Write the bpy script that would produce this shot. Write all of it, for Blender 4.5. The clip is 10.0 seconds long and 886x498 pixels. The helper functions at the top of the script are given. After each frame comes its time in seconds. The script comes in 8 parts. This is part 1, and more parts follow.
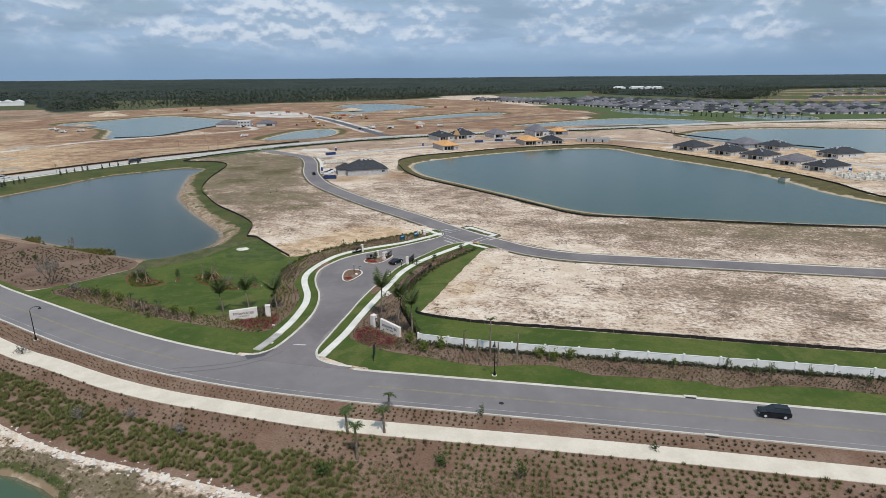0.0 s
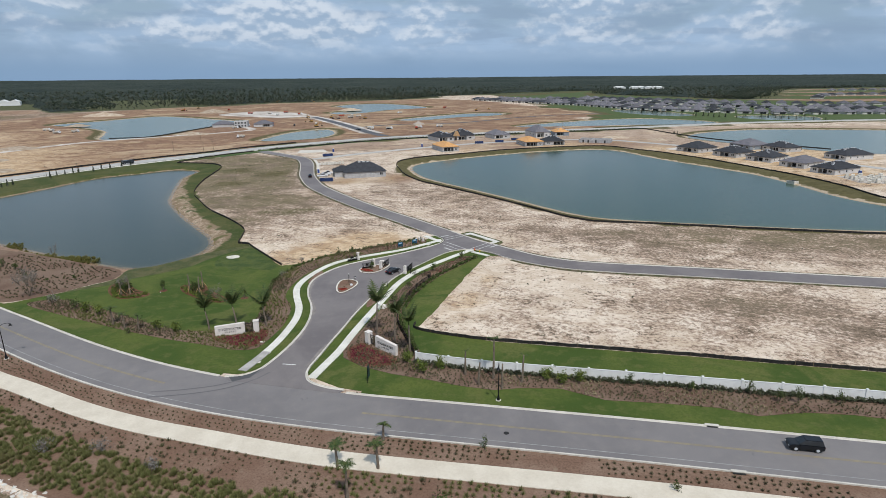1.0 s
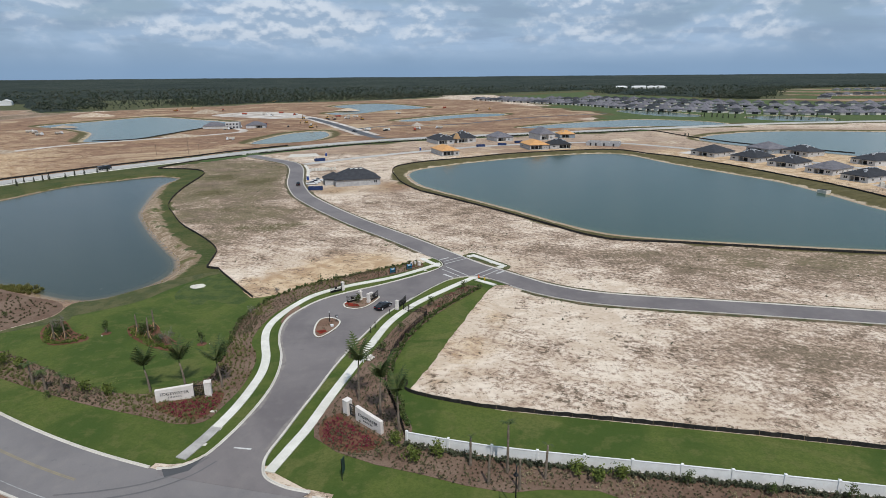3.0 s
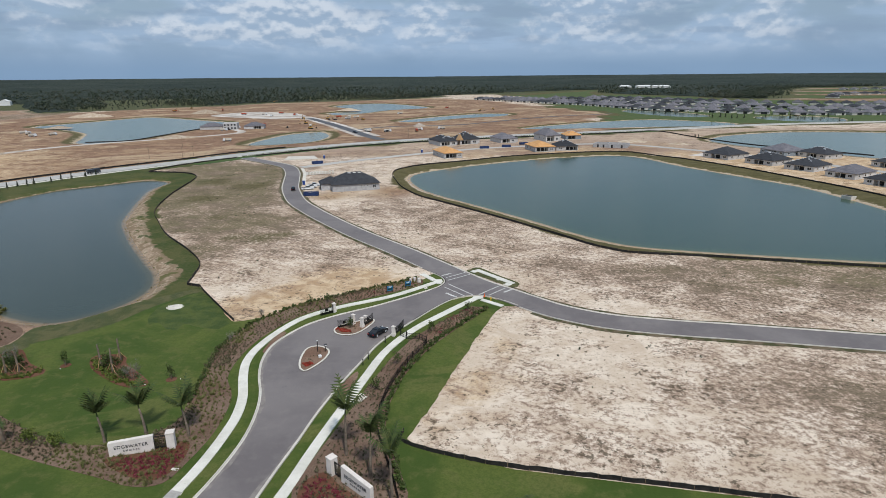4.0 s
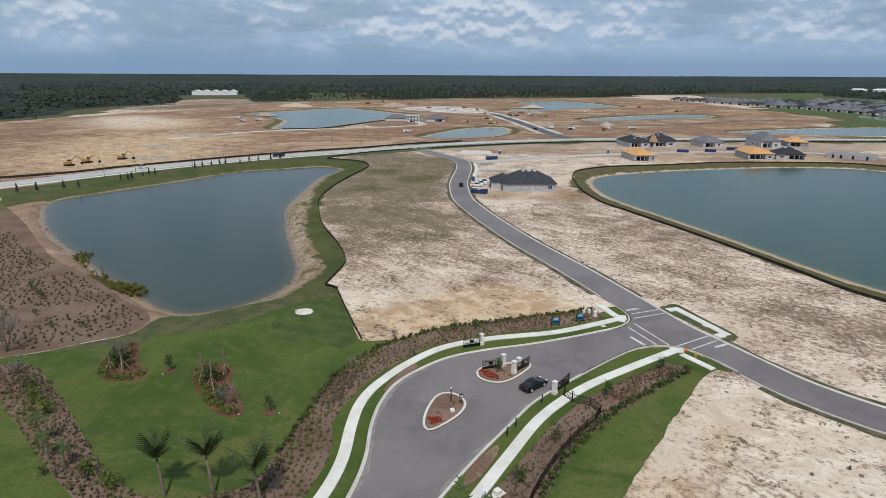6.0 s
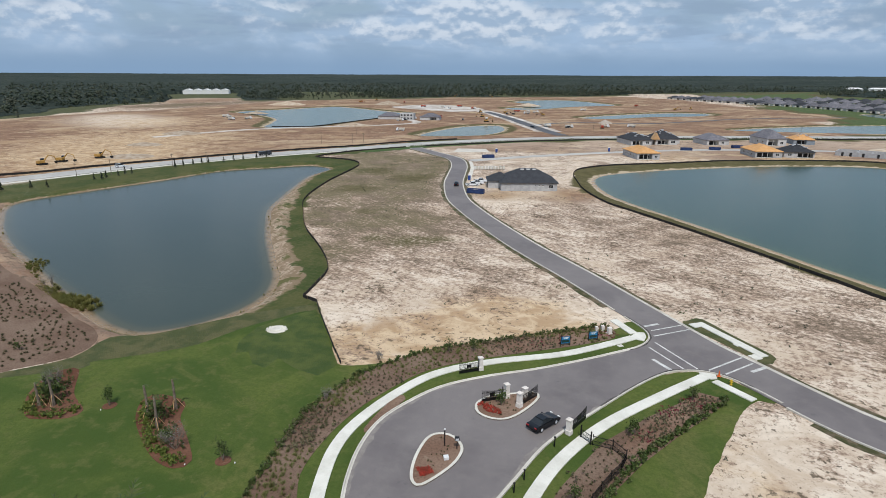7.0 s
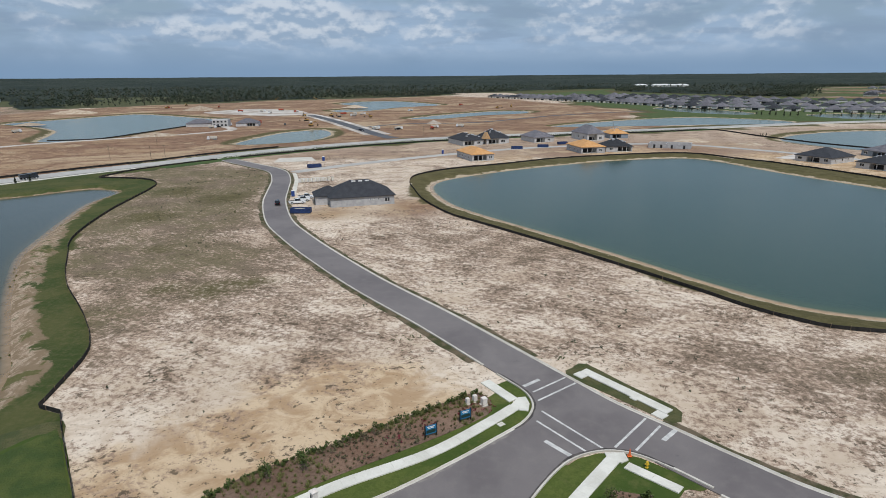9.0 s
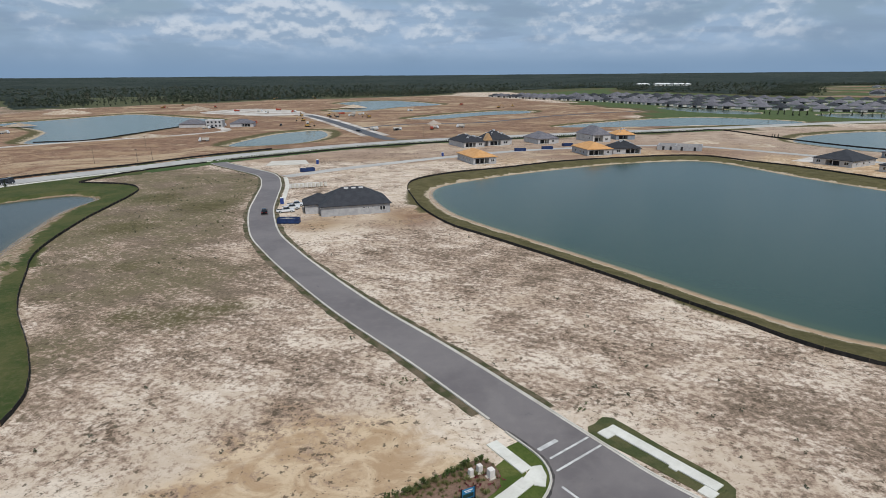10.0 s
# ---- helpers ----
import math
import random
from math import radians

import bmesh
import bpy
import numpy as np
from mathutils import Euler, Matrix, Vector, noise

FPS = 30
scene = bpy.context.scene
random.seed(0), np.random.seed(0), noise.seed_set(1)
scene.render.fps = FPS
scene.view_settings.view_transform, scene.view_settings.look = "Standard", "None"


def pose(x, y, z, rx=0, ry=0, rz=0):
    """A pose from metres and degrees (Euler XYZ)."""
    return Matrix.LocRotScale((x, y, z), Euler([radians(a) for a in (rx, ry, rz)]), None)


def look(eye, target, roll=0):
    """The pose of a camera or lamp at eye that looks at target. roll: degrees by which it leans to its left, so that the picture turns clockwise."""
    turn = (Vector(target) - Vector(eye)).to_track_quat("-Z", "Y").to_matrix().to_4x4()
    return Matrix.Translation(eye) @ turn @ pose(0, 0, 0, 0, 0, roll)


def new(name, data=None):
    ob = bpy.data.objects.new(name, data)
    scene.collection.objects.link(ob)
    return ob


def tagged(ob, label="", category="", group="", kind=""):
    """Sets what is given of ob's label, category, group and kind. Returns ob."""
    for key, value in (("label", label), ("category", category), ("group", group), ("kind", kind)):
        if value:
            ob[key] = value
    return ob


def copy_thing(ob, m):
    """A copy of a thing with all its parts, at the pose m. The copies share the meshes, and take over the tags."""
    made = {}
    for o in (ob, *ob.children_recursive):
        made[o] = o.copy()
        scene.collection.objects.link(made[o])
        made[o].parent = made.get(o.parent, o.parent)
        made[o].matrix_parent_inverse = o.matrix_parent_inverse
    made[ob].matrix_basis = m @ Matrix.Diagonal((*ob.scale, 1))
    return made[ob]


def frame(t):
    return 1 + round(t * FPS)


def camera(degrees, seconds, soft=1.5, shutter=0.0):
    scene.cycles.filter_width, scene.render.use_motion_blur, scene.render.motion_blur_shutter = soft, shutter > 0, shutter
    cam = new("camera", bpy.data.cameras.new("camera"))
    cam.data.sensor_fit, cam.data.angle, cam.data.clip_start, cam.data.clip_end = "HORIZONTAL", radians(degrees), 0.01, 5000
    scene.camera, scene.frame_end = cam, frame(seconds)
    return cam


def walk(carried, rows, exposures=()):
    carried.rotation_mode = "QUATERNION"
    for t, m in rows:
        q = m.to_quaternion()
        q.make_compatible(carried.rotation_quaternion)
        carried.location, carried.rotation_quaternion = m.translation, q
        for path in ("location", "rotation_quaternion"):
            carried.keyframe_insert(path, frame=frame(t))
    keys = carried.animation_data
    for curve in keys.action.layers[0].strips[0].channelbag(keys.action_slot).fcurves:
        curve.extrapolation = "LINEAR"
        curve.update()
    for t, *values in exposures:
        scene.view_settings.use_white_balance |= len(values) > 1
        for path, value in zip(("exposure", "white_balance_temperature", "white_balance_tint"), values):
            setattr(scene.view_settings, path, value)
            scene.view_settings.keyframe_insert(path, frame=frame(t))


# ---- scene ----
from mathutils import geometry

cam = camera(74.1, 10.0, soft=0.7)
EXPO = -0.22
METRES, EYE, TILT, LEAN, TURN = 140.0, 51.1, 0.0, 0.0, 0.0
ROWS = [
    (0.0, 0.0, 0.0, 0.0, -0.13, -16.3, 0.44),
    (0.5, -0.0001, 0.0254, 0.0003, -0.15, -16.32, 0.43),
    (1.0, -0.0, 0.0594, 0.0006, -0.18, -16.32, 0.43),
    (1.5, 0.0005, 0.0998, 0.0008, -0.21, -16.33, 0.43),
    (2.0, 0.0009, 0.1444, 0.001, -0.24, -16.35, 0.42),
    (2.5, 0.0015, 0.1926, 0.0015, -0.27, -16.36, 0.43),
    (4.0, 0.0033, 0.3481, 0.0011, 0.05, -16.42, 0.47),
    (4.5, 0.0037, 0.4026, -0.0072, 0.03, -16.39, 0.51),
    (5.0, 0.0043, 0.4591, -0.0175, 0.05, -16.4, 0.54),
    (5.2, 0.0032, 0.4815, -0.0209, 0.18, -16.42, 0.52),
    (5.3, 0.0005, 0.4927, -0.0227, 1.12, -16.42, 0.46),
    (5.5, -0.0052, 0.5151, -0.0261, 7.9, -16.44, 0.12),
    (5.7, -0.0109, 0.5354, -0.0301, 14.14, -16.44, -0.12),
    (6.0, -0.0195, 0.5658, -0.036, 17.5, -16.45, -0.25),
    (6.8, -0.0422, 0.6467, -0.0523, 17.7, -16.45, -0.25),
    (7.0, -0.0479, 0.667, -0.0563, 17.02, -16.45, -0.25),
    (7.5, -0.0634, 0.7182, -0.0622, 16.9, -16.46, -0.24),
    (7.6, -0.0654, 0.7288, -0.0623, 15.4, -16.44, -0.18),
    (7.7, -0.0674, 0.7394, -0.0624, 11.44, -16.41, 0.0),
    (7.8, -0.0693, 0.75, -0.0624, 6.42, -16.39, 0.15),
    (7.9, -0.0713, 0.7606, -0.0625, 2.76, -16.36, 0.28),
    (8.0, -0.0733, 0.7712, -0.0626, 1.01, -16.34, 0.36),
    (8.5, -0.0772, 0.8219, -0.0619, 0.63, -16.34, 0.36),
    (9.0, -0.0767, 0.8738, -0.0618, 0.64, -16.35, 0.39),
    (9.5, -0.076, 0.9271, -0.0622, 0.66, -16.38, 0.42),
    (10.0, -0.0755, 0.9819, -0.0625, 0.69, -16.42, 0.43),
]
walk(cam, [(t, pose(0, 0, EYE, TILT, LEAN, TURN) @ pose(METRES * x, METRES * y, METRES * z, 90 + pitch, roll, yaw)) for t, x, y, z, yaw, pitch, roll in ROWS],
     exposures=[(0.0, EXPO - 0.02), (4.0, EXPO - 0.09), (5.5, EXPO - 0.15), (7.0, EXPO), (7.6, EXPO - 0.03), (8.3, EXPO - 0.14), (10.0, EXPO - 0.19)])


# ---------------------------------------------------------------- node helpers
def nd(tree, kind, **ins):
    """A node of that kind; inputs by name (spaces as _) or i0, i1, ... by index."""
    return feed(tree, tree.nodes.new(kind), ins)


def feed(tree, n, ins):
    for k, v in ins.items():
        sock = n.inputs[int(k[1:])] if k[0] == "i" and k[1:].isdigit() else n.inputs[k.replace("_", " ")]
        if isinstance(v, bpy.types.NodeSocket):
            tree.links.new(v, sock)
        else:
            sock.default_value = v
    return n


def noise_fac(tree, vec, scale, detail=5.0, rough=0.6, warp=0.0):
    return nd(tree, "ShaderNodeTexNoise", Vector=vec, Scale=scale, Detail=detail, Roughness=rough, Distortion=warp).outputs["Fac"]


def ramp(tree, fac, lo, hi, a=0.0, b=1.0):
    n = tree.nodes.new("ShaderNodeMapRange")
    n.clamp, n.interpolation_type = True, "SMOOTHSTEP"
    return feed(tree, n, dict(Value=fac, From_Min=lo, From_Max=hi, To_Min=a, To_Max=b)).outputs[0]


def calc(tree, op, a, b=0.0, clamp=False):
    n = tree.nodes.new("ShaderNodeMath")
    n.operation, n.use_clamp = op, clamp
    return feed(tree, n, dict(i0=a, i1=b)).outputs[0]


def blend(tree, fac, a, b, mode="MIX"):
    n = tree.nodes.new("ShaderNodeMix")
    n.data_type, n.blend_type = "RGBA", mode
    return feed(tree, n, dict(i0=fac, i6=a, i7=b)).outputs[2]


def attr(tree, name):
    n = tree.nodes.new("ShaderNodeAttribute")
    n.attribute_name = name
    return n.outputs["Fac"]


def start(name, rough=0.8, metal=0.0, spec=0.3):
    m = bpy.data.materials.new(name)
    m.use_nodes = True
    t = m.node_tree
    p = t.nodes["Principled BSDF"]
    p.inputs["Roughness"].default_value, p.inputs["Metallic"].default_value = rough, metal
    p.inputs["Specular IOR Level"].default_value = spec
    geo = nd(t, "ShaderNodeNewGeometry").outputs["Position"]
    return m, t, p, geo


def relief(t, p, height, strength, distance):
    b = nd(t, "ShaderNodeBump", Height=height, Strength=strength, Distance=distance)
    t.links.new(b.outputs[0], p.inputs["Normal"])


def surface(name, a, b, scale=2.0, rough=0.8, metal=0.0, spec=0.3, fine=None, bump=0.2, per=0.0, lo=0.35, hi=0.65, local=False):
    """Two colours mixed by a broad noise, with a finer grain over it; per: spread of brightness from object to object."""
    m, t, p, geo = start(name, rough, metal, spec)
    if local:
        geo = nd(t, "ShaderNodeTexCoord").outputs["Object"]
    broad = ramp(t, noise_fac(t, geo, scale, 4.0), lo, hi)
    grain = noise_fac(t, geo, fine or scale * 9, 4.0, 0.7)
    c = blend(t, broad, (*a, 1), (*b, 1))
    c = blend(t, 0.35, c, nd(t, "ShaderNodeCombineColor", i0=grain, i1=grain, i2=grain).outputs[0], "SOFT_LIGHT")
    if per:
        rnd = nd(t, "ShaderNodeObjectInfo").outputs["Random"]
        c = nd(t, "ShaderNodeHueSaturation", Value=ramp(t, rnd, 0, 1, 1 - per, 1 + per), Color=c).outputs[0]
    t.links.new(c, p.inputs["Base Color"])
    if bump:
        relief(t, p, grain, bump, 0.3 / scale)
    return m


# ---------------------------------------------------------------- sky and sun
SUN_EL, SUN_AZ = radians(58), math.atan2(0.33, -0.94)
world = bpy.data.worlds.new("sky")
scene.world = world
world.use_nodes = True
wt = world.node_tree
wt.nodes.clear()
sky = wt.nodes.new("ShaderNodeTexSky")
sky.sky_type, sky.sun_disc, sky.sun_elevation, sky.sun_rotation = "NISHITA", False, SUN_EL, SUN_AZ
sky.air_density, sky.dust_density = 1.4, 0.6
way = nd(wt, "ShaderNodeTexCoord").outputs["Generated"]
sep = nd(wt, "ShaderNodeSeparateXYZ", Vector=way)
up = calc(wt, "MAXIMUM", sep.outputs[2], 0.0)
def cloud(shift):
    """Billowed heaps: broad lumps with finer ones on them."""
    at = nd(wt, "ShaderNodeMapping", Vector=way, Location=(0.37, 0.11, shift), Scale=(1.0, 1.0, 1.7)).outputs[0]
    return calc(wt, "ADD", calc(wt, "MULTIPLY", noise_fac(wt, at, 8.0, 3.0, 0.5, 0.3), 0.55), calc(wt, "MULTIPLY", noise_fac(wt, at, 26.0, 5.0, 0.5, 0.1), 0.45))


puffs, over = cloud(0.0), cloud(0.013)
veil = noise_fac(wt, nd(wt, "ShaderNodeMapping", Vector=way, Location=(3.1, 1.7, 0.0), Scale=(1.0, 1.0, 3.0)).outputs[0], 5.0, 4.0, 0.5, 0.4)
sheets = noise_fac(wt, nd(wt, "ShaderNodeMapping", Vector=way, Location=(1.3, 4.2, 0.0), Scale=(1.0, 1.0, 7.0)).outputs[0], 9.0, 5.0, 0.55, 0.2)
c = blend(wt, ramp(wt, up, 0.0, 0.16, 0.97, 0.45), sky.outputs[0], (3.05, 4.85, 7.4, 1))
haze = calc(wt, "MULTIPLY", ramp(wt, veil, 0.36, 0.60, 0.25, 0.95), ramp(wt, up, 0.012, 0.05, 0.12, 1.0))
c = blend(wt, haze, c, (5.0, 6.9, 9.5, 1))
c = blend(wt, calc(wt, "MULTIPLY", ramp(wt, sheets, 0.44, 0.64, 0.0, 0.6), ramp(wt, up, 0.025, 0.06)), c, (3.6, 5.0, 7.0, 1))
sides = calc(wt, "SUBTRACT", puffs, over)
lit = blend(wt, ramp(wt, sides, -0.045, 0.055), (4.7, 6.3, 8.4, 1), (9.2, 10.2, 11.5, 1))
cover = calc(wt, "MULTIPLY", ramp(wt, calc(wt, "ADD", puffs, calc(wt, "MULTIPLY", calc(wt, "SUBTRACT", veil, 0.5), 0.75)), 0.40, 0.66, 0.0, 0.82), ramp(wt, up, 0.022, 0.075))
c = blend(wt, cover, c, lit)
bg = nd(wt, "ShaderNodeBackground", Color=c, Strength=0.085)
wo = wt.nodes.new("ShaderNodeOutputWorld")
wt.links.new(bg.outputs[0], wo.inputs[0])

sun = new("sun", bpy.data.lights.new("sun", "SUN"))
sun.data.energy, sun.data.angle, sun.data.color = 3.6, radians(0.6), (1.0, 0.96, 0.91)
sun.matrix_world = look((0.33 * 50, -0.94 * 50, 50 * math.tan(SUN_EL)), (0, 0, 0))


# ---------------------------------------------------------------- geometry helpers
def spline(pts, step=2.0, closed=False):
    """An even smooth line through the points."""
    p = np.array(pts, float)
    n = len(p)
    out = []
    for i in range(n if closed else n - 1):
        a, b = p[i], p[(i + 1) % n]
        z = p[(i - 1) % n] if closed or i else 2 * a - b
        d = p[(i + 2) % n] if closed or i < n - 2 else 2 * b - a
        k = max(2, int(np.linalg.norm(b - a) / step + 0.5))
        for s in np.arange(k) / k:
            out.append(0.5 * (2 * a + (b - z) * s + (2 * z - 5 * a + 4 * b - d) * s * s + (3 * a - z - 3 * b + d) * s ** 3))
    if not closed:
        out.append(p[-1])
    return np.array(out)


def normals(line, closed=False):
    """The left-hand normals along a line."""
    if closed:
        d = np.roll(line, -1, 0) - np.roll(line, 1, 0)
    else:
        d = np.gradient(line, axis=0)
    d = d / np.maximum(np.linalg.norm(d, axis=1, keepdims=True), 1e-6)
    return np.stack((-d[:, 1], d[:, 0]), 1)


def shifted(line, by, closed=False):
    return line + normals(line, closed) * np.asarray(by).reshape(-1, 1)


def inside(poly, pts):
    """Which of the points lie in the polygon."""
    pts, poly = np.asarray(pts, float), np.asarray(poly, float)
    hit = np.zeros(len(pts), bool)
    x, y = pts[:, 0], pts[:, 1]
    for (x0, y0), (x1, y1) in zip(poly, np.roll(poly, -1, 0)):
        cross = (y0 > y) != (y1 > y)
        hit ^= cross & (x < (x1 - x0) * (y - y0) / (y1 - y0 + 1e-12) + x0)
    return hit


def gap(line, pts, closed=False):
    """The distance of each point from a line."""
    pts = np.asarray(pts, float)
    ln = np.vstack((line, line[:1])) if closed else line
    best = np.full(len(pts), 1e9)
    for a, b in zip(ln[:-1], ln[1:]):
        d = b - a
        k = np.clip(((pts - a) @ d) / max(d @ d, 1e-9), 0, 1)
        best = np.minimum(best, np.linalg.norm(pts - a - k[:, None] * d, axis=1))
    return best


def mesh_of(name, verts, faces, material):
    me = bpy.data.meshes.new(name)
    me.from_pydata([tuple(v) for v in verts], [], [tuple(int(i) for i in f) for f in faces])
    for m in material if isinstance(material, (list, tuple)) else [material]:
        me.materials.append(m)
    me.update()
    return me


def settle(bm):
    bmesh.ops.recalc_face_normals(bm, faces=bm.faces)


def part(name, bm, material, parent=None, label="", smooth=False):
    """Links a bmesh as one mesh object, under a thing or under a part."""
    me = bpy.data.meshes.new(name)
    if smooth:
        for f in bm.faces:
            f.smooth = True
    bm.to_mesh(me)
    bm.free()
    me.materials.append(material)
    ob = new(name, me)
    ob.parent = parent
    if label:
        ob["label"] = label
    return ob


def holder(name, m, label, category, group=""):
    ob = new(name)
    ob.empty_display_size = 0.3
    ob.matrix_world = m
    return tagged(ob, label, category, group)


def box(bm, x0, y0, z0, x1, y1, z1, bev=0.0):
    vs = [bm.verts.new(p) for p in ((x0, y0, z0), (x1, y0, z0), (x1, y1, z0), (x0, y1, z0), (x0, y0, z1), (x1, y0, z1), (x1, y1, z1), (x0, y1, z1))]
    fs = [bm.faces.new([vs[i] for i in q]) for q in ((3, 2, 1, 0), (4, 5, 6, 7), (0, 1, 5, 4), (1, 2, 6, 5), (2, 3, 7, 6), (3, 0, 4, 7))]
    if bev:
        bmesh.ops.bevel(bm, geom=list({e for f in fs for e in f.edges}), offset=bev, segments=2, profile=0.5, affect="EDGES")
    return bm


def cyl(bm, a, b, r0, r1=None, n=8, cap=True):
    a, b = Vector(a), Vector(b)
    r1 = r0 if r1 is None else r1
    q = (b - a).to_track_quat("Z", "Y")
    rings = [[bm.verts.new(c + q @ Vector((math.cos(k * math.tau / n) * r, math.sin(k * math.tau / n) * r, 0))) for k in range(n)] for c, r in ((a, r0), (b, r1))]
    for k in range(n):
        bm.faces.new((rings[0][k], rings[0][(k + 1) % n], rings[1][(k + 1) % n], rings[1][k]))
    if cap:
        bm.faces.new(rings[0][::-1])
        bm.faces.new(rings[1])
    return bm


def turned(bm, prof, n=12, at=(0, 0, 0)):
    """A lathe body from (radius, height) pairs."""
    rings = [[bm.verts.new((at[0] + r * math.cos(k * math.tau / n), at[1] + r * math.sin(k * math.tau / n), at[2] + z)) for k in range(n)] for r, z in prof]
    for lo, hi in zip(rings[:-1], rings[1:]):
        for k in range(n):
            bm.faces.new((lo[k], lo[(k + 1) % n], hi[(k + 1) % n], hi[k]))
    bm.faces.new(rings[0][::-1])
    bm.faces.new(rings[-1])
    return bm


def fill(loop, z, bottom=None):
    """A flat slab of any outline: its top at z, its skirt down to bottom."""
    from_loop = [Vector((float(x), float(y))) for x, y in loop]
    n = len(from_loop)
    vs, _, fs, _, _, _ = geometry.delaunay_2d_cdt(from_loop, [], [list(range(n))], 1, 1e-4)
    verts = [(v.x, v.y, z) for v in vs]
    faces = [tuple(f) for f in fs]
    if bottom is not None:
        k = len(verts)
        verts += [(p.x, p.y, z) for p in from_loop] + [(p.x, p.y, bottom) for p in from_loop]
        for i in range(n):
            j = (i + 1) % n
            faces.append((k + i, k + n + i, k + n + j, k + j))
    return verts, faces


def sheet(name, loop, z, material, label, category, bottom=0.0):
    v, f = fill(loop, z, bottom)
    me = mesh_of(name, v, f, material)
    return tagged(new(name, me), label, category, kind="structure")


def strip(line, prof, closed=False, caps=True):
    """A profile of (sideways, height) pairs swept along a line."""
    rows = [np.column_stack((shifted(line, s, closed), np.full(len(line), h))) for s, h in prof]
    n, k = len(line), len(prof)
    verts = np.stack(rows, 1).reshape(-1, 3)
    faces = []
    for i in range(n if closed else n - 1):
        j = (i + 1) % n
        for q in range(k - 1):
            faces.append((i * k + q, i * k + q + 1, j * k + q + 1, j * k + q))
    if caps and not closed:
        faces += [tuple(range(k)), tuple(range((n - 1) * k, n * k))[::-1]]
    return verts, faces


def lane(name, line, prof, material, label, category, closed=False):
    v, f = strip(line, prof, closed)
    return tagged(new(name, mesh_of(name, v, f, material)), label, category, kind="structure")


# ---------------------------------------------------------------- materials
def make_ground():
    m, t, p, geo = start("ground", 0.95, 0.0, 0.1)
    weed, green, earth, wood, shore, clay = (attr(t, k) for k in ("weed", "green", "earth", "wood", "shore", "clay"))
    lain = nd(t, "ShaderNodeMapping", Vector=geo, Rotation=(0, 0, 0.25), Scale=(0.85, 1.0, 1.0)).outputs[0]
    turned_ = nd(t, "ShaderNodeMapping", Vector=geo, Rotation=(0, 0, 0.56)).outputs[0]
    drawn = nd(t, "ShaderNodeMapping", Vector=turned_, Scale=(0.24, 1.0, 1.0)).outputs[0]
    streak = noise_fac(t, drawn, 0.62, 6.0, 0.7, 0.5)
    big = noise_fac(t, geo, 0.03, 5.0, 0.6, 0.8)
    mid = noise_fac(t, lain, 0.2, 8.0, 0.68, 0.8)
    clot = noise_fac(t, lain, 0.11, 7.0, 0.68, 0.5)
    fine = noise_fac(t, geo, 1.0, 7.0, 0.78)
    tiny = noise_fac(t, geo, 3.2, 5.0, 0.75)
    sand = blend(t, ramp(t, mid, 0.38, 0.62), (0.55, 0.44, 0.335, 1), (0.71, 0.608, 0.495, 1))
    sand = blend(t, ramp(t, big, 0.50, 0.62, 0.0, 0.45), sand, (0.47, 0.36, 0.255, 1))
    sand = blend(t, ramp(t, fine, 0.50, 0.62, 0.0, 0.5), sand, (0.40, 0.32, 0.24, 1))
    soil = blend(t, ramp(t, mid, 0.36, 0.62), (0.165, 0.092, 0.060, 1), (0.275, 0.17, 0.11, 1))
    soil = blend(t, ramp(t, big, 0.49, 0.60), soil, (0.33, 0.22, 0.135, 1))
    soil = blend(t, ramp(t, noise_fac(t, geo, 0.014, 6.0, 0.65, 1.0), 0.53, 0.60), soil, (0.42, 0.31, 0.20, 1))
    soil = blend(t, ramp(t, noise_fac(t, lain, 0.045, 6.0, 0.7, 1.2), 0.53, 0.62, 0.0, 0.5), soil, (0.17, 0.095, 0.06, 1))
    graded = nd(t, "ShaderNodeMapping", Vector=geo, Rotation=(0, 0, -0.7), Scale=(0.3, 1.0, 1.0)).outputs[0]
    soil = blend(t, ramp(t, noise_fac(t, graded, 0.09, 6.0, 0.65, 0.6), 0.50, 0.68, 0.0, 0.3), soil, (0.40, 0.28, 0.18, 1))
    soil = blend(t, ramp(t, noise_fac(t, graded, 0.16, 5.0, 0.65, 0.4), 0.52, 0.66, 0.0, 0.28), soil, (0.15, 0.085, 0.055, 1))
    sand = blend(t, ramp(t, calc(t, "ADD", earth, calc(t, "MULTIPLY", calc(t, "SUBTRACT", mid, 0.5), 0.5)), 0.1, 0.9), sand, soil)
    sand = blend(t, ramp(t, calc(t, "ADD", clay, calc(t, "MULTIPLY", calc(t, "SUBTRACT", clot, 0.5), 2.2)), 0.2, 0.85, 0.0, 0.9), sand, blend(t, ramp(t, mid, 0.4, 0.6), (0.40, 0.265, 0.15, 1), (0.59, 0.445, 0.29, 1)))
    lift = calc(t, "MULTIPLY", calc(t, "SUBTRACT", calc(t, "ADD", weed, calc(t, "MULTIPLY", calc(t, "SUBTRACT", noise_fac(t, geo, 0.045, 4.0, 0.6, 1.0), 0.5), 0.9)), 0.3), 0.24)
    lift = calc(t, "MINIMUM", lift, 0.106)
    grow = calc(t, "ADD", calc(t, "ADD", calc(t, "MULTIPLY", clot, 0.27), calc(t, "MULTIPLY", fine, 0.62)), calc(t, "ADD", calc(t, "MULTIPLY", calc(t, "SUBTRACT", streak, 0.275), 0.24), lift))
    c = blend(t, ramp(t, grow, 0.455, 0.54, 0.0, 0.85), sand, (0.30, 0.208, 0.152, 1))
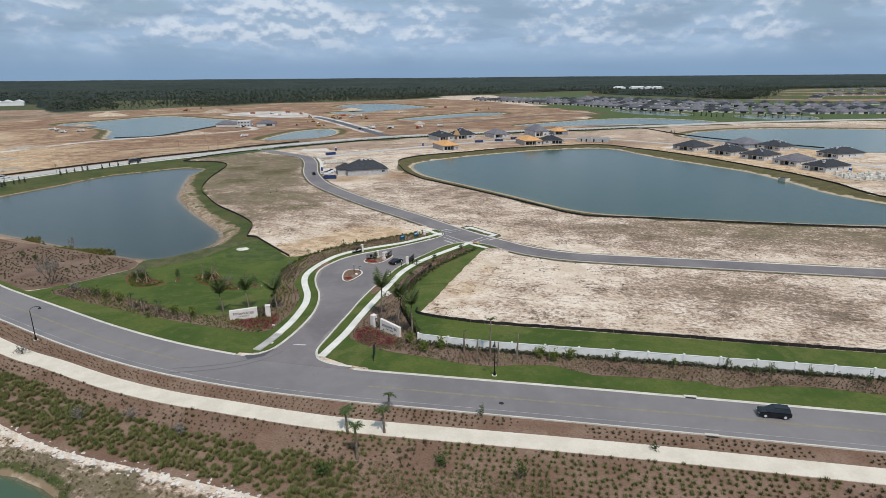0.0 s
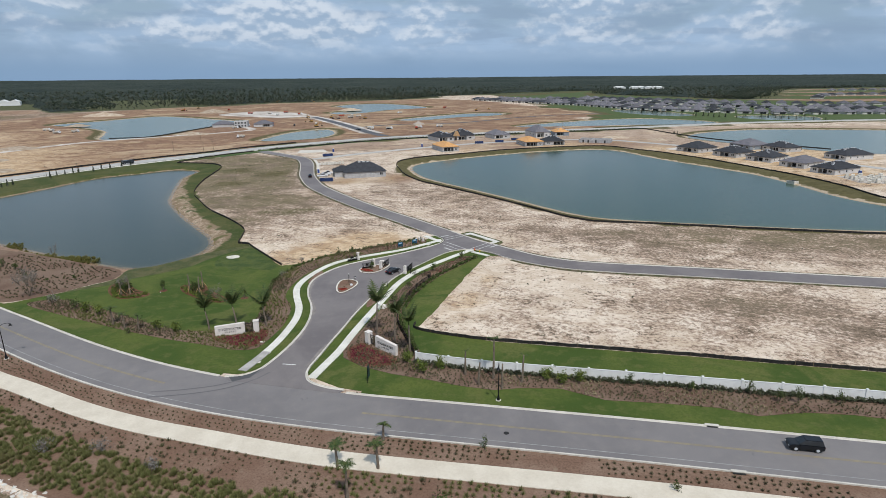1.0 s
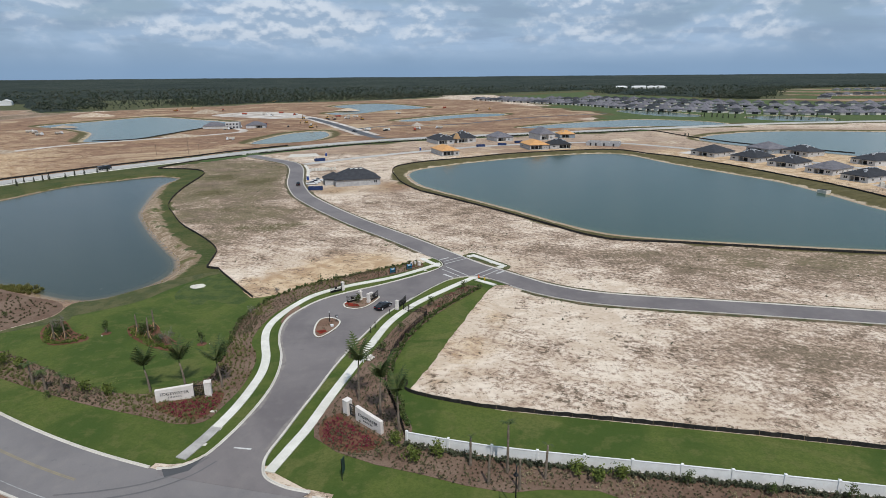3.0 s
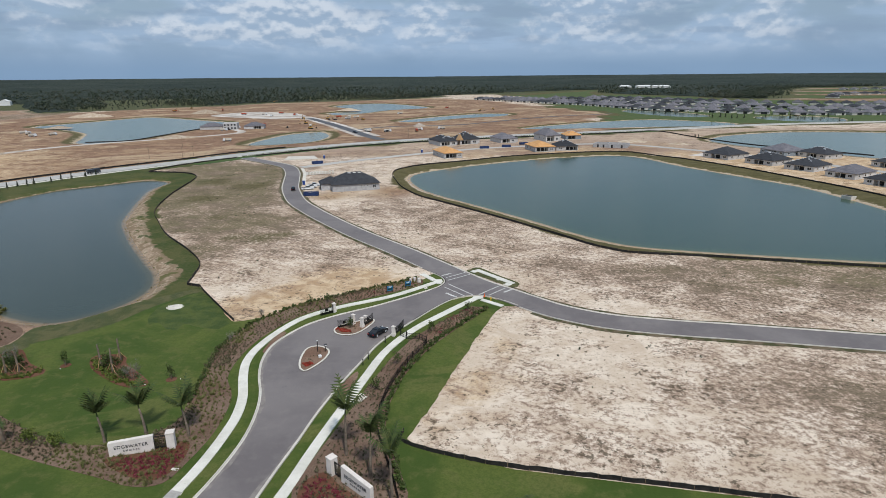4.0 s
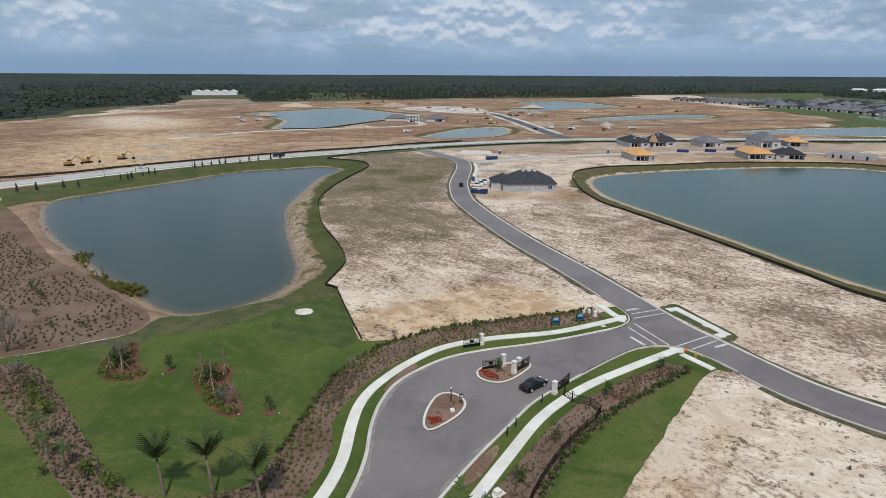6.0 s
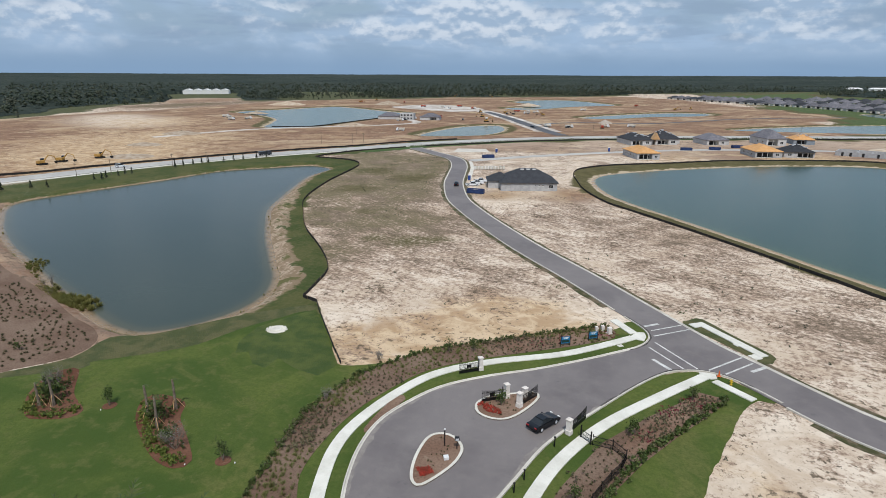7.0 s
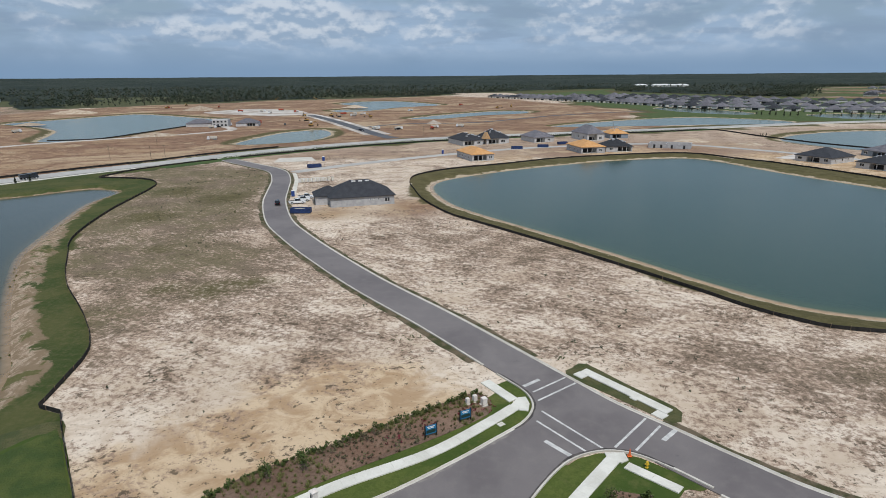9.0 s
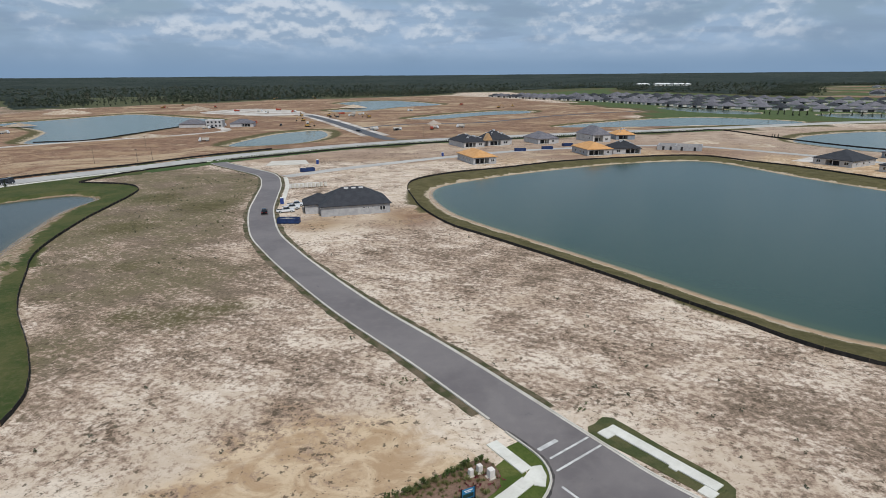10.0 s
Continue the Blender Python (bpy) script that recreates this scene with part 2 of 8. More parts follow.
    scrub = blend(t, ramp(t, tiny, 0.40, 0.62), (0.105, 0.078, 0.056, 1), (0.22, 0.168, 0.118, 1))
    scrub = blend(t, calc(t, "MULTIPLY", ramp(t, noise_fac(t, geo, 0.05, 4.0), 0.36, 0.54, 0.2, 0.9), ramp(t, weed, 0.40, 0.75)), scrub, (0.125, 0.112, 0.055, 1))
    c = blend(t, ramp(t, grow, 0.525, 0.595, 0.0, 0.85), c, scrub)
    crumb = calc(t, "ADD", noise_fac(t, geo, 0.9, 4.0, 0.7), calc(t, "MULTIPLY", calc(t, "SUBTRACT", clot, 0.5), 0.6))
    c = blend(t, ramp(t, crumb, 0.60, 0.64, 0.0, 0.85), c, (0.10, 0.075, 0.05, 1))
    turf = blend(t, ramp(t, noise_fac(t, geo, 0.08, 5.0), 0.38, 0.62), (0.042, 0.064, 0.018, 1), (0.078, 0.085, 0.03, 1))
    turf = blend(t, attr(t, "dull"), turf, blend(t, ramp(t, mid, 0.4, 0.6), (0.075, 0.068, 0.028, 1), (0.115, 0.10, 0.046, 1)))
    turf = blend(t, ramp(t, fine, 0.4, 0.8, 0.0, 0.6), turf, (0.16, 0.13, 0.07, 1))
    turf = blend(t, ramp(t, green, 1.1, 1.5), turf, blend(t, ramp(t, mid, 0.4, 0.62), (0.06, 0.09, 0.032, 1), (0.095, 0.118, 0.05, 1)))
    c = blend(t, ramp(t, calc(t, "ADD", green, calc(t, "MULTIPLY", calc(t, "SUBTRACT", fine, 0.5), 0.7)), 0.3, 0.6), c, turf)
    floor_ = blend(t, ramp(t, mid, 0.35, 0.65), (0.05, 0.065, 0.028, 1), (0.11, 0.105, 0.055, 1))
    c = blend(t, ramp(t, calc(t, "ADD", wood, calc(t, "MULTIPLY", calc(t, "SUBTRACT", mid, 0.5), 0.6)), 0.35, 0.6), c, floor_)
    edge = calc(t, "ADD", shore, calc(t, "MULTIPLY", calc(t, "SUBTRACT", mid, 0.5), 1.4))
    beach = blend(t, ramp(t, fine, 0.35, 0.7), (0.29, 0.205, 0.14, 1), (0.52, 0.42, 0.32, 1))
    beach = blend(t, ramp(t, mid, 0.44, 0.56, 0.9, 0.0), beach, (0.20, 0.145, 0.09, 1))
    beach = blend(t, ramp(t, clot, 0.54, 0.60, 0.0, 0.9), beach, (0.10, 0.10, 0.035, 1))
    beach = blend(t, ramp(t, shore, 0.0, 0.06), (0.16, 0.112, 0.07, 1), beach)
    beach = blend(t, attr(t, "dull"), beach, blend(t, fine, (0.34, 0.27, 0.185, 1), (0.50, 0.41, 0.30, 1)))
    c = blend(t, ramp(t, edge, 0.14, 0.30, 1.0, 0.0), c, beach)
    t.links.new(c, p.inputs["Base Color"])
    relief(t, p, calc(t, "ADD", fine, calc(t, "MULTIPLY", tiny, 0.4)), 0.5, 0.25)
    return m


def make_water(name, a, b, shoal, rim):
    m, t, p, geo = start(name, 0.17, 0.0, 0.28)
    deep = ramp(t, attr(t, "deep"), 0.0, 1.0)
    drift = noise_fac(t, nd(t, "ShaderNodeMapping", Vector=geo, Scale=(0.4, 1.0, 1.0)).outputs[0], 0.03, 4.0)
    c = blend(t, drift, (*a, 1), (*b, 1))
    c = blend(t, ramp(t, deep, 0.35, 1.0), (*shoal, 1), c)
    c = blend(t, ramp(t, deep, 0.0, 0.36), (*rim, 1), c)
    t.links.new(c, p.inputs["Base Color"])
    p.inputs["IOR"].default_value = 1.33
    rip = noise_fac(t, nd(t, "ShaderNodeMapping", Vector=geo, Scale=(0.7, 1.3, 1.0)).outputs[0], 1.3, 3.0, 0.6, 0.3)
    relief(t, p, rip, 0.16, 0.06)
    clear = nd(t, "ShaderNodeBsdfTransparent")
    cut = calc(t, "ADD", deep, calc(t, "MULTIPLY", calc(t, "SUBTRACT", noise_fac(t, geo, 0.35, 4.0), 0.5), 0.5))
    mx = nd(t, "ShaderNodeMixShader", i0=ramp(t, cut, 0.0, 0.3, 0.6, 1.0), i1=clear.outputs[0], i2=p.outputs[0])
    t.links.new(mx.outputs[0], t.nodes["Material Output"].inputs[0])
    return m


def make_lawn():
    m, t, p, geo = start("lawn", 0.9, 0.0, 0.15)
    big = noise_fac(t, geo, 0.07, 5.0, 0.55, 0.8)
    blot = noise_fac(t, geo, 0.4, 5.0, 0.6)
    fine = noise_fac(t, geo, 3.5, 5.0, 0.75)
    rolls = nd(t, "ShaderNodeTexBrick", Vector=nd(t, "ShaderNodeMapping", Vector=geo, Rotation=(0, 0, 0.55)).outputs[0], Color1=(0, 0, 0, 1), Color2=(1, 1, 1, 1), Mortar=(0.5, 0.5, 0.5, 1), Scale=0.12, Mortar_Size=0.0, Bias=0.0)
    c = blend(t, ramp(t, big, 0.36, 0.62), (0.053, 0.083, 0.017, 1), (0.105, 0.126, 0.03, 1))
    c = blend(t, ramp(t, noise_fac(t, geo, 0.05, 6.0, 0.6, 1.2), 0.54, 0.62, 0.0, 0.7), c, (0.15, 0.145, 0.048, 1))
    c = blend(t, calc(t, "MULTIPLY", rolls.outputs["Color"], 0.22), c, (0.04, 0.08, 0.016, 1))
    c = blend(t, ramp(t, blot, 0.50, 0.64, 0.0, 0.55), c, (0.12, 0.124, 0.04, 1))
    c = blend(t, ramp(t, noise_fac(t, geo, 1.3, 6.0, 0.75), 0.42, 0.62, 0.0, 0.4), c, (0.045, 0.07, 0.014, 1))
    c = blend(t, ramp(t, fine, 0.35, 0.75, 0.0, 0.45), c, (0.036, 0.068, 0.011, 1))
    t.links.new(c, p.inputs["Base Color"])
    relief(t, p, fine, 0.7, 0.08)
    return m


def make_mulch(name, red, grey=False):
    m, t, p, geo = start(name, 0.95, 0.0, 0.1)
    big = noise_fac(t, geo, 0.12, 4.0, 0.6)
    fine = noise_fac(t, geo, 3.5, 5.0, 0.75)
    a, b = ((0.12, 0.05, 0.03, 1), (0.17, 0.085, 0.055, 1)) if red else ((0.185, 0.112, 0.078, 1), (0.25, 0.168, 0.122, 1))
    if grey:
        a, b = (0.150, 0.096, 0.069, 1), (0.21, 0.147, 0.109, 1)
    c = blend(t, ramp(t, big, 0.35, 0.65), a, b)
    c = blend(t, ramp(t, fine, 0.4, 0.75, 0.0, 0.75), c, (0.07, 0.042, 0.028, 1))
    c = blend(t, ramp(t, noise_fac(t, geo, 0.7, 4.0), 0.6, 0.75, 0.0, 0.5), c, (0.28, 0.22, 0.16, 1))
    t.links.new(c, p.inputs["Base Color"])
    relief(t, p, fine, 0.8, 0.06)
    return m


def make_asphalt(name, a, b, worn):
    m, t, p, geo = start(name, 0.62, 0.0, 0.4)
    big = noise_fac(t, geo, 0.06, 4.0, 0.6, 0.5)
    mid = noise_fac(t, geo, 0.5, 5.0, 0.65)
    fine = noise_fac(t, geo, 9.0, 3.0, 0.7)
    c = blend(t, ramp(t, big, 0.35, 0.65), (*a, 1), (*b, 1))
    c = blend(t, ramp(t, mid, 0.45, 0.75, 0.0, worn), c, (0.25, 0.225, 0.20, 1))
    c = blend(t, ramp(t, noise_fac(t, geo, 0.11, 6.0, 0.62, 1.5), 0.50, 0.72, 0.0, 0.22), c, (0.26, 0.235, 0.215, 1))
    c = blend(t, ramp(t, mid, 0.28, 0.36, 0.35, 0.0), c, (0.06, 0.06, 0.062, 1))
    c = blend(t, ramp(t, fine, 0.3, 0.8, 0.0, 0.3), c, (0.10, 0.10, 0.105, 1))
    t.links.new(c, p.inputs["Base Color"])
    relief(t, p, fine, 0.3, 0.02)
    return m


GROUND, LAWN = make_ground(), make_lawn()
WATER = make_water("water", (0.025, 0.058, 0.046), (0.033, 0.067, 0.053), (0.050, 0.084, 0.050), (0.62, 0.42, 0.25))
WATER_BROWN = make_water("water_brown", (0.032, 0.049, 0.042), (0.042, 0.059, 0.050), (0.066, 0.072, 0.050), (0.36, 0.25, 0.15))
WATER_GREEN = make_water("water_green", (0.05, 0.085, 0.055), (0.06, 0.1, 0.065), (0.06, 0.095, 0.055), (0.12, 0.13, 0.07))
# far lakes: sky reflected at a low angle is put into the paler colour
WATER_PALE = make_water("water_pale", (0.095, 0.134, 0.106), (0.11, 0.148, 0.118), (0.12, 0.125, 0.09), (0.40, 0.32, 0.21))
MULCH, MULCH_RED, MULCH_GREY = make_mulch("mulch", False), make_mulch("mulch_red", True), make_mulch("mulch_weathered", False, True)
ASPHALT = make_asphalt("asphalt", (0.141, 0.121, 0.118), (0.193, 0.169, 0.161), 0.3)
ASPHALT_OLD = make_asphalt("asphalt_worn", (0.165, 0.15, 0.147), (0.205, 0.187, 0.18), 0.35)
ASPHALT_PALE = make_asphalt("asphalt_dusty", (0.42, 0.40, 0.37), (0.52, 0.50, 0.46), 0.3)
CONCRETE = surface("concrete", (0.56, 0.53, 0.46), (0.66, 0.63, 0.56), 0.25, 0.85, fine=3.0)
CONCRETE_TAN = surface("concrete_tan", (0.57, 0.505, 0.405), (0.64, 0.575, 0.47), 0.25, 0.85, fine=3.0)
CURB = surface("curb_concrete", (0.50, 0.465, 0.405), (0.60, 0.565, 0.50), 0.25, 0.85, fine=4.0)
PAINT_WHITE = surface("road_paint_white", (0.45, 0.44, 0.42), (0.62, 0.61, 0.58), 0.9, 0.7, fine=6.0, bump=0.0)
PAINT_YELLOW = surface("road_paint_yellow", (0.235, 0.20, 0.135), (0.285, 0.24, 0.15), 0.5, 0.7, fine=6.0, bump=0.0)
SILT = surface("silt_fence_fabric", (0.012, 0.012, 0.012), (0.03, 0.028, 0.026), 1.5, 0.8)
STAKE = surface("stake_wood", (0.16, 0.11, 0.07), (0.24, 0.17, 0.11), 4.0, 0.9)
WHITE = surface("white_vinyl", (0.72, 0.72, 0.70), (0.80, 0.80, 0.78), 0.5, 0.5, bump=0.05)
STUCCO = surface("white_stucco", (0.66, 0.605, 0.555), (0.74, 0.685, 0.635), 0.8, 0.85, fine=14.0)
BLACK = surface("black_metal", (0.012, 0.012, 0.013), (0.025, 0.025, 0.026), 2.0, 0.4, 0.6, 0.5, bump=0.05)

# ---------------------------------------------------------------- plan of the lakes
LAKES = {
    "lake_west": [(-213, 245), (-190, 222), (-165, 205), (-144, 194), (-126, 184.5), (-112, 177.6), (-99.5, 171.6), (-93, 169.2), (-87, 168.6), (-82, 171.2), (-77.6, 176.6), (-74.8, 184.3), (-75, 193.5), (-79.4, 203.9),
                  (-85.6, 212.5), (-92.4, 222), (-100.2, 232.8), (-110.8, 249), (-120.8, 266), (-127.8, 285), (-133.5, 302), (-142, 331), (-143, 353), (-157, 361), (-166, 356.6), (-175, 347.5), (-191, 331), (-199, 300), (-208, 272)],
    "lake_east": [(-18.8, 366), (-18.6, 353), (-15, 337.5), (-10.2, 324.5), (-1.7, 310.4), (10, 294), (19, 281.4), (32, 262.4), (44, 243.8), (53, 232.3), (60.5, 226.4), (72, 222), (90, 217), (127, 208), (158, 203), (190, 202),
                  (205, 215), (190, 234), (178, 262), (176, 296), (172, 327), (160, 355), (142, 396), (131, 432), (119, 446), (98, 445), (70, 436), (45, 423), (16, 405), (-5, 388), (-15, 377)],
    "lake_far_west": [(-278, 567), (-310, 551), (-335, 600), (-362, 648), (-420, 700), (-470, 735), (-450, 795), (-425, 868), (-405, 888), (-310, 818), (-258, 770), (-263, 710), (-270, 634)],
    "pond_mid": [(-158, 528), (-155, 585), (-145, 620), (-122, 640), (-106, 600), (-108, 560), (-123, 538)],
    "pond_far": [(-173, 945), (-150, 992), (-148, 1065), (-200, 1162), (-170, 1250), (-115, 1258), (-46, 1146), (-29, 1085), (-89, 1023), (-116, 954), (-146, 912)],
    "pond_narrow": [(-54, 775), (-31, 819), (12, 872), (54, 908), (90, 900), (77, 858), (22, 823), (-24, 771)],
    "lake_strip": [(82, 655), (100, 683), (131, 707), (161, 730), (204, 755), (250, 770), (290, 745), (312, 717), (315, 692), (272, 670), (208, 666), (150, 656)],
    "canal": [(266, 944), (294, 980), (329, 933), (346, 859), (346, 830), (318, 797), (288, 818), (269, 872)],
    "pond_east": [(391, 801), (444, 817), (475, 784), (468, 745), (436, 710), (396, 715), (376, 751)],
    "pond_south": [(-63, 69.5), (-56, 67.3), (-52, 65.2), (-49.8, 62), (-50, 48), (-66, 40), (-84, 52), (-78, 67)],
    "lake_far_east": [(218, 537), (252, 574), (316, 600), (389, 592), (470, 560), (480, 470), (380, 400), (290, 412), (257, 450), (230, 483), (219, 510)],
}
WATER_Z = -1.2
BEACH = spline([(-143, 355), (-138.1, 326.5), (-127.3, 295.8), (-116.9, 273), (-108.3, 254.8), (-96.5, 235), (-88.2, 222.6), (-80.3, 212.3), (-74.5, 205.4), (-72.5, 199.9), (-71.6, 192.2), (-71.9, 184), (-72.9, 176.1), (-76.5, 170.7), (-81.7, 165.8), (-88, 168), (-96, 185), (-112, 230), (-150, 320)], 2.0, True)
SHORE = {k: spline(v, 4.0 if k in ("lake_west", "lake_east") else 10.0, True) for k, v in LAKES.items()}
for key in SHORE:
    a = SHORE[key]
    if 0.5 * np.sum(a[:, 0] * np.roll(a[:, 1], -1) - a[:, 1] * np.roll(a[:, 0], -1)) < 0:
        SHORE[key] = a[::-1].copy()
wob = np.random.default_rng(3)
BANK = {"lake_west": 3.0, "canal": 5, "pond_east": 5, "lake_east": 6.5, "pond_south": 3, "pond_mid": 16, "pond_far": 20, "pond_narrow": 20, "lake_strip": 10, "lake_far_west": 17, "lake_far_east": 14}


def ring(key, out):
    """The shoreline moved outwards by so many metres."""
    return shifted(SHORE[key], -out, True)


# ---------------------------------------------------------------- plan of the roads
SPINE = spline([(-131, 441), (-125.5, 434), (-110, 418), (-93.5, 399.5), (-84.5, 376), (-79, 352), (-74.2, 330), (-68, 310), (-62, 294.5), (-54.6, 281), (-45.3, 265.7), (-29.3, 241.8), (-13.5, 221.1),
                (-2.6, 205.8), (4.7, 195.4), (8.8, 189.8), (14.4, 183.8), (19.3, 178.4), (26, 171.8), (35.5, 166.2), (48, 162.6), (67, 158.8), (119, 147.6), (230, 125)], 2.0)
ENTRY_L = spline([(-39, 102.6), (-36, 103.0), (-33.4, 105.6), (-31.4, 111.6), (-30.0, 118.5), (-29.4, 125.0), (-29.8, 131.5), (-30.9, 137), (-32.9, 143), (-34.1, 149), (-34.0, 155), (-32, 160.5),
                  (-28.8, 165.8), (-23.5, 170.5), (-16.5, 175.2), (-10, 180.3), (-5.2, 184.5), (-1.7, 187.7), (-0.1, 190.3), (0.4, 192.5), (0.0, 194.9), (-1.2, 197.2), (-3.8, 200.8)], 1.0)
ENTRY_R = spline([(-17, 97.6), (-20.4, 98.6), (-23.5, 100.6), (-24.6, 103.2), (-24.7, 106), (-23.8, 110.6), (-22.5, 117.6), (-21.3, 123.5), (-19.9, 131.2), (-17.6, 140.6), (-15.2, 148.5), (-12.4, 156.9),
                  (-7.1, 166.2), (-2.2, 174.2), (1.2, 178.8), (3.6, 180.9), (6.5, 182.1), (9.2, 182.1), (11.4, 181.2), (14.2, 178.9), (17.3, 175.6)], 1.0)
BLVD = spline([(-235, 236), (-190, 197), (-150, 163), (-119.3, 140.4), (-106, 131.8), (-94.8, 125.1), (-74.6, 113), (-58.2, 104.5), (-44.3, 98.8), (-30, 94.3), (-15.2, 90.9), (-1.3, 88.3), (29, 82.7), (68.1, 75.1), (140, 61), (260, 38)], 2.5)
PATH = spline([(-190, 184), (-130, 135), (-89.3, 108), (-72, 99), (-58, 92), (-46, 87.3), (-35.4, 84.2), (-25.5, 81.3), (-16.2, 79), (-7.5, 77.4), (-0.2, 76.2), (17.4, 73.3), (32.7, 70.6), (58.2, 65.7), (120, 54), (230, 33)], 2.5)
FAR_ROAD = spline([(-300, 175), (-270, 240), (-250, 288), (-238, 318), (-224, 346), (-207, 373), (-186, 401), (-163, 428), (-137, 463), (-106, 494), (-80, 516), (-40, 541), (0, 559), (45, 575), (90, 590), (172, 616), (256, 646), (316, 668), (384, 685), (520, 705), (900, 740)], 6.0)

# ---------------------------------------------------------------- the ground, one sheet to the horizon
EARTH = np.array([(-330, 150), (-262, 255), (-246, 300), (-195, 402), (-140, 475), (-106, 505), (-40, 552), (45, 586), (180, 632), (175, 760), (230, 880), (200, 1000), (75, 1386), (-46, 1560),
                  (-208, 1380), (-346, 1312), (-427, 1195), (-505, 1119), (-563, 1032), (-578, 930), (-584, 850), (-578, 780), (-576, 715), (-602, 660), (-606, 600), (-592, 534), (-620, 300)])
FOREST = np.array([(-4800, 100), (-620, 150), (-620, 300), (-592, 534), (-606, 600), (-622, 650), (-690, 735), (-700, 860), (-640, 955), (-575, 1045), (-505, 1119), (-427, 1195), (-346, 1312),
                   (-208, 1380), (-60, 1500), (60, 1720), (200, 1900), (400, 2080), (520, 2150), (440, 1760), (540, 1510), (600, 1350), (700, 1290), (780, 1420), (1100, 1950), (1340, 2250), (2000, 2350), (3000, 1700), (4800, 1500), (4800, 4900), (-4800, 4900)])
# x, y, radius, strength: orange sand and clay
CLAY = [(-28, 184, 16, 1.1), (-44, 177, 11, 1.1), (-16, 191, 11, 0.8), (-26, 198, 12, 0.75), (-8, 158, 12, 0.3), (4, 138, 12, 0.7), (10, 158, 8, 0.5), (195, 395, 40, 1.3), (212, 340, 28, 1.4), (250, 400, 40, 1.1), (165, 440, 25, 0.9), (205, 300, 25, 1.2), (90, 455, 30, 0.7), (20, 440, 25, 0.7), (-22, 325, 12, 0.5), (-50, 312, 14, 0.4), (-275, 335, 60, 0.9), (-330, 420, 90, 0.85), (-430, 560, 90, 0.6), (-200, 480, 30, 0.4), (100, 470, 40, 0.4), (185, 310, 20, 0.7)]
# x, y, radius, weeds, bare earth: patches of growth and of turned soil
PATCHES = [(-48, 62, 16, 0.9, 0), (-30, 56, 14, 0.8, 0), (-62, 72, 12, 0.7, 0), (-12, 48, 14, 0.6, 0), (-112, 345, 40, 0.62, 0), (-97, 298, 36, 0.48, 0), (-84, 258, 26, 0.34, 0), (-58, 262, 14, 0.2, 0), (-101, 252, 12, 0.3, 0), (-117, 296, 14, 0.25, 0), (-78, 224, 10, 0.3, 0), (-66, 202, 8, 0.3, 0), (0, 232, 12, 0.15, 0), (-8, 285, 16, 0.2, 0), (-62, 240, 24, 0.22, 0), (-72, 212, 14, 0.2, 0), (-46, 222, 18, 0.14, 0), (-40, 203, 16, 0.05, 0), (-58, 200, 12, -0.08, 0), (-28, 185, 14, -0.2, 0.42),
           (-42, 178, 11, -0.2, 0.38), (-12, 195, 12, -0.25, 0.1), (30, 206, 15, 0.2, 0), (56, 200, 18, 0.32, 0), (84, 194, 22, 0.36, 0), (20, 228, 16, 0.2, 0), (-20, 262, 24, 0.15, 0.1),
           (12, 262, 18, 0.25, 0), (112, 190, 24, 0.36, 0), (150, 180, 30, 0.4, 0), (70, 176, 14, 0.12, 0), (22, 135, 9, 0.05, 0), (44, 138, 10, 0.18, 0), (66, 136, 16, 0.3, 0), (85, 128, 18, 0.28, 0), (30, 152, 9, -0.3, 0), (48, 118, 10, 0.0, 0),
           (6, 140, 9, -0.1, 0.3), (12, 160, 8, -0.35, 0), (-15, 300, 14, 0.0, 0.25), (-22, 325, 12, -0.1, 0.5), (-50, 310, 12, -0.5, 0.45), (-62, 330, 12, -0.5, 0.4), (-20, 420, 30, 0.0, 0.2),
           (60, 470, 40, -0.2, 0.25), (130, 480, 40, -0.2, 0.3), (200, 390, 40, -0.6, 0.55), (215, 340, 25, -0.6, 0.6), (250, 400, 35, -0.5, 0.5), (-60, 460, 30, 0.15, 0.15), (-480, 560, 60, -0.3, -0.75), (-420, 520, 45, -0.3, -0.6), (-540, 610, 50, -0.3, -0.6), (-290, 365, 22, -0.2, -0.5), (-265, 372, 14, -0.2, -0.5), (-640, 790, 70, 0.5, 0.7), (-630, 880, 60, 0.5, 0.7), (-600, 970, 45, 0.5, 0.6), (-124, 388, 26, 0.6, 0), (-140, 402, 20, 0.6, 0), (-106, 378, 20, 0.5, 0), (-22, 318, 12, 0, 0.7), (-28, 306, 10, 0, 0.5), (-92, 440, 14, 0, 0.5), (-52, 306, 12, 0, 0.5)]


FENCE_W = np.vstack((spline([(-45.9, 167.7), (-50.4, 173.6), (-58.4, 184.4), (-62.2, 189.9)], 1.0), spline([(-62.4, 190.1), (-66.2, 191.5)], 1.0),
                     spline([(-66.3, 191.9), (-68.8, 206), (-72.6, 214), (-81.4, 226), (-94.4, 242), (-106.1, 261), (-116.2, 280), (-124.8, 313), (-131.3, 356), (-137, 370), (-146.0, 377.5), (-157.7, 380.5), (-168.1, 382)], 1.5),
                     spline([(-168.3, 383), (-163.7, 404), (-150, 425), (-137.3, 441)], 1.5)))
FENCE_E = spline([(200, 190), (152.4, 195.3), (114, 203), (77, 212.5), (58.0, 216.4), (51.2, 220.6), (45.3, 227.2), (38.8, 237.6), (20.2, 264.7), (5.0, 285.2), (-2.4, 295), (-11, 306.6), (-19.8, 327.5), (-24.5, 348), (-27.8, 368), (-25.0, 386), (-10, 403), (17, 419),
                  (48, 439), (96, 455), (125, 456), (141, 432), (152, 417), (169, 378), (181, 338), (188, 312), (191, 283), (190, 250), (205, 228)], 2.0)
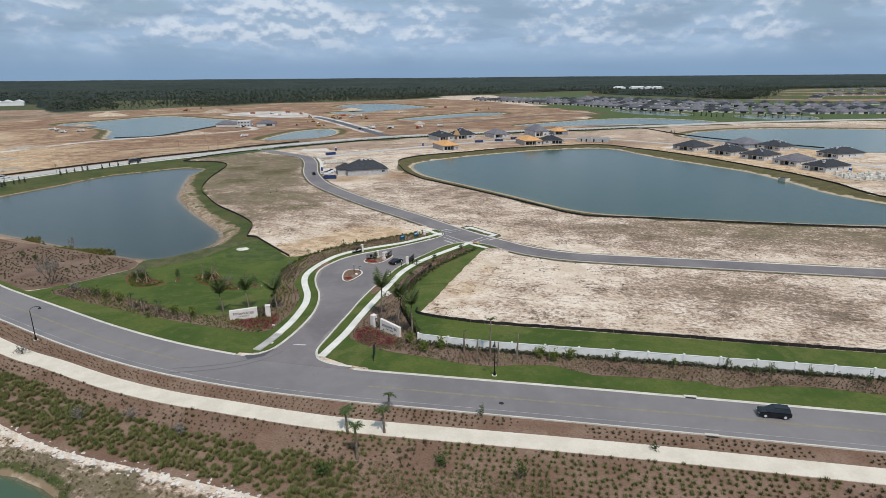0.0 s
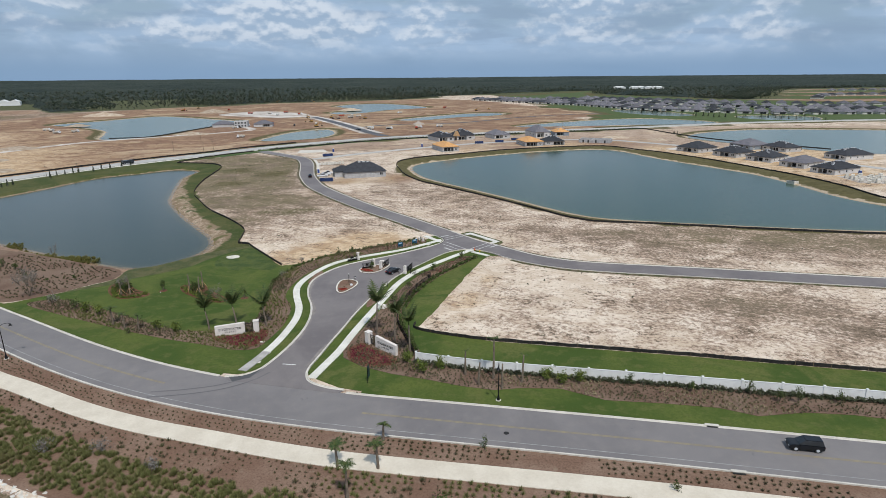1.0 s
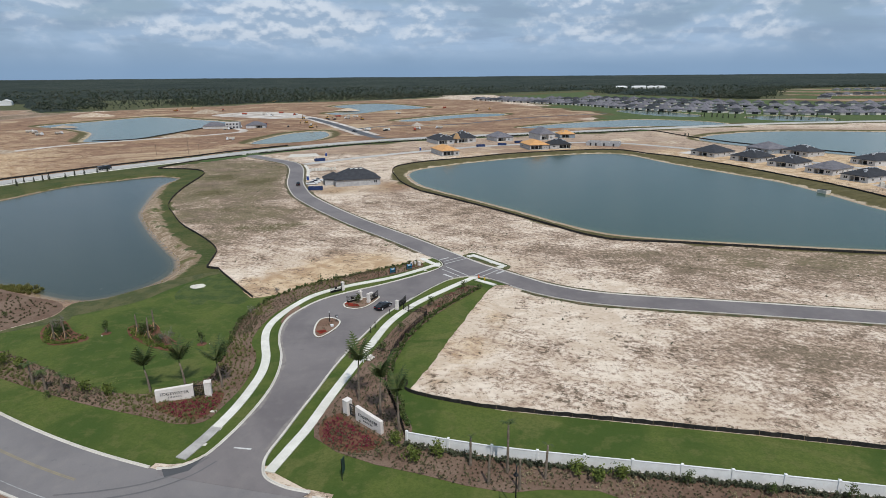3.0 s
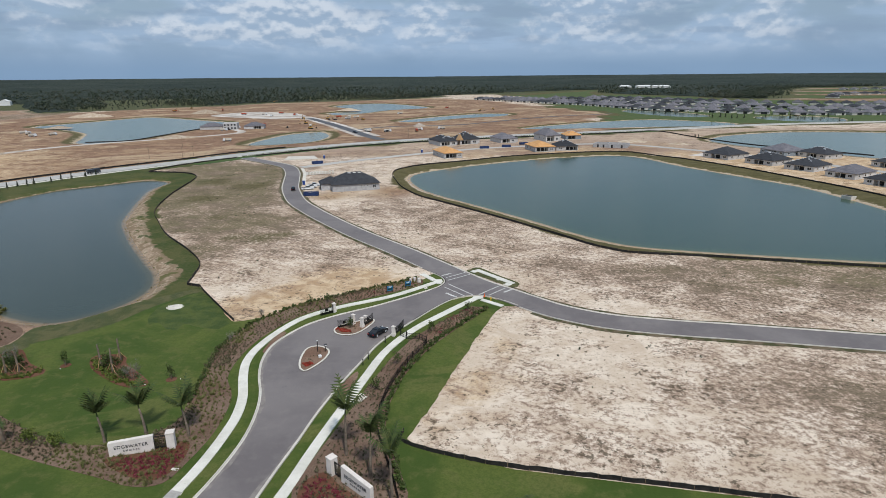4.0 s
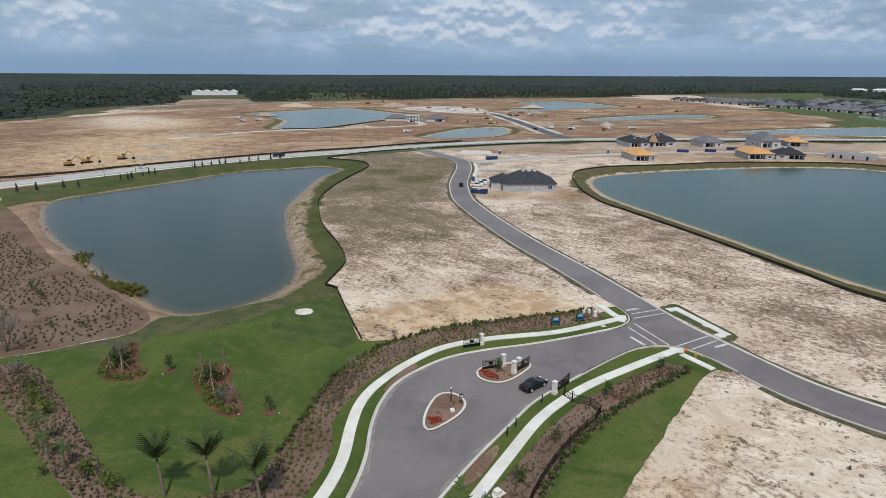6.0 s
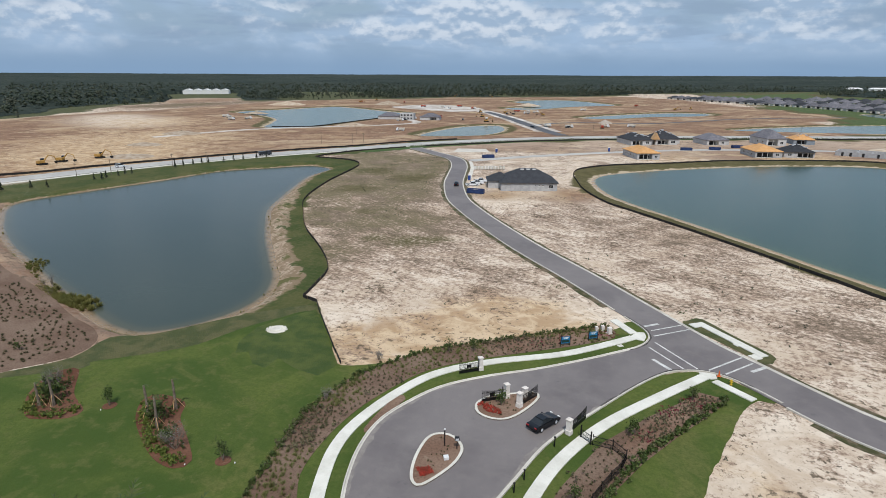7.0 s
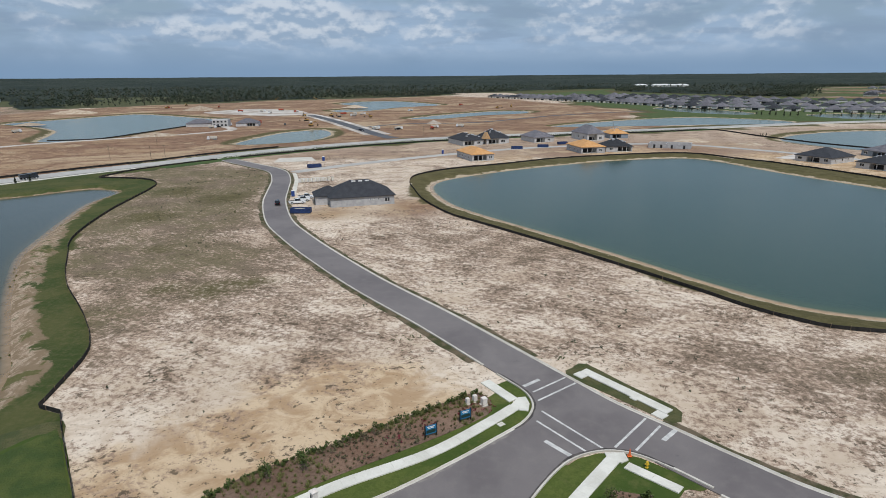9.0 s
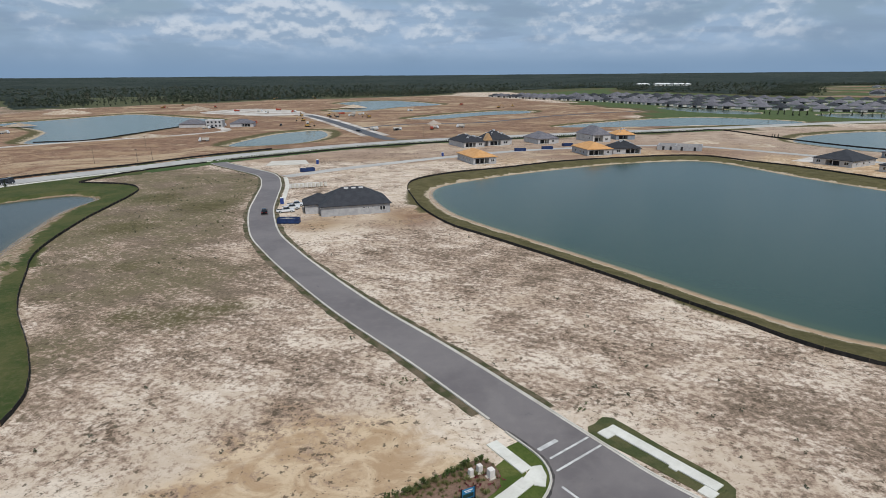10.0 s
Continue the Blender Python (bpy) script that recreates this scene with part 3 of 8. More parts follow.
BANK_W = np.vstack((FENCE_W[6:], [(-150, 446), (-205, 372), (-240, 300), (-232, 270), (-210, 262), (-200, 320), (-180, 345), (-160, 358), (-145, 350), (-130, 299), (-121, 270), (-104, 237), (-83, 209), (-78, 189), (-84, 174), (-90, 164), (-74, 172)]))


LOW_BANK = spline([(20, 46), (-10, 54), (-20.7, 62.3), (-37.4, 68.2), (-56.5, 74.4), (-75, 84), (-110, 101)], 2.0)


def ground_points():
    grids = []
    for x0, x1, y0, y1, s in ((-240, 240, 20, 470, 6.0), (-720, 560, 20, 1650, 26.0), (-4800, 4800, -1500, 4900, 260.0)):
        gx, gy = np.meshgrid(np.arange(x0, x1, s), np.arange(y0, y1, s))
        g = np.column_stack((gx.ravel(), gy.ravel())) + wob.uniform(-0.2, 0.2, (gx.size, 2)) * s
        if s > 6:
            g = g[~((g[:, 0] > -240) & (g[:, 0] < 240) & (g[:, 1] > 20) & (g[:, 1] < 470))]
        if s > 26:
            g = g[~((g[:, 0] > -720) & (g[:, 0] < 560) & (g[:, 1] > 20) & (g[:, 1] < 1650))]
        grids.append(g)
    grids += [shifted(BEACH, 0.5, True), shifted(BEACH, -0.5, True), shifted(BEACH, 2.5, True), shifted(BEACH, -2.5, True)]
    gx, gy = np.meshgrid(np.arange(500, 2300, 70.0), np.arange(1000, 2700, 70.0))
    grids.append(np.column_stack((gx.ravel(), gy.ravel())) + wob.uniform(-15, 15, (gx.size, 2)))
    grids += [shifted(LOW_BANK, k) for k in (0.6, -0.8, -3.4, -4.2)]
    for line in (FENCE_W, FENCE_E):
        grids += [shifted(line, 0.35), shifted(line, -0.35)]
    grids.append(np.array([(-4950, -1600), (4950, -1600), (4950, 4950), (-4950, 4950)], float))
    return np.vstack(grids)


def build_ground():
    pts = ground_points()
    keep = np.ones(len(pts), bool)
    loops = []
    for key in SHORE:
        w = BANK.get(key, 9.0)
        keep &= ~inside(ring(key, w + 2), pts)
        inner = ring(key, -3.0 if key.startswith("pond") or key == "canal" else -9.5)
        loops += [(ring(key, w), 0.0, 1.0), (ring(key, w * 0.45), -0.55, 0.5), (SHORE[key], WATER_Z, 0.05), (inner, -2.6, 0.0)]
    pts = pts[keep]
    verts = [Vector(p) for p in pts]
    zs, sh, edges = [0.0] * len(pts), [1.0] * len(pts), []
    for loop, z, s in loops:
        k = len(verts)
        verts += [Vector(p) for p in loop]
        zs += [z] * len(loop)
        sh += [s] * len(loop)
        edges += [(k + i, k + (i + 1) % len(loop)) for i in range(len(loop))]
    vs, _, fs, ov, _, _ = geometry.delaunay_2d_cdt(verts, edges, [], 0, 1e-3)
    p = np.array([(v.x, v.y) for v in vs])
    z = np.array([min(zs[i] for i in o) if o else -1.0 for o in ov])
    s = np.array([min(sh[i] for i in o) if o else 0.1 for o in ov])
    for key in SHORE:
        deepest = ring(key, -3.5 if key.startswith("pond") or key == "canal" else -10.0)
        m = inside(deepest, p)
        z[m], s[m] = -2.6, 0.0
    far_ = gap(BEACH, p, True)
    s = np.where(inside(BEACH, p), np.minimum(s, 0.1), np.where((far_ < 4.5) & (s > 0.9), np.minimum(s, 0.12 + far_ * 0.16), s))
    me = mesh_of("ground", np.column_stack((p, z)), fs, GROUND)
    weed = np.full(len(p), 0.22)
    earth = np.where(inside(EARTH, p), 1.0, 0.0)
    earth = np.where((p[:, 1] > 440) & (earth == 0) & (p[:, 0] > -150) & (p[:, 0] < 480) & (p[:, 1] < 640), 0.5, earth)
    weed = np.where(inside(EARTH, p), 0.0, weed)
    for x, y, r, w, e in PATCHES:
        k = np.exp(-(((p[:, 0] - x) ** 2 + (p[:, 1] - y) ** 2) / (r * r)) * 1.2)
        weed += w * k
        earth += e * k
    clay = np.zeros(len(p))
    for x, y, r, w in CLAY:
        clay += w * np.exp(-(((p[:, 0] - x) ** 2 + (p[:, 1] - y) ** 2) / (r * r)) * 1.2)
    green = np.zeros(len(p))
    bank = s < 0.99
    green[bank] = 0.72
    near = gap(FAR_ROAD, p)
    north = inside(EARTH, p)
    green[(near < 21) & ~north] = 0.9
    green[(p[:, 0] > 190) & (p[:, 1] > 690) & ~north] = 1.6
    green[(p[:, 0] < -150) & (p[:, 1] < 330) & ~north] = 0.6
    green[inside(BANK_W, p)] = 0.95
    green[inside(np.array([(-74, 176), (-90, 160), (-112, 164), (-160, 186), (-215, 228), (-213, 245), (-165, 205), (-126, 185), (-98, 172)]), p)] = 0.0
    shore_strip = inside(np.array([(-84, 160), (-90, 158), (-112, 160), (-160, 180), (-225, 228), (-213, 252), (-165, 212), (-126, 192), (-98, 178), (-86, 170)]), p)
    earth[shore_strip], weed[shore_strip] = 0.85, 0.35
    field = (p[:, 0] > 690) & (p[:, 1] > 1080) & ~inside(FOREST, p)
    green[field] = 0.25
    earth[field] = 0.9
    green[field] = np.where(np.sin(p[field, 1] * 0.021 + p[field, 0] * 0.004) > -0.1, 1.6, 0.25)
    dull = np.where((p[:, 0] > -60) & (p[:, 1] > 190) | (p[:, 1] > 480) & ~((p[:, 0] > 60) & (p[:, 1] > 650)), 1.0, 0.0)
    dull = np.where((p[:, 0] > -125) & (p[:, 0] <= -60) & (p[:, 1] > 205) & (p[:, 1] < 420) & ~inside(BANK_W, p) & (s > 0.99), 1.0, dull)
    rim = inside(FENCE_E, p)
    green[rim] = 0.9
    green[(p[:, 0] < -20) & (p[:, 1] < 66 - (p[:, 0] + 62) * 0.35)] = 0.22
    lot = inside(np.array([(-160, 400), (-128, 340), (-112, 270), (-84, 232), (-60, 250), (-80, 330), (-100, 400)]), p)
    green[lot] = np.maximum(green[lot], 0.3 * np.exp(-((p[lot, 0] + 105) ** 2 / 900 + (p[lot, 1] - 325) ** 2 / 5000)))
    for x, y, r in ((-61, 237, 11), (-72, 238, 8), (-53, 243, 8), (-94, 335, 20), (-108, 305, 16), (-118, 350, 18), (-86, 268, 8)):
        green = np.maximum(green, 0.57 * np.exp(-((p[:, 0] - x) ** 2 + (p[:, 1] - y) ** 2) / (r * r)))
    track = gap(shifted(LOW_BANK, -1.5), p) < 2.4
    green[track], weed[track] = 0.0, -0.3
    wood = np.where(inside(FOREST, p) & (gap(np.array([(-640.0, 890.0), (-950.0, 1290.0)]), p) > 60), 1.0, 0.0)
    earth = np.where(inside(FOREST, p) & (wood == 0), 0.8, earth)
    green[inside(FOREST, p)] = 0.0
    for name, val in (("weed", weed), ("green", green), ("earth", np.clip(earth, 0, 1)), ("wood", wood), ("shore", s), ("dull", dull), ("clay", np.clip(clay, 0, 1))):
        me.attributes.new(name, "FLOAT", "POINT").data.foreach_set("value", np.ascontiguousarray(val, dtype=np.float32))
    return tagged(new("ground", me), "sandy graded ground with dry weeds and turned orange earth", "ground", kind="structure")


build_ground()


def build_lake(key):
    """A water sheet whose rim is shallow and clear."""
    rim = ring(key, 1.2)
    verts, deep, edges = [], [], []
    steps = (1.0, 2.0, 3.0) if key.startswith("pond") or key == "canal" else (2.3, 4.2, 8.0) if key == "lake_west" else (2.4, 5.5, 13.0) if key == "lake_east" else (2.0, 4.0, 7.0)
    for lp, d in ((rim, 0.0), (ring(key, -0.2), 0.13), (ring(key, -steps[0]), 0.42), (ring(key, -steps[1]), 0.72), (ring(key, -steps[2]), 1.0)):
        k = len(verts)
        verts += [Vector(q) for q in lp]
        deep += [d] * len(lp)
        edges += [(k + i, k + (i + 1) % len(lp)) for i in range(len(lp))]
    vs, _, fs, ov, _, _ = geometry.delaunay_2d_cdt(verts, edges, [list(range(len(rim)))], 1, 1e-3)
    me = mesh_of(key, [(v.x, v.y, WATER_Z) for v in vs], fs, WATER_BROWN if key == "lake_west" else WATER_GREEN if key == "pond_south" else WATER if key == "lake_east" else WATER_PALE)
    me.attributes.new("deep", "FLOAT", "POINT").data.foreach_set("value", np.array([max((deep[i] for i in o), default=0.5) for o in ov], dtype=np.float32))
    return tagged(new(key, me), "still grey-green retention lake with a sandy rim", "lake", kind="structure")


for key in SHORE:
    build_lake(key)

# ---------------------------------------------------------------- lawns and planting beds
LAWN_W = [(-45.8, 167.5), (-50.4, 173.6), (-58.4, 184.4), (-61, 188.5), (-66, 186), (-74, 178), (-82, 168), (-88, 164.8), (-87.6, 157), (-93, 150.5), (-97, 145.5), (-105, 139.5), (-112, 141.5), (-105, 137), (-91, 129),
          (-72, 117.6), (-55.9, 109.8), (-42.6, 104.9), (-36, 104), (-33, 108), (-31, 115), (-31, 128), (-34, 145), (-34.5, 157), (-31, 165), (-22, 174), (-10, 182), (-3, 190), (-3, 196.5), (-8, 192), (-20, 184), (-34, 174)]
LAWN_DULL = surface("lawn_dull", (0.070, 0.084, 0.028), (0.118, 0.112, 0.046), 0.25, 0.95, fine=3.0, bump=0.6, lo=0.42, hi=0.6)
LAWN_FRESH = surface("lawn_fresh_sod", (0.049, 0.080, 0.017), (0.088, 0.112, 0.026), 0.3, 0.95, fine=3.5, bump=0.6)
sheet("lawn_bank", spline(LAWN_W, 2.5, True), 0.04, LAWN_DULL, "dull olive grass on the slope to the lake", "lawn")
sheet("lawn_sod", np.array([(-64.0, 166.2), (-62.2, 167.2), (-59.2, 163.8), (-56.4, 163.2), (-56.4, 166.6), (-51.8, 164.3), (-47.6, 163.4), (-46.2, 167.4), (-50.6, 173.4), (-58.6, 184.2), (-60.6, 186.6), (-63.5, 182), (-66.5, 176), (-66, 170)]), 0.056, LAWN_FRESH, "fresh darker sod by the silt fence", "lawn")
LAWN_W[3:10] = [(-62.2, 185.2), (-64.5, 181.6), (-68.7, 174.9), (-71.9, 166.8), (-76.3, 162.4), (-80.9, 158.8), (-83.6, 156.6), (-83.2, 154.4)]
sheet("lawn_west", spline(LAWN_W, 2.5, True), 0.05, LAWN, "mown green lawn beside the entrance drive", "lawn")
LAWN_E = [(-18, 98.6), (-14, 97.4), (0, 94.8), (30, 89.2), (69, 81.6), (140, 67.5), (200, 56), (200, 78), (140, 90), (67.6, 104.6), (46.8, 109.2), (29.7, 112.6), (9.6, 116.6), (-3.5, 121.6), (-5.4, 123.8), (-2.3, 131.6), (5.1, 153.4),
          (12.4, 173.0), (16.6, 175.4), (14.0, 178.4), (11.2, 180.8), (9.2, 181.7), (6.5, 181.7), (3.8, 180.6), (1.4, 178.5), (-2.0, 173.9), (-6.9, 165.9), (-12.1, 156.6), (-14.9, 148.3), (-17.3, 140.4), (-19.7, 131), (-22, 122), (-23.4, 113), (-24, 106), (-23, 102)]
edge_e = spline(LAWN_E[14:19], 0.6)
edge_e = edge_e + normals(edge_e) * np.array([0.32 * noise.noise((x * 0.22, y * 0.22, 5.0)) + 0.22 * noise.noise((x * 0.8, y * 0.8, 6.0)) for x, y in edge_e])[:, None]
LAWN_E[14:19] = [tuple(q) for q in edge_e]
sheet("lawn_east", np.array(LAWN_E), 0.05, LAWN, "mown green lawn along the boundary wall", "lawn")
sheet("lawn_corner", spline([(6.3, 200.6), (7.6, 202.7), (9.9, 204.0), (14.6, 197.6), (19.2, 191.6), (19.2, 189.6), (17.4, 188.0), (11.5, 194.6)], 1.0, True), 0.05, LAWN_DULL, "patchy turf round a short walk", "lawn")

# beds of mulch
sheet("mulch_bed_lake", spline([(-119, 147.5), (-106, 140.5), (-97, 146), (-93, 151), (-88.2, 157), (-89, 163), (-94, 167), (-102, 170), (-114, 176), (-128, 182), (-148, 190.5), (-190, 216), (-222, 232), (-190, 206), (-150, 171.5)], 2.0, True), 0.04, MULCH_GREY, "sandy mulch bed on the lake's bank", "planting bed")
sheet("mulch_bed_path", np.vstack((shifted(PATH, 2.0), shifted(BLVD, -5.2)[::-1])), 0.06, MULCH, "brown mulch strip between road and path", "planting bed")
sheet("mulch_bed_south", np.vstack((shifted(PATH, -1.6), spline([(230, -20), (120, 10), (58, 34), (20, 46), (-10, 54), (-20.7, 61.5), (-37.4, 67.4), (-56.5, 73.6), (-75, 83), (-110, 100), (-190, 160)], 3.0))), 0.06, MULCH, "brown mulch bed set with rows of tufts", "planting bed")

BED_W = spline([(-7.1, 195.4), (-15.1, 190.3), (-27.3, 181.8), (-34.0, 177.2), (-38.9, 170.8), (-42.7, 164), (-44.4, 155.2), (-44.1, 148.5), (-43.0, 141), (-42.0, 134), (-41.5, 128.5), (-45, 124.5), (-51.8, 122.6), (-60.4, 125.0),
                (-73.6, 132.5), (-83.2, 137.6), (-93.3, 142), (-99, 139), (-87.4, 132.5), (-77.4, 127.8), (-67.1, 123.1), (-58.2, 119.4), (-46.8, 115.6), (-41, 113.6), (-37, 114.2), (-35.6, 118.5), (-34.6, 124.5),
                (-34.6, 130.5), (-35.6, 136.5), (-38.4, 142.6), (-38.9, 149), (-38.2, 155.4), (-36.6, 161), (-32.6, 169.6), (-25.8, 175.8), (-18.5, 180.8), (-10.5, 186.2), (-5.4, 190.8)], 1.5, True)
sheet("mulch_bed_west", BED_W, 0.09, MULCH_GREY, "brown mulch bed behind the entrance sign", "planting bed")
BED_E = np.array([(-19.6, 113.0), (-17.7, 121), (-15.5, 129), (-13.0, 139), (-9.9, 149.5), (-6.0, 158.9), (-0.5, 166.5), (3.4, 171.0), (6.6, 175.3), (10.4, 174.3), (6.8, 168.6), (3.1, 163.2), (-1.4, 156), (-4.4, 150), (-7.2, 142),
                  (-8.8, 133), (-8.8, 126), (-6.6, 119), (-4.5, 112), (-4.5, 108.3), (6, 105.2), (34, 100), (77, 91.7), (140, 79), (200, 67), (200, 60.5), (140, 74), (95, 82), (73.2, 86.3), (64, 88.8), (57, 89.6), (49.1, 88.7),
                  (44, 91.2), (36, 92.6), (26.6, 93.8), (20, 97.6), (13, 97.9), (8.7, 97.3), (3, 98.8), (-3, 101.2), (-9.3, 103.3), (-15, 106.2), (-19, 109.8)])
sheet("mulch_bed_east", BED_E, 0.09, MULCH_GREY, "brown mulch bed along the white wall", "planting bed")
sheet("flower_bed_west", spline([(-47.5, 119.2), (-41, 115.0), (-37.6, 115.4), (-36.4, 119.5), (-37.6, 123.5), (-42, 121.5)], 1.0, True), 0.12, MULCH_RED, "red mulch bed before the entrance sign", "planting bed")
sheet("flower_bed_east", spline([(-18.6, 113.5), (-17.5, 108.6), (-13, 105.9), (-8.6, 107.5), (-9.4, 109.8), (-13.6, 113.6), (-16, 116.2)], 1.0, True), 0.12, MULCH_RED, "red mulch bed before the entrance sign", "planting bed")
sheet("mulch_bed_crossing", spline([(6.4, 174.6), (9.6, 173.8), (6.4, 168.8), (3.0, 163.8), (-0.6, 158.2), (-3.6, 158.4), (-0.6, 165.2), (3.4, 170.4)], 1.0, True), 0.11, MULCH, "brown mulch bed near the crossing", "planting bed")
sheet("mulch_bed_corner", spline([(-7.4, 194.4), (-15, 189.4), (-24, 183.2), (-24.6, 177.6), (-18, 182.0), (-10.5, 187.0), (-6.4, 191.2)], 1.0, True), 0.11, MULCH, "brown mulch bed near the crossing", "planting bed")
LAWN_BEDS = [np.array(q) for q in ([(-79.0, 142.2), (-76.1, 142.3), (-73.2, 143.5), (-72.9, 145.6), (-77.8, 148.6), (-83.1, 154.2), (-85.1, 153.6), (-85.9, 151.2), (-83.5, 146.2)],
                                   [(-65.2, 146.6), (-61.2, 143.1), (-56.3, 139.9), (-52.7, 139.1), (-51.7, 140.9), (-55.6, 144.8), (-59.2, 147.9), (-61.3, 151.3), (-65.7, 152.0), (-67.3, 150.4)])]
for bed in LAWN_BEDS:
    sheet("mulch_bed_lawn", spline(bed, 1.0, True), 0.09, MULCH_RED, "kidney-shaped red-brown mulch bed in the lawn", "planting bed")
for x, y in ((-70.4, 147.5), (-48.2, 142.0)):
    sheet("mulch_ring", np.array([(x + 0.95 * math.cos(k * 0.52), y + 0.95 * math.sin(k * 0.52)) for k in range(12)]), 0.08, MULCH_RED, "small mulch ring round a sapling", "planting bed")

# ---------------------------------------------------------------- roads
lane("road_boulevard", BLVD, [(5.3, 0.0), (5.3, 0.125), (0, 0.135), (-5.3, 0.125), (-5.3, 0.0)], ASPHALT_OLD, "worn grey two-lane boulevard with faded lines", "road")
lane("road_spine", SPINE, [(3.9, 0.0), (3.9, 0.13), (0, 0.14), (-3.9, 0.13), (-3.9, 0.0)], ASPHALT, "new grey asphalt residential street", "road")
sheet("road_entrance", np.vstack((ENTRY_L, [(8, 192)], ENTRY_R[::-1], [(-18, 96.6), (-28, 98.9), (-38, 101.3)])), 0.15, ASPHALT, "new grey asphalt entrance drive", "road")
lane("road_far_boulevard", FAR_ROAD, [(6.5, 0.0), (6.5, 0.12), (0, 0.14), (-6.5, 0.12), (-6.5, 0.0)], ASPHALT_PALE, "dusty pale unfinished boulevard", "road")
lane("pavement_far", shifted(FAR_ROAD, -9.5), [(1.3, 0.0), (1.3, 0.16), (-1.3, 0.16), (-1.3, 0.0)], CONCRETE, "pale concrete walk along the far boulevard", "pavement")
lane("pavement_path", PATH, [(1.8, 0.0), (1.8, 0.17), (-1.8, 0.17), (-1.8, 0.0)], CONCRETE_TAN, "wide tan concrete shared path", "pavement")

def stretch(line, a, b):
    """The piece of a line between the places nearest to a and b."""
    i = int(np.argmin(np.linalg.norm(line - np.array(a), axis=1)))
    j = int(np.argmin(np.linalg.norm(line - np.array(b), axis=1)))
    return line[min(i, j):max(i, j) + 1]


TURF_FAR = surface("far_turf", (0.05, 0.092, 0.024), (0.075, 0.115, 0.034), 0.08, 0.95, fine=1.5, bump=0.5)
lane("verge_far", stretch(shifted(FAR_ROAD, -16.0), (-165, 425), (198, 610)), [(5.4, 0.0), (5.4, 0.09), (-5.4, 0.09), (-5.4, 0.0)], TURF_FAR, "green turf strip beside the far boulevard", "verge")

CURB_PROF = [(0.22, 0.1), (0.2, 0.155), (-0.04, 0.16), (-0.08, 0.27), (-0.24, 0.27), (-0.24, 0.0)]


def curb(name, line, side):
    lane(name, line, [(s * side, h) for s, h in CURB_PROF], CURB, "pale concrete kerb with a gutter", "kerb")


bl = shifted(BLVD, 5.3)
curb("kerb_boulevard_a", stretch(bl, (-235, 240), (-40, 103)), -1)
curb("kerb_boulevard_b", stretch(bl, (-16, 96.5), (260, 43)), -1)
curb("kerb_boulevard_c", shifted(BLVD, -5.3), 1)
sl = shifted(SPINE, -3.9)
curb("kerb_spine_a", stretch(sl, (-134, 438), (-4.6, 203)), 1)
curb("kerb_spine_b", stretch(sl, (17, 174.5), (230, 121)), 1)
curb("kerb_spine_c", shifted(SPINE, 3.9), -1)
curb("kerb_entry_west", ENTRY_L, -1)
curb("kerb_entry_east", ENTRY_R, 1)

def edging(name, line, side, width):
    """A strip of turf close behind a kerb."""
    lane(name, shifted(line, -side * (0.2 + width / 2)), [(width / 2, 0.03), (width / 2, 0.062), (-width / 2, 0.062), (-width / 2, 0.03)], LAWN, "turf close behind the kerb", "verge")


edging("verge_entry_west", stretch(ENTRY_L, (-33.4, 105.6), (-3.2, 199.0)), -1, 2.3)
edging("verge_entry_east", stretch(ENTRY_R, (-24.6, 103.2), (3.0, 178.6)), 1, 1.8)
edging("verge_boulevard_west", stretch(bl, (-235, 240), (-41, 104)), -1, 1.6)
edging("verge_boulevard_east", stretch(bl, (-15, 96.3), (200, 56)), -1, 1.6)
VERGE = surface("verge_grass", (0.072, 0.074, 0.030), (0.17, 0.132, 0.085), 0.35, 0.95, fine=4.0, bump=0.6, lo=0.42, hi=0.58)


def verge(line, side):
    """A ragged strip of grass behind a kerb."""
    wide = 1.25 + 0.6 * np.array([noise.noise((x * 0.12, y * 0.12, 8.0)) for x, y in line]) + wob.uniform(-0.15, 0.15, len(line))
    a, b = shifted(line, -0.2 * side), shifted(line, -(0.2 + wide) * side)
    n = len(line)
    v = [(*q, 0.07) for q in a] + [(*q, 0.02) for q in b]
    me = mesh_of("verge", v, [(k, k + 1, n + k + 1, n + k) for k in range(n - 1)], VERGE)
    tagged(new("verge", me), "thin ragged grass verge behind the kerb", "verge", kind="structure")


verge(stretch(sl, (-134, 438), (-6.6, 206)), 1)
verge(stretch(sl, (20, 171.5), (230, 121)), 1)
verge(stretch(shifted(SPINE, 3.9), (-128, 444), (5, 208)), -1)
verge(stretch(shifted(SPINE, 3.9), (18, 189), (230, 129)), -1)

# dark silt in the gutters of the turns
STAIN = surface("gutter_silt", (0.05, 0.045, 0.043), (0.12, 0.105, 0.098), 0.9, 0.85, fine=5.0, bump=0.1)


def gutter_silt(line, side, width):
    wide = width * (0.75 + 0.7 * np.array([noise.noise((x * 0.5, y * 0.5, 4.0)) for x, y in line]))
    a, b = shifted(line, side * 0.05), shifted(line, side * (0.05 + wide))
    n = len(line)
    me = mesh_of("gutter_silt", [(*q, 0.164) for q in a] + [(*q, 0.160) for q in b], [(k, k + 1, n + k + 1, n + k) for k in range(n - 1)], STAIN)
    tagged(new("gutter_silt", me), "dark silt lying in a kerb's gutter", "stain", kind="structure")


gutter_silt(stretch(ENTRY_R, (-6, 166.5), (14, 178.4)), 1, 0.34)
gutter_silt(stretch(ENTRY_L, (-7, 191.5), (-4.2, 201.0)), -1, 0.36)

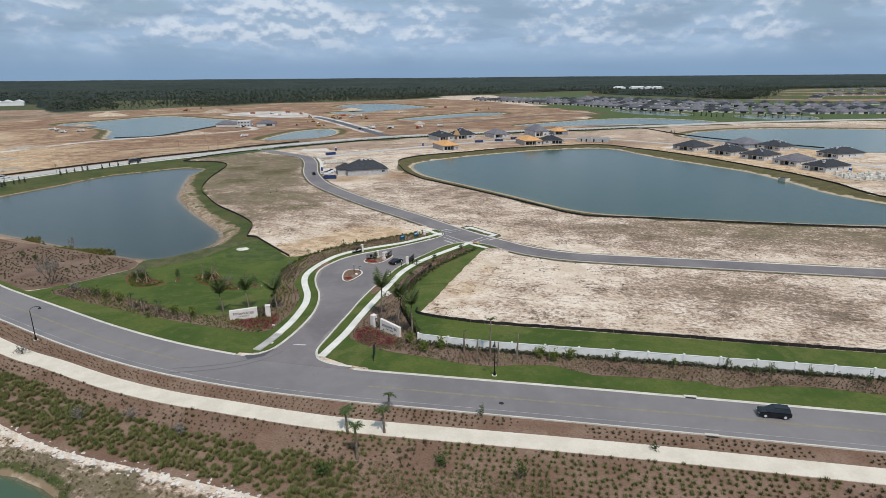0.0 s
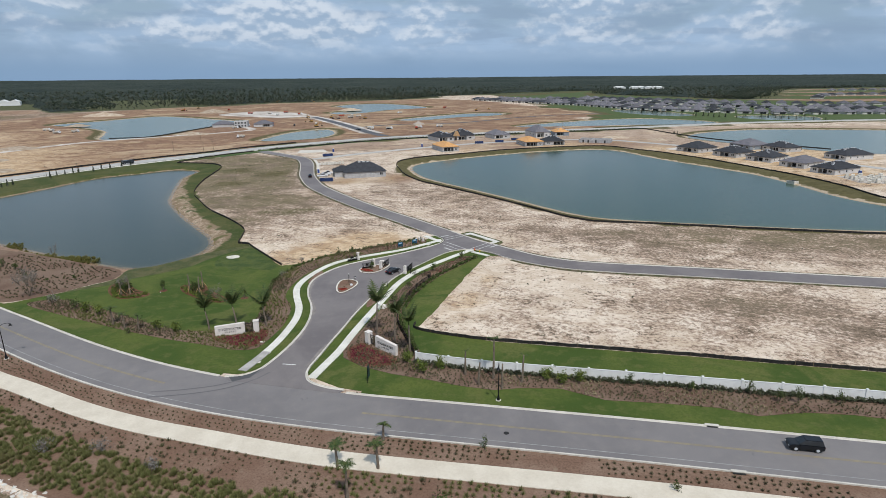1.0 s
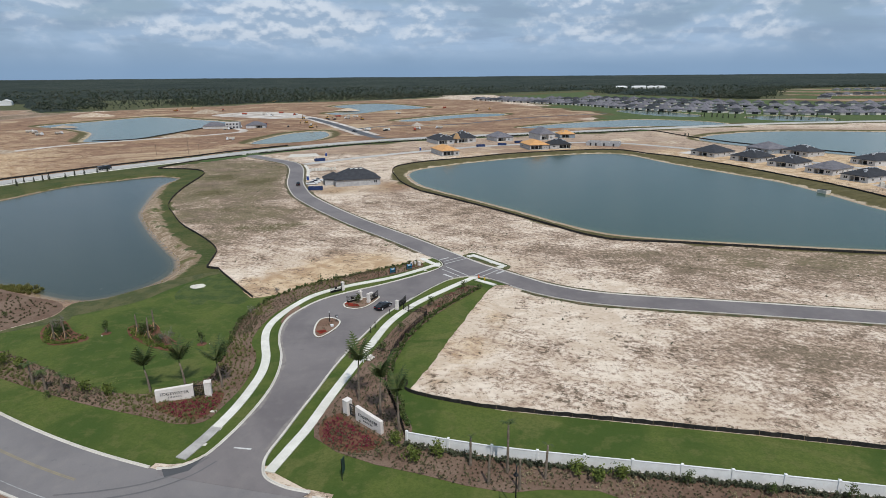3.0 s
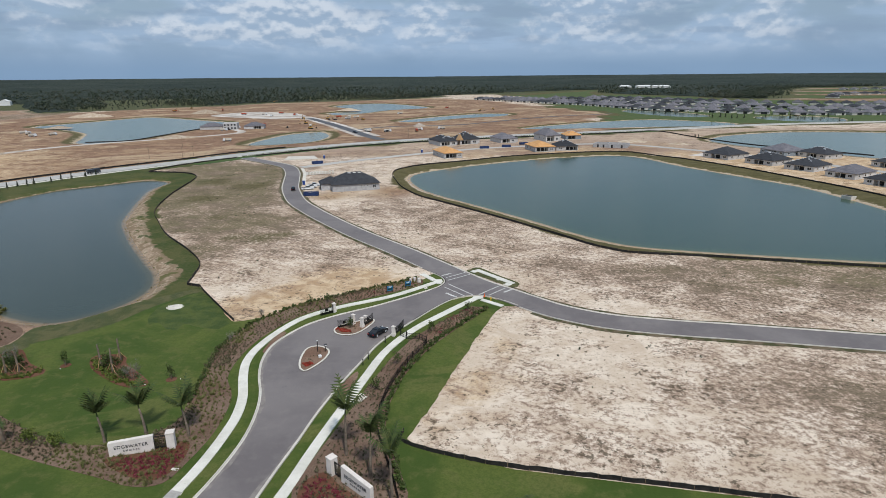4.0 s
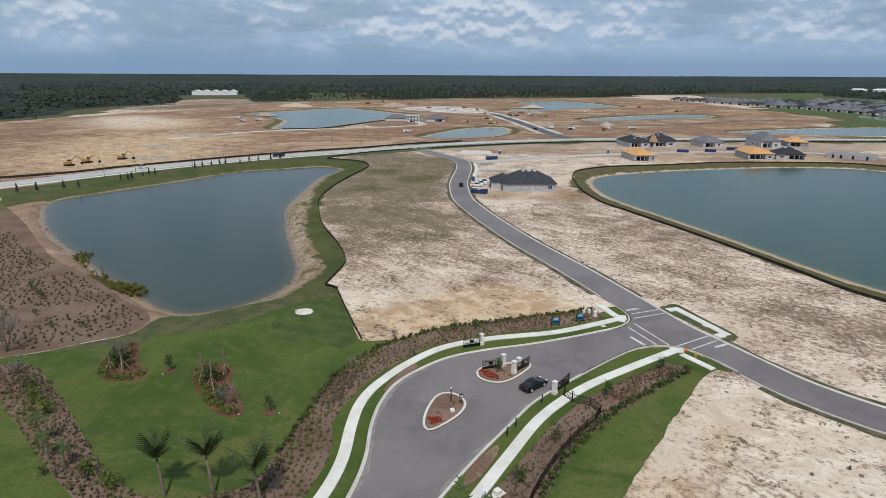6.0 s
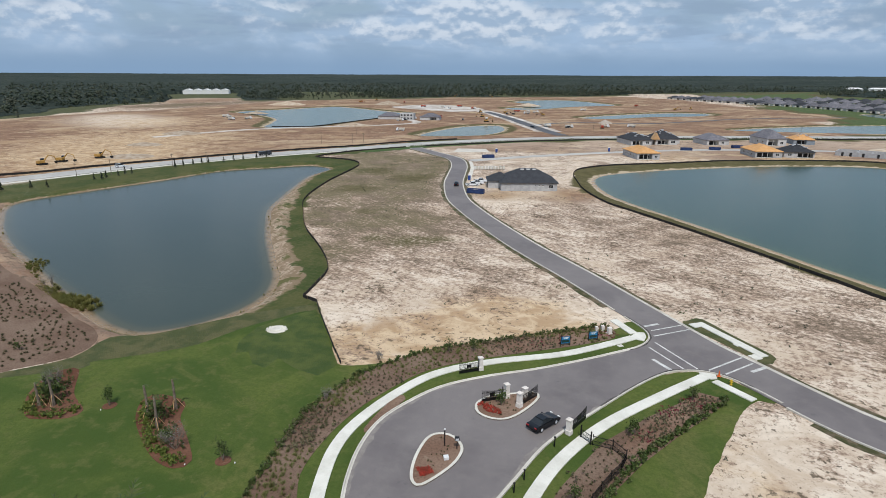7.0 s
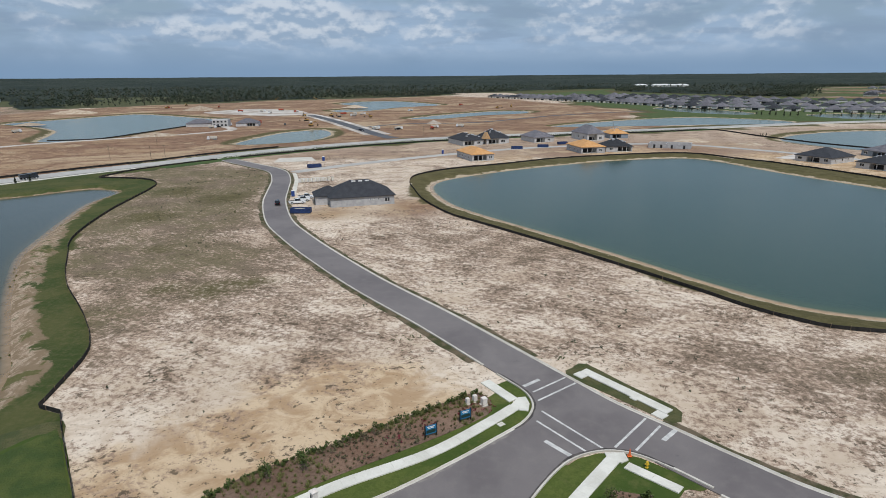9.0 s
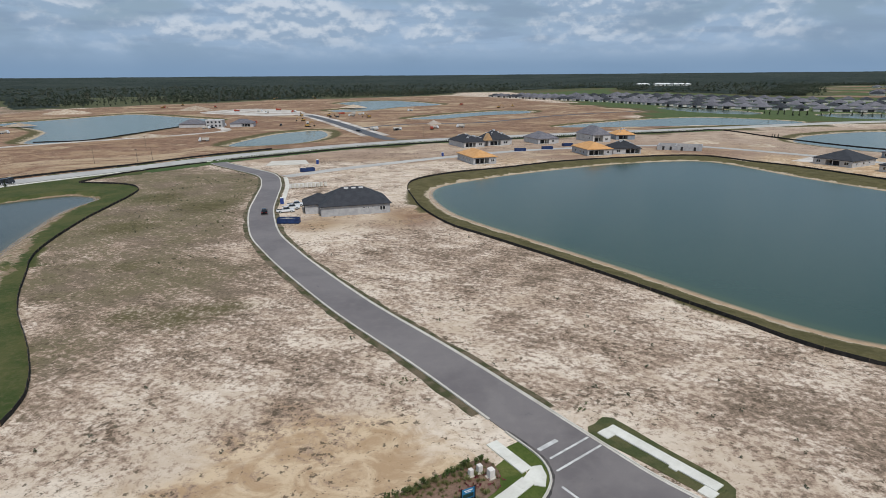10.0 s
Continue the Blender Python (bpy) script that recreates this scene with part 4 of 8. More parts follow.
DUST = surface("road_dust", (0.185, 0.163, 0.152), (0.25, 0.225, 0.205), 0.6, 0.9, fine=4.0, bump=0.05)


def road_dust(line, side, wide, seed):
    run = wide * np.clip(0.55 + 1.1 * np.array([noise.noise((x * 0.16, y * 0.16, seed)) + 0.4 * noise.noise((x * 0.7, y * 0.7, seed)) for x, y in line]), 0.08, 1.6)
    a, b = shifted(line, side * 0.2), shifted(line, side * (0.2 + run))
    n = len(line)
    me = mesh_of("road_dust", [(*q, 0.1535) for q in a] + [(*q, 0.1535) for q in b], [(k, k + 1, n + k + 1, n + k) for k in range(n - 1)], DUST)
    tagged(new("road_dust", me), "pale dust drifted along a kerb", "stain", kind="structure")


road_dust(stretch(ENTRY_L, (-31.4, 111.6), (-8, 191)), -1, 0.8, 3.0)
road_dust(stretch(ENTRY_R, (-24.6, 106), (-6, 166.5)), 1, 0.7, 9.0)

# painted lines
PAINT_FADED = surface("road_paint_faded", (0.24, 0.235, 0.23), (0.36, 0.355, 0.34), 0.6, 0.7, fine=6.0, bump=0.0)
for off in (0.12, -0.12):
    lane("yellow_line", stretch(shifted(BLVD, off), (-235, 236), (-48, 100)), [(0.08, 0.146), (-0.08, 0.146)], PAINT_YELLOW, "faded yellow centre line", "road marking")
    lane("yellow_line", stretch(shifted(BLVD, off), (-14, 90.6), (260, 38)), [(0.08, 0.146), (-0.08, 0.146)], PAINT_YELLOW, "faded yellow centre line", "road marking")
lane("edge_line", shifted(BLVD, -3.9), [(0.07, 0.141), (-0.07, 0.141)], PAINT_FADED, "thin white edge line", "road marking")
for a, b, w in (((-0.4, 197.0), (2.1, 199.0), 0.6), ((0.7, 195.4), (6.0, 199.6), 0.3), ((1.1, 193.2), (7.2, 198.0), 0.3), ((1.2, 190.6), (7.2, 182.5), 0.3), ((0.2, 188.3), (5.1, 181.9), 0.3),
                ((0.6, 184.0), (3.3, 180.9), 0.6), ((8.7, 182.7), (14.3, 188.9), 0.3), ((11.0, 182.1), (15.6, 187.2), 0.3), ((14.9, 184.1), (17.2, 186.3), 0.6), ((-30.0, 107.3), (-27.4, 106.9), 0.3)):
    lane("crosswalk_line", spline([a, b], 1.0), [(w / 2, 0.157), (-w / 2, 0.157)], PAINT_WHITE, "white painted bar on the asphalt", "road marking")

SKID = make_asphalt("asphalt_rubbered", (0.10, 0.095, 0.096), (0.13, 0.122, 0.12), 0.1)
for off in (0.0, 1.7):
    lane("tyre_mark", shifted(spline([(-49.7, 95.8), (-43.9, 96.6), (-38.2, 98.2), (-33.8, 101.1), (-31.4, 104.2)], 1.0), off), [(0.14, 0.152), (-0.14, 0.152)], SKID, "dark curved tyre mark on the asphalt", "road marking")

# ---------------------------------------------------------------- walks in slabs
def paved(name, line, width, label, pitch=1.5, gap_=0.012, mat=None):
    """A concrete walk of single slabs with open joints."""
    base = tagged(new(name), label, "pavement", kind="structure")
    n = normals(line)
    run = np.concatenate(([0], np.cumsum(np.linalg.norm(np.diff(line, axis=0), axis=1))))
    count = max(1, int(run[-1] / pitch))
    at = np.linspace(0, run[-1], count + 1)
    px, py = np.interp(at, run, line[:, 0]), np.interp(at, run, line[:, 1])
    nx, ny = np.interp(at, run, n[:, 0]), np.interp(at, run, n[:, 1])
    for i in range(count):
        a, b = np.array((px[i], py[i])), np.array((px[i + 1], py[i + 1]))
        d = (b - a) / np.linalg.norm(b - a) * gap_ / 2
        na, nb = np.array((nx[i], ny[i])) * width / 2, np.array((nx[i + 1], ny[i + 1])) * width / 2
        q = [a + na + d, a - na + d, b - nb - d, b + nb - d]
        v = [(*c, 0.0) for c in q] + [(*c, 0.19) for c in q]
        ob = new("slab", mesh_of("slab", v, ((4, 5, 6, 7), (0, 1, 5, 4), (1, 2, 6, 5), (2, 3, 7, 6), (3, 0, 4, 7)), mat or CONCRETE_SLAB))
        ob.parent = base
    return base


CONCRETE_SLAB = surface("concrete_slab", (0.60, 0.58, 0.51), (0.70, 0.68, 0.61), 0.25, 0.85, fine=3.0, per=0.02)
WALK_W = spline([(-36.7, 104.9), (-35.2, 109.5), (-34, 114.5), (-33.2, 119), (-32.7, 124.5), (-32.6, 130), (-33.5, 135.8), (-35.6, 142.4), (-36.9, 148.2), (-36.7, 154), (-34.5, 162), (-30.8, 169.3), (-23.8, 175.4), (-13.2, 181.6), (-5.7, 188.2), (-2.3, 191.6)], 1.0)
WALK_E = spline([(-23.4, 101.8), (-21.6, 108), (-20.3, 112.6), (-18.5, 121.7), (-16.2, 131.9), (-13.8, 142.2), (-11.0, 152.8), (-6.1, 162.6), (1.1, 172.2), (8.0, 180.6)], 1.0)
CONCRETE_OLD = surface("concrete_weathered", (0.34, 0.325, 0.30), (0.44, 0.42, 0.39), 0.4, 0.9, fine=3.0, per=0.03)
paved("pavement_west_old", WALK_W[:9], 1.7, "older grey concrete walk by the junction", mat=CONCRETE_OLD)
paved("pavement_west", WALK_W[8:], 1.6, "curving concrete walk with straight joints")
paved("pavement_east", WALK_E, 1.6, "concrete walk through a lawn strip")
paved("pavement_corner", spline([(-5.8, 198.5), (-2.2, 193.3)], 1.0), 1.55, "short concrete walk at the crossing")
paved("pavement_crossing", spline([(9.1, 179.4), (13.7, 175.2)], 1.0), 1.3, "short concrete walk at the crossing")
paved("pavement_turf", spline([(9.1, 201.8), (17.9, 190.4)], 1.0), 1.55, "short concrete walk in fresh turf")
paved("pavement_turf_end", spline([(7.8, 199.9), (9.0, 200.8)], 1.0), 1.6, "short concrete ramp in fresh turf")
paved("pavement_turf_end", spline([(15.8, 189.3), (17.0, 190.2)], 1.0), 1.6, "short concrete ramp in fresh turf")

sheet("pavement_apron", np.array([(-2.75, 192.0), (-1.75, 190.9), (-0.55, 190.6), (-0.15, 192.4), (-0.45, 194.2), (-1.55, 194.0)]), 0.186, CONCRETE_SLAB, "concrete landing where two walks meet the kerb", "pavement")
sheet("pavement_apron", np.array([(7.3, 180.7), (8.7, 179.8), (9.6, 180.3), (9.5, 181.7), (7.2, 181.7)]), 0.186, CONCRETE_SLAB, "concrete landing where two walks meet the kerb", "pavement")
sheet("pavement_pad", np.array([(13.7, 194.0), (14.3, 193.2), (15.1, 193.9), (14.5, 194.7)]), 0.184, CONCRETE_SLAB, "small concrete pad beside a walk", "pavement")

# ---------------------------------------------------------------- traffic islands
ISLES = (spline([(-23.0, 163.0), (-22.4, 160.6), (-20.2, 159.6), (-18.0, 160.3), (-16.2, 163.0), (-14.9, 166.8), (-16.0, 168.2), (-18.5, 167.0), (-21.4, 165.5)], 0.6, True),
         spline([(-26.2, 145.2), (-27.1, 148.8), (-27.0, 153.0), (-25.8, 154.6), (-23.8, 154.5), (-22.0, 152.4), (-22.3, 148.9), (-24.6, 144.6)], 0.6, True))
for isle in ISLES:
    lane("island_kerb", isle, [(0.0, 0.1), (0.0, 0.3), (0.35, 0.3), (0.35, 0.1)] if np.sum(isle[:, 0] * np.roll(isle[:, 1], -1) - isle[:, 1] * np.roll(isle[:, 0], -1)) > 0 else [(0.0, 0.1), (0.0, 0.3), (-0.35, 0.3), (-0.35, 0.1)],
         CONCRETE, "pale concrete island kerb", "kerb", True)
    sheet("island_bed", isle, 0.26, MULCH, "brown mulch in a traffic island", "planting bed", 0.1)


# ---------------------------------------------------------------- silt fences
def silt_fence(line, height=0.75, pitch=3.0):
    base = tagged(new("silt_fence"), "black fabric silt fence on wooden stakes", "fence")
    jag = wob.uniform(-0.06, 0.06, len(line))
    v, f = [], []
    n = normals(line)
    for i, (x, y) in enumerate(line):
        for s, h in ((0.03, 0.0), (0.03, height + jag[i]), (-0.03, height + jag[i]), (-0.03, 0.0)):
            v.append((x + n[i, 0] * (s + jag[i]), y + n[i, 1] * (s + jag[i]), h - 0.02))
    for i in range(len(line) - 1):
        for q in range(3):
            f.append((i * 4 + q, i * 4 + q + 1, i * 4 + 5 + q, i * 4 + 4 + q))
    ob = new("fabric", mesh_of("fabric", v, f, SILT))
    ob.parent = base
    run = np.concatenate(([0], np.cumsum(np.linalg.norm(np.diff(line, axis=0), axis=1))))
    bm = box(bmesh.new(), -0.025, -0.025, 0, 0.025, 0.025, height + 0.2)
    me = bpy.data.meshes.new("stake")
    bm.to_mesh(me)
    bm.free()
    me.materials.append(STAKE)
    for s in np.arange(0.5, run[-1], pitch):
        st = new("stake", me)
        st.location = (np.interp(s, run, line[:, 0]) + 0.06, np.interp(s, run, line[:, 1]) - 0.06, 0)
        st.rotation_euler = (wob.uniform(-0.08, 0.08), wob.uniform(-0.08, 0.08), 0)
        st.parent = base


silt_fence(FENCE_W)
silt_fence(FENCE_E)
silt_fence(spline([(-5.9, 125.5), (-6.3, 123.6), (-4.2, 121.8), (2, 119.2), (9.6, 116.9), (29.7, 112.9), (46.8, 109.5), (67.6, 104.9), (140, 90.3), (200, 78)], 1.2))
silt_fence(spline([(-285, 262), (-262, 292), (-247, 325), (-216, 378), (-194, 408), (-172, 434), (-150, 466), (-120, 498)], 4.0), 1.0, 6.0)
silt_fence(spline([(-128, 450), (-96, 478), (-70, 500), (-30, 524), (10, 543), (55, 559), (110, 575), (170, 595), (200, 606), (212, 545), (226, 498), (245, 466), (275, 425)], 4.0), 0.9, 6.0)
silt_fence(spline([(-300, 545), (-270, 556), (-262, 600), (-258, 640), (-250, 705), (-246, 745)], 4.0), 0.9, 6.0)

# mulch breaks in the turf between walk and kerb
sheet("mulch_break", spline([(-35.2, 152.7), (-34.9, 157.3), (-34.0, 161.6), (-32.7, 161.2), (-33.6, 157.3), (-34.4, 152.6)], 1.0, True), 0.14, MULCH, "brown mulch patch between walk and kerb", "planting bed")
sheet("mulch_break", spline([(-17.9, 138.6), (-16.5, 142.6), (-15.5, 144.3), (-15.2, 142.2), (-16.2, 137.4), (-17.6, 135.2)], 1.0, True), 0.14, MULCH, "brown mulch patch between walk and kerb", "planting bed")

# ---------------------------------------------------------------- houses
ROOF = surface("shingle_charcoal", (0.030, 0.032, 0.037), (0.040, 0.042, 0.048), 0.6, 0.9, fine=7.0, per=0.18, local=True)
ROOF_GREY = surface("shingle_grey", (0.10, 0.098, 0.112), (0.155, 0.148, 0.16), 0.6, 0.9, fine=7.0, per=0.2, local=True)
ROOF_BARE = surface("roof_decking", (0.52, 0.27, 0.10), (0.60, 0.33, 0.14), 0.5, 0.8, fine=5.0, local=True)
WALL = surface("wall_grey_stucco", (0.46, 0.455, 0.45), (0.56, 0.55, 0.54), 0.4, 0.9, fine=6.0, per=0.08, local=True)
BLOCK = surface("wall_concrete_block", (0.36, 0.36, 0.37), (0.46, 0.46, 0.46), 0.7, 0.9, fine=4.0, per=0.06, local=True)
WRAP = surface("wall_house_wrap", (0.20, 0.24, 0.28), (0.27, 0.30, 0.33), 0.5, 0.7, fine=4.0, local=True)
LUMBER = surface("bare_lumber", (0.42, 0.25, 0.12), (0.52, 0.34, 0.18), 2.0, 0.8, local=True)
TRIM = surface("white_trim", (0.66, 0.66, 0.65), (0.74, 0.74, 0.72), 1.0, 0.6, bump=0.05)
UNDERLAY = surface("pale_ridge_strip", (0.45, 0.46, 0.48), (0.55, 0.56, 0.58), 1.0, 0.7, bump=0.05)
DARK = surface("dark_opening", (0.012, 0.013, 0.015), (0.03, 0.03, 0.032), 0.6, 0.5, bump=0.0, local=True)
GLASS = surface("window_glass", (0.015, 0.018, 0.022), (0.03, 0.035, 0.04), 0.3, 0.08, 0.0, 0.5, bump=0.0, local=True)


def hip(bm, x0, y0, x1, y1, z, slope, over=0.5):
    """A hipped roof with an overhang and a fascia."""
    x0, y0, x1, y1 = x0 - over, y0 - over, x1 + over, y1 + over
    w, d = x1 - x0, y1 - y0
    r = min(w, d) / 2
    top = z + r * slope
    lo = [bm.verts.new((x, y, z - 0.22)) for x, y in ((x0, y0), (x1, y0), (x1, y1), (x0, y1))]
    hi = [bm.verts.new((x, y, z)) for x, y in ((x0, y0), (x1, y0), (x1, y1), (x0, y1))]
    if abs(w - d) < 0.2:
        a = b = bm.verts.new(((x0 + x1) / 2, (y0 + y1) / 2, top))
    elif w > d:
        a, b = bm.verts.new((x0 + r, (y0 + y1) / 2, top)), bm.verts.new((x1 - r, (y0 + y1) / 2, top))
    else:
        a, b = bm.verts.new(((x0 + x1) / 2, y0 + r, top)), bm.verts.new(((x0 + x1) / 2, y1 - r, top))
    for i in range(4):
        bm.faces.new((lo[i], lo[(i + 1) % 4], hi[(i + 1) % 4], hi[i]))
    bm.faces.new(lo[::-1])
    if a is b:
        for i in range(4):
            bm.faces.new((hi[i], hi[(i + 1) % 4], a))
    elif w > d:
        bm.faces.new((hi[0], hi[1], b, a)), bm.faces.new((hi[1], hi[2], b)), bm.faces.new((hi[2], hi[3], a, b)), bm.faces.new((hi[3], hi[0], a))
    else:
        bm.faces.new((hi[0], hi[1], a)), bm.faces.new((hi[1], hi[2], b, a)), bm.faces.new((hi[2], hi[3], b)), bm.faces.new((hi[3], hi[0], a, b))
    lines = [(h.co.copy(), (a if (h.co - a.co).length < (h.co - b.co).length else b).co.copy()) for h in hi] + [(a.co.copy(), b.co.copy())]
    settle(bm)
    return lines


def opening(parent, name, x0, z0, x1, z1, y, face, pane=True):
    """A framed window or door; face: the wall's outward way, 's' along -y, 'w' along -x, 'e' along +x."""
    def put(bm, a0, b0, a1, b1, out0, out1):
        if face == "s":
            box(bm, a0, y - out1, b0, a1, y - out0, b1)
        elif face == "w":
            box(bm, y - out1, a0, b0, y - out0, a1, b1)
        else:
            box(bm, y + out0, a0, b0, y + out1, a1, b1)
        return bm
    f = bmesh.new()
    s = 0.1
    put(f, x0, z0, x1, z0 + s, -0.05, 0.05), put(f, x0, z1 - s, x1, z1, -0.05, 0.05), put(f, x0, z0 + s, x0 + s, z1 - s, -0.05, 0.05), put(f, x1 - s, z0 + s, x1, z1 - s, -0.05, 0.05)
    if x1 - x0 > 1.4:
        put(f, (x0 + x1) / 2 - 0.06, z0 + s, (x0 + x1) / 2 + 0.06, z1 - s, -0.05, 0.05)
    win = part(name, f, TRIM, parent)
    part("pane" if pane else "panel", put(bmesh.new(), x0 + s, z0 + s, x1 - s, z1 - s, -0.04, 0.02), GLASS if pane else TRIM, win, "dark glass" if pane else "")
    return win


def house(at, yaw, w, d, label, roof=ROOF, wall=WALL, slope=0.5, high=3.0, porch=None, wing=None, south=(), west=(), east=(), strips=False, gable=None, group="houses under construction"):
    """A one-storey house, its facade along x at y = 0, its body behind it. porch: x0, x1 of a recess; wing: x0, y0, x1, y1 of a second body."""
    h = holder("house", pose(*at, 0, 0, yaw), label, "house", group)
    b = bmesh.new()
    if porch:
        p0, p1 = porch
        box(b, 0, 0, 0, p0, d, high), box(b, p1, 0, 0, w, d, high), box(b, p0, 3.2, 0, p1, d, high), box(b, p0, 0, high - 0.35, p1, 3.2, high)
    else:
        box(b, 0, 0, 0, w, d, high)
    body = part("wall", b, wall, h)
    if porch:
        for k in range(max(2, int((p1 - p0) / 2.2)) + 1)[1:-1]:
            x = p0 + (p1 - p0) * k / max(2, int((p1 - p0) / 2.2))
            part("post", box(bmesh.new(), x - 0.15, 0.05, 0, x + 0.15, 0.35, high - 0.35), wall, h)
        part("sliding_door", box(bmesh.new(), p0 + 0.6, 3.12, 0.05, p1 - 0.6, 3.19, 2.4), DARK, h, "dark sliding glass door")
        part("porch_floor", box(bmesh.new(), p0, -0.3, 0, p1, 3.2, 0.1), CONCRETE, h)
    rb = bmesh.new()
    lines = hip(rb, 0, 0, w, d, high + 0.2, slope)
    ro = part("roof", rb, roof, h)
    if wing:
        wb = bmesh.new()
        box(wb, wing[0], wing[1], 0, wing[2], wing[3], high - 0.15)
        part("wing_wall", wb, wall, h)
        rb = bmesh.new()
        lines += hip(rb, *wing, high + 0.05, slope)
        part("wing_roof", rb, roof, h)
    if strips:
        pick = random.Random(int(at[0] * 10))
        for a, c in lines:
            if (a - c).length > 0.5:
                for _ in range(4 if a.z < c.z - 0.5 else 7):
                    q = a.lerp(c, pick.uniform(0.55, 0.95) if a.z < c.z - 0.5 else pick.uniform(0.0, 1.0))
                    part("shingle_bundle", box(bmesh.new(), -0.55, -0.25, -0.1, 0.55, 0.25, 0.28), UNDERLAY, ro, "pale bundle of roofing").matrix_basis = pose(q.x + pick.uniform(-0.6, 0.6), q.y + pick.uniform(-0.6, 0.6), q.z - 0.05, 0, 0, pick.uniform(0, 180))
    if gable:
        g = bmesh.new()
        x0, x1, z = gable
        vs = [g.verts.new(q) for q in ((x0, -1, high), (x1, -1, high), ((x0 + x1) / 2, -1, z), (x0, 3, high), (x1, 3, high), ((x0 + x1) / 2, 3, z))]
        for q in ((0, 1, 2), (5, 4, 3), (0, 2, 5, 3), (2, 1, 4, 5), (0, 3, 4, 1)):
            g.faces.new([vs[i] for i in q])
        part("gable", g, LUMBER, h, "bare lumber gable")
    for x0, z0, x1, z1 in south:
        opening(h, "window", x0, z0, x1, z1, 0.0, "s")
    for x0, z0, x1, z1 in west:
        opening(h, "window", x0, z0, x1, z1, 0.0, "w")
    for x0, z0, x1, z1 in east:
        opening(h, "window", x0, z0, x1, z1, w, "e")
    return h


def square(a, b):
    """Yaw and length of the line from a to b."""
    return math.degrees(math.atan2(b[1] - a[1], b[0] - a[0])), math.hypot(b[0] - a[0], b[1] - a[1])


near = house((-51.3, 317.2, 0), 16.7, 22.0, 15.5, "grey block house with a charcoal hipped roof", ROOF, BLOCK, 0.56, 3.1, wing=(-4.6, 5.5, 5, 14.5),
             south=((18.6, 1.0, 20.4, 2.5), (13.2, 1.9, 13.9, 2.5), (14.6, 1.9, 15.3, 2.5), (16.0, 1.9, 16.7, 2.5)), west=((2, 1.0, 3.4, 2.4),))
# near-black slab on the closed wall paints the shade inside the garage bay
part("garage_bay_shade", box(bmesh.new(), -4.66, 7.5, 0.05, -4.56, 12.5, 2.3), DARK, near, "dark slab for the shade in an open garage bay")
for k in range(3):
    part("roof_vent", box(bmesh.new(), 8.2 + k * 2.4, 6.7, 7.3, 9.6 + k * 2.4, 7.2, 7.72), TRIM, near, "white off-ridge vent")

house((0.6, 428.6, 0), 20, 12.5, 22, "half-built house with an orange bare roof deck", ROOF_BARE, BLOCK, 0.42, 3.4, porch=(1.2, 8.4), south=((9.6, 1.0, 11.4, 2.4),), west=((4, 1, 5.4, 2.4), (9, 1, 10.2, 2.4), (13, 1, 14.2, 2.4), (17.5, 1.2, 19, 2.2)))
house((-2.4, 499.5, 0), 24, 14, 23, "grey house shell with a charcoal hipped roof", ROOF, WALL, 0.5, 3.2, porch=(1.2, 8), south=((10, 1, 12.4, 2.5),), wing=(6, 4, 17, 16), strips=True)
house((13.0, 508.5, 0), 22, 15, 17, "dark-roofed house with a bare lumber gable", ROOF, WALL, 0.66, 3.6, porch=(1.5, 9), gable=(-2.5, 2.5, 8.0), strips=True, south=((10.5, 1, 13.5, 2.6),), wing=(9, 3, 18, 14))
house((45.3, 517, 0), 20, 13.5, 20, "grey shingled house with an open garage", ROOF_GREY, WALL, 0.52, 3.2, porch=(1.5, 8), south=((9.8, 1, 11.6, 2.4),), wing=(7, 2, 16, 13))
house((82.2, 525.8, 0), 17, 13, 22, "tall grey house with a steep grey roof", ROOF_GREY, WALL, 0.74, 4.6, porch=(1.2, 7.5), south=((9, 1, 11, 2.8),), west=((4, 1.5, 5.4, 3), (11, 1.5, 12.2, 3)))
house((101.5, 541.5, 0), 4, 13, 15, "shell with partly bare roof decking", ROOF_BARE, WRAP, 0.5, 3.2, porch=(2, 8), strips=True)
house((63.8, 459, 0), 12, 14.5, 21, "half-built house with an orange bare roof deck", ROOF_BARE, BLOCK, 0.40, 3.4, porch=(1.0, 9.5), south=((11, 1, 12.8, 2.4),), west=((4, 1, 5.4, 2.4), (9, 1, 10.2, 2.4), (15, 1, 16.4, 2.4)))
house((79.6, 466.0, 0), 3, 15.5, 15, "block house with a black underlay roof", ROOF, BLOCK, 0.48, 3.0, porch=(7, 14.8), south=((2, 1, 4, 2.4),), strips=True)
shell = holder("house", pose(110.4, 486, 0, 0, 0, -24), "roofless grey block house shell", "house", "houses under construction")
for q in ((0, 0, 0, 24, 0.3, 2.6), (0, 0, 0, 0.3, 14, 2.6), (24, 0, 0, 24.3, 14, 2.6), (0.3, 13.7, 0, 24, 14, 2.6), (10, 0.3, 0, 10.3, 13.7, 2.6), (17, 0.3, 0, 17.3, 9, 2.6)):
    part("wall", box(bmesh.new(), *q), BLOCK, shell)
# doorways are not cut: near-black slabs on the wall paint their shade
for x in (3, 7, 13, 20):
    part("doorway_shade", box(bmesh.new(), x, -0.03, 0.0, x + 1.2, 0.02, 2.1), DARK, shell, "dark slab for the shade in a doorway")

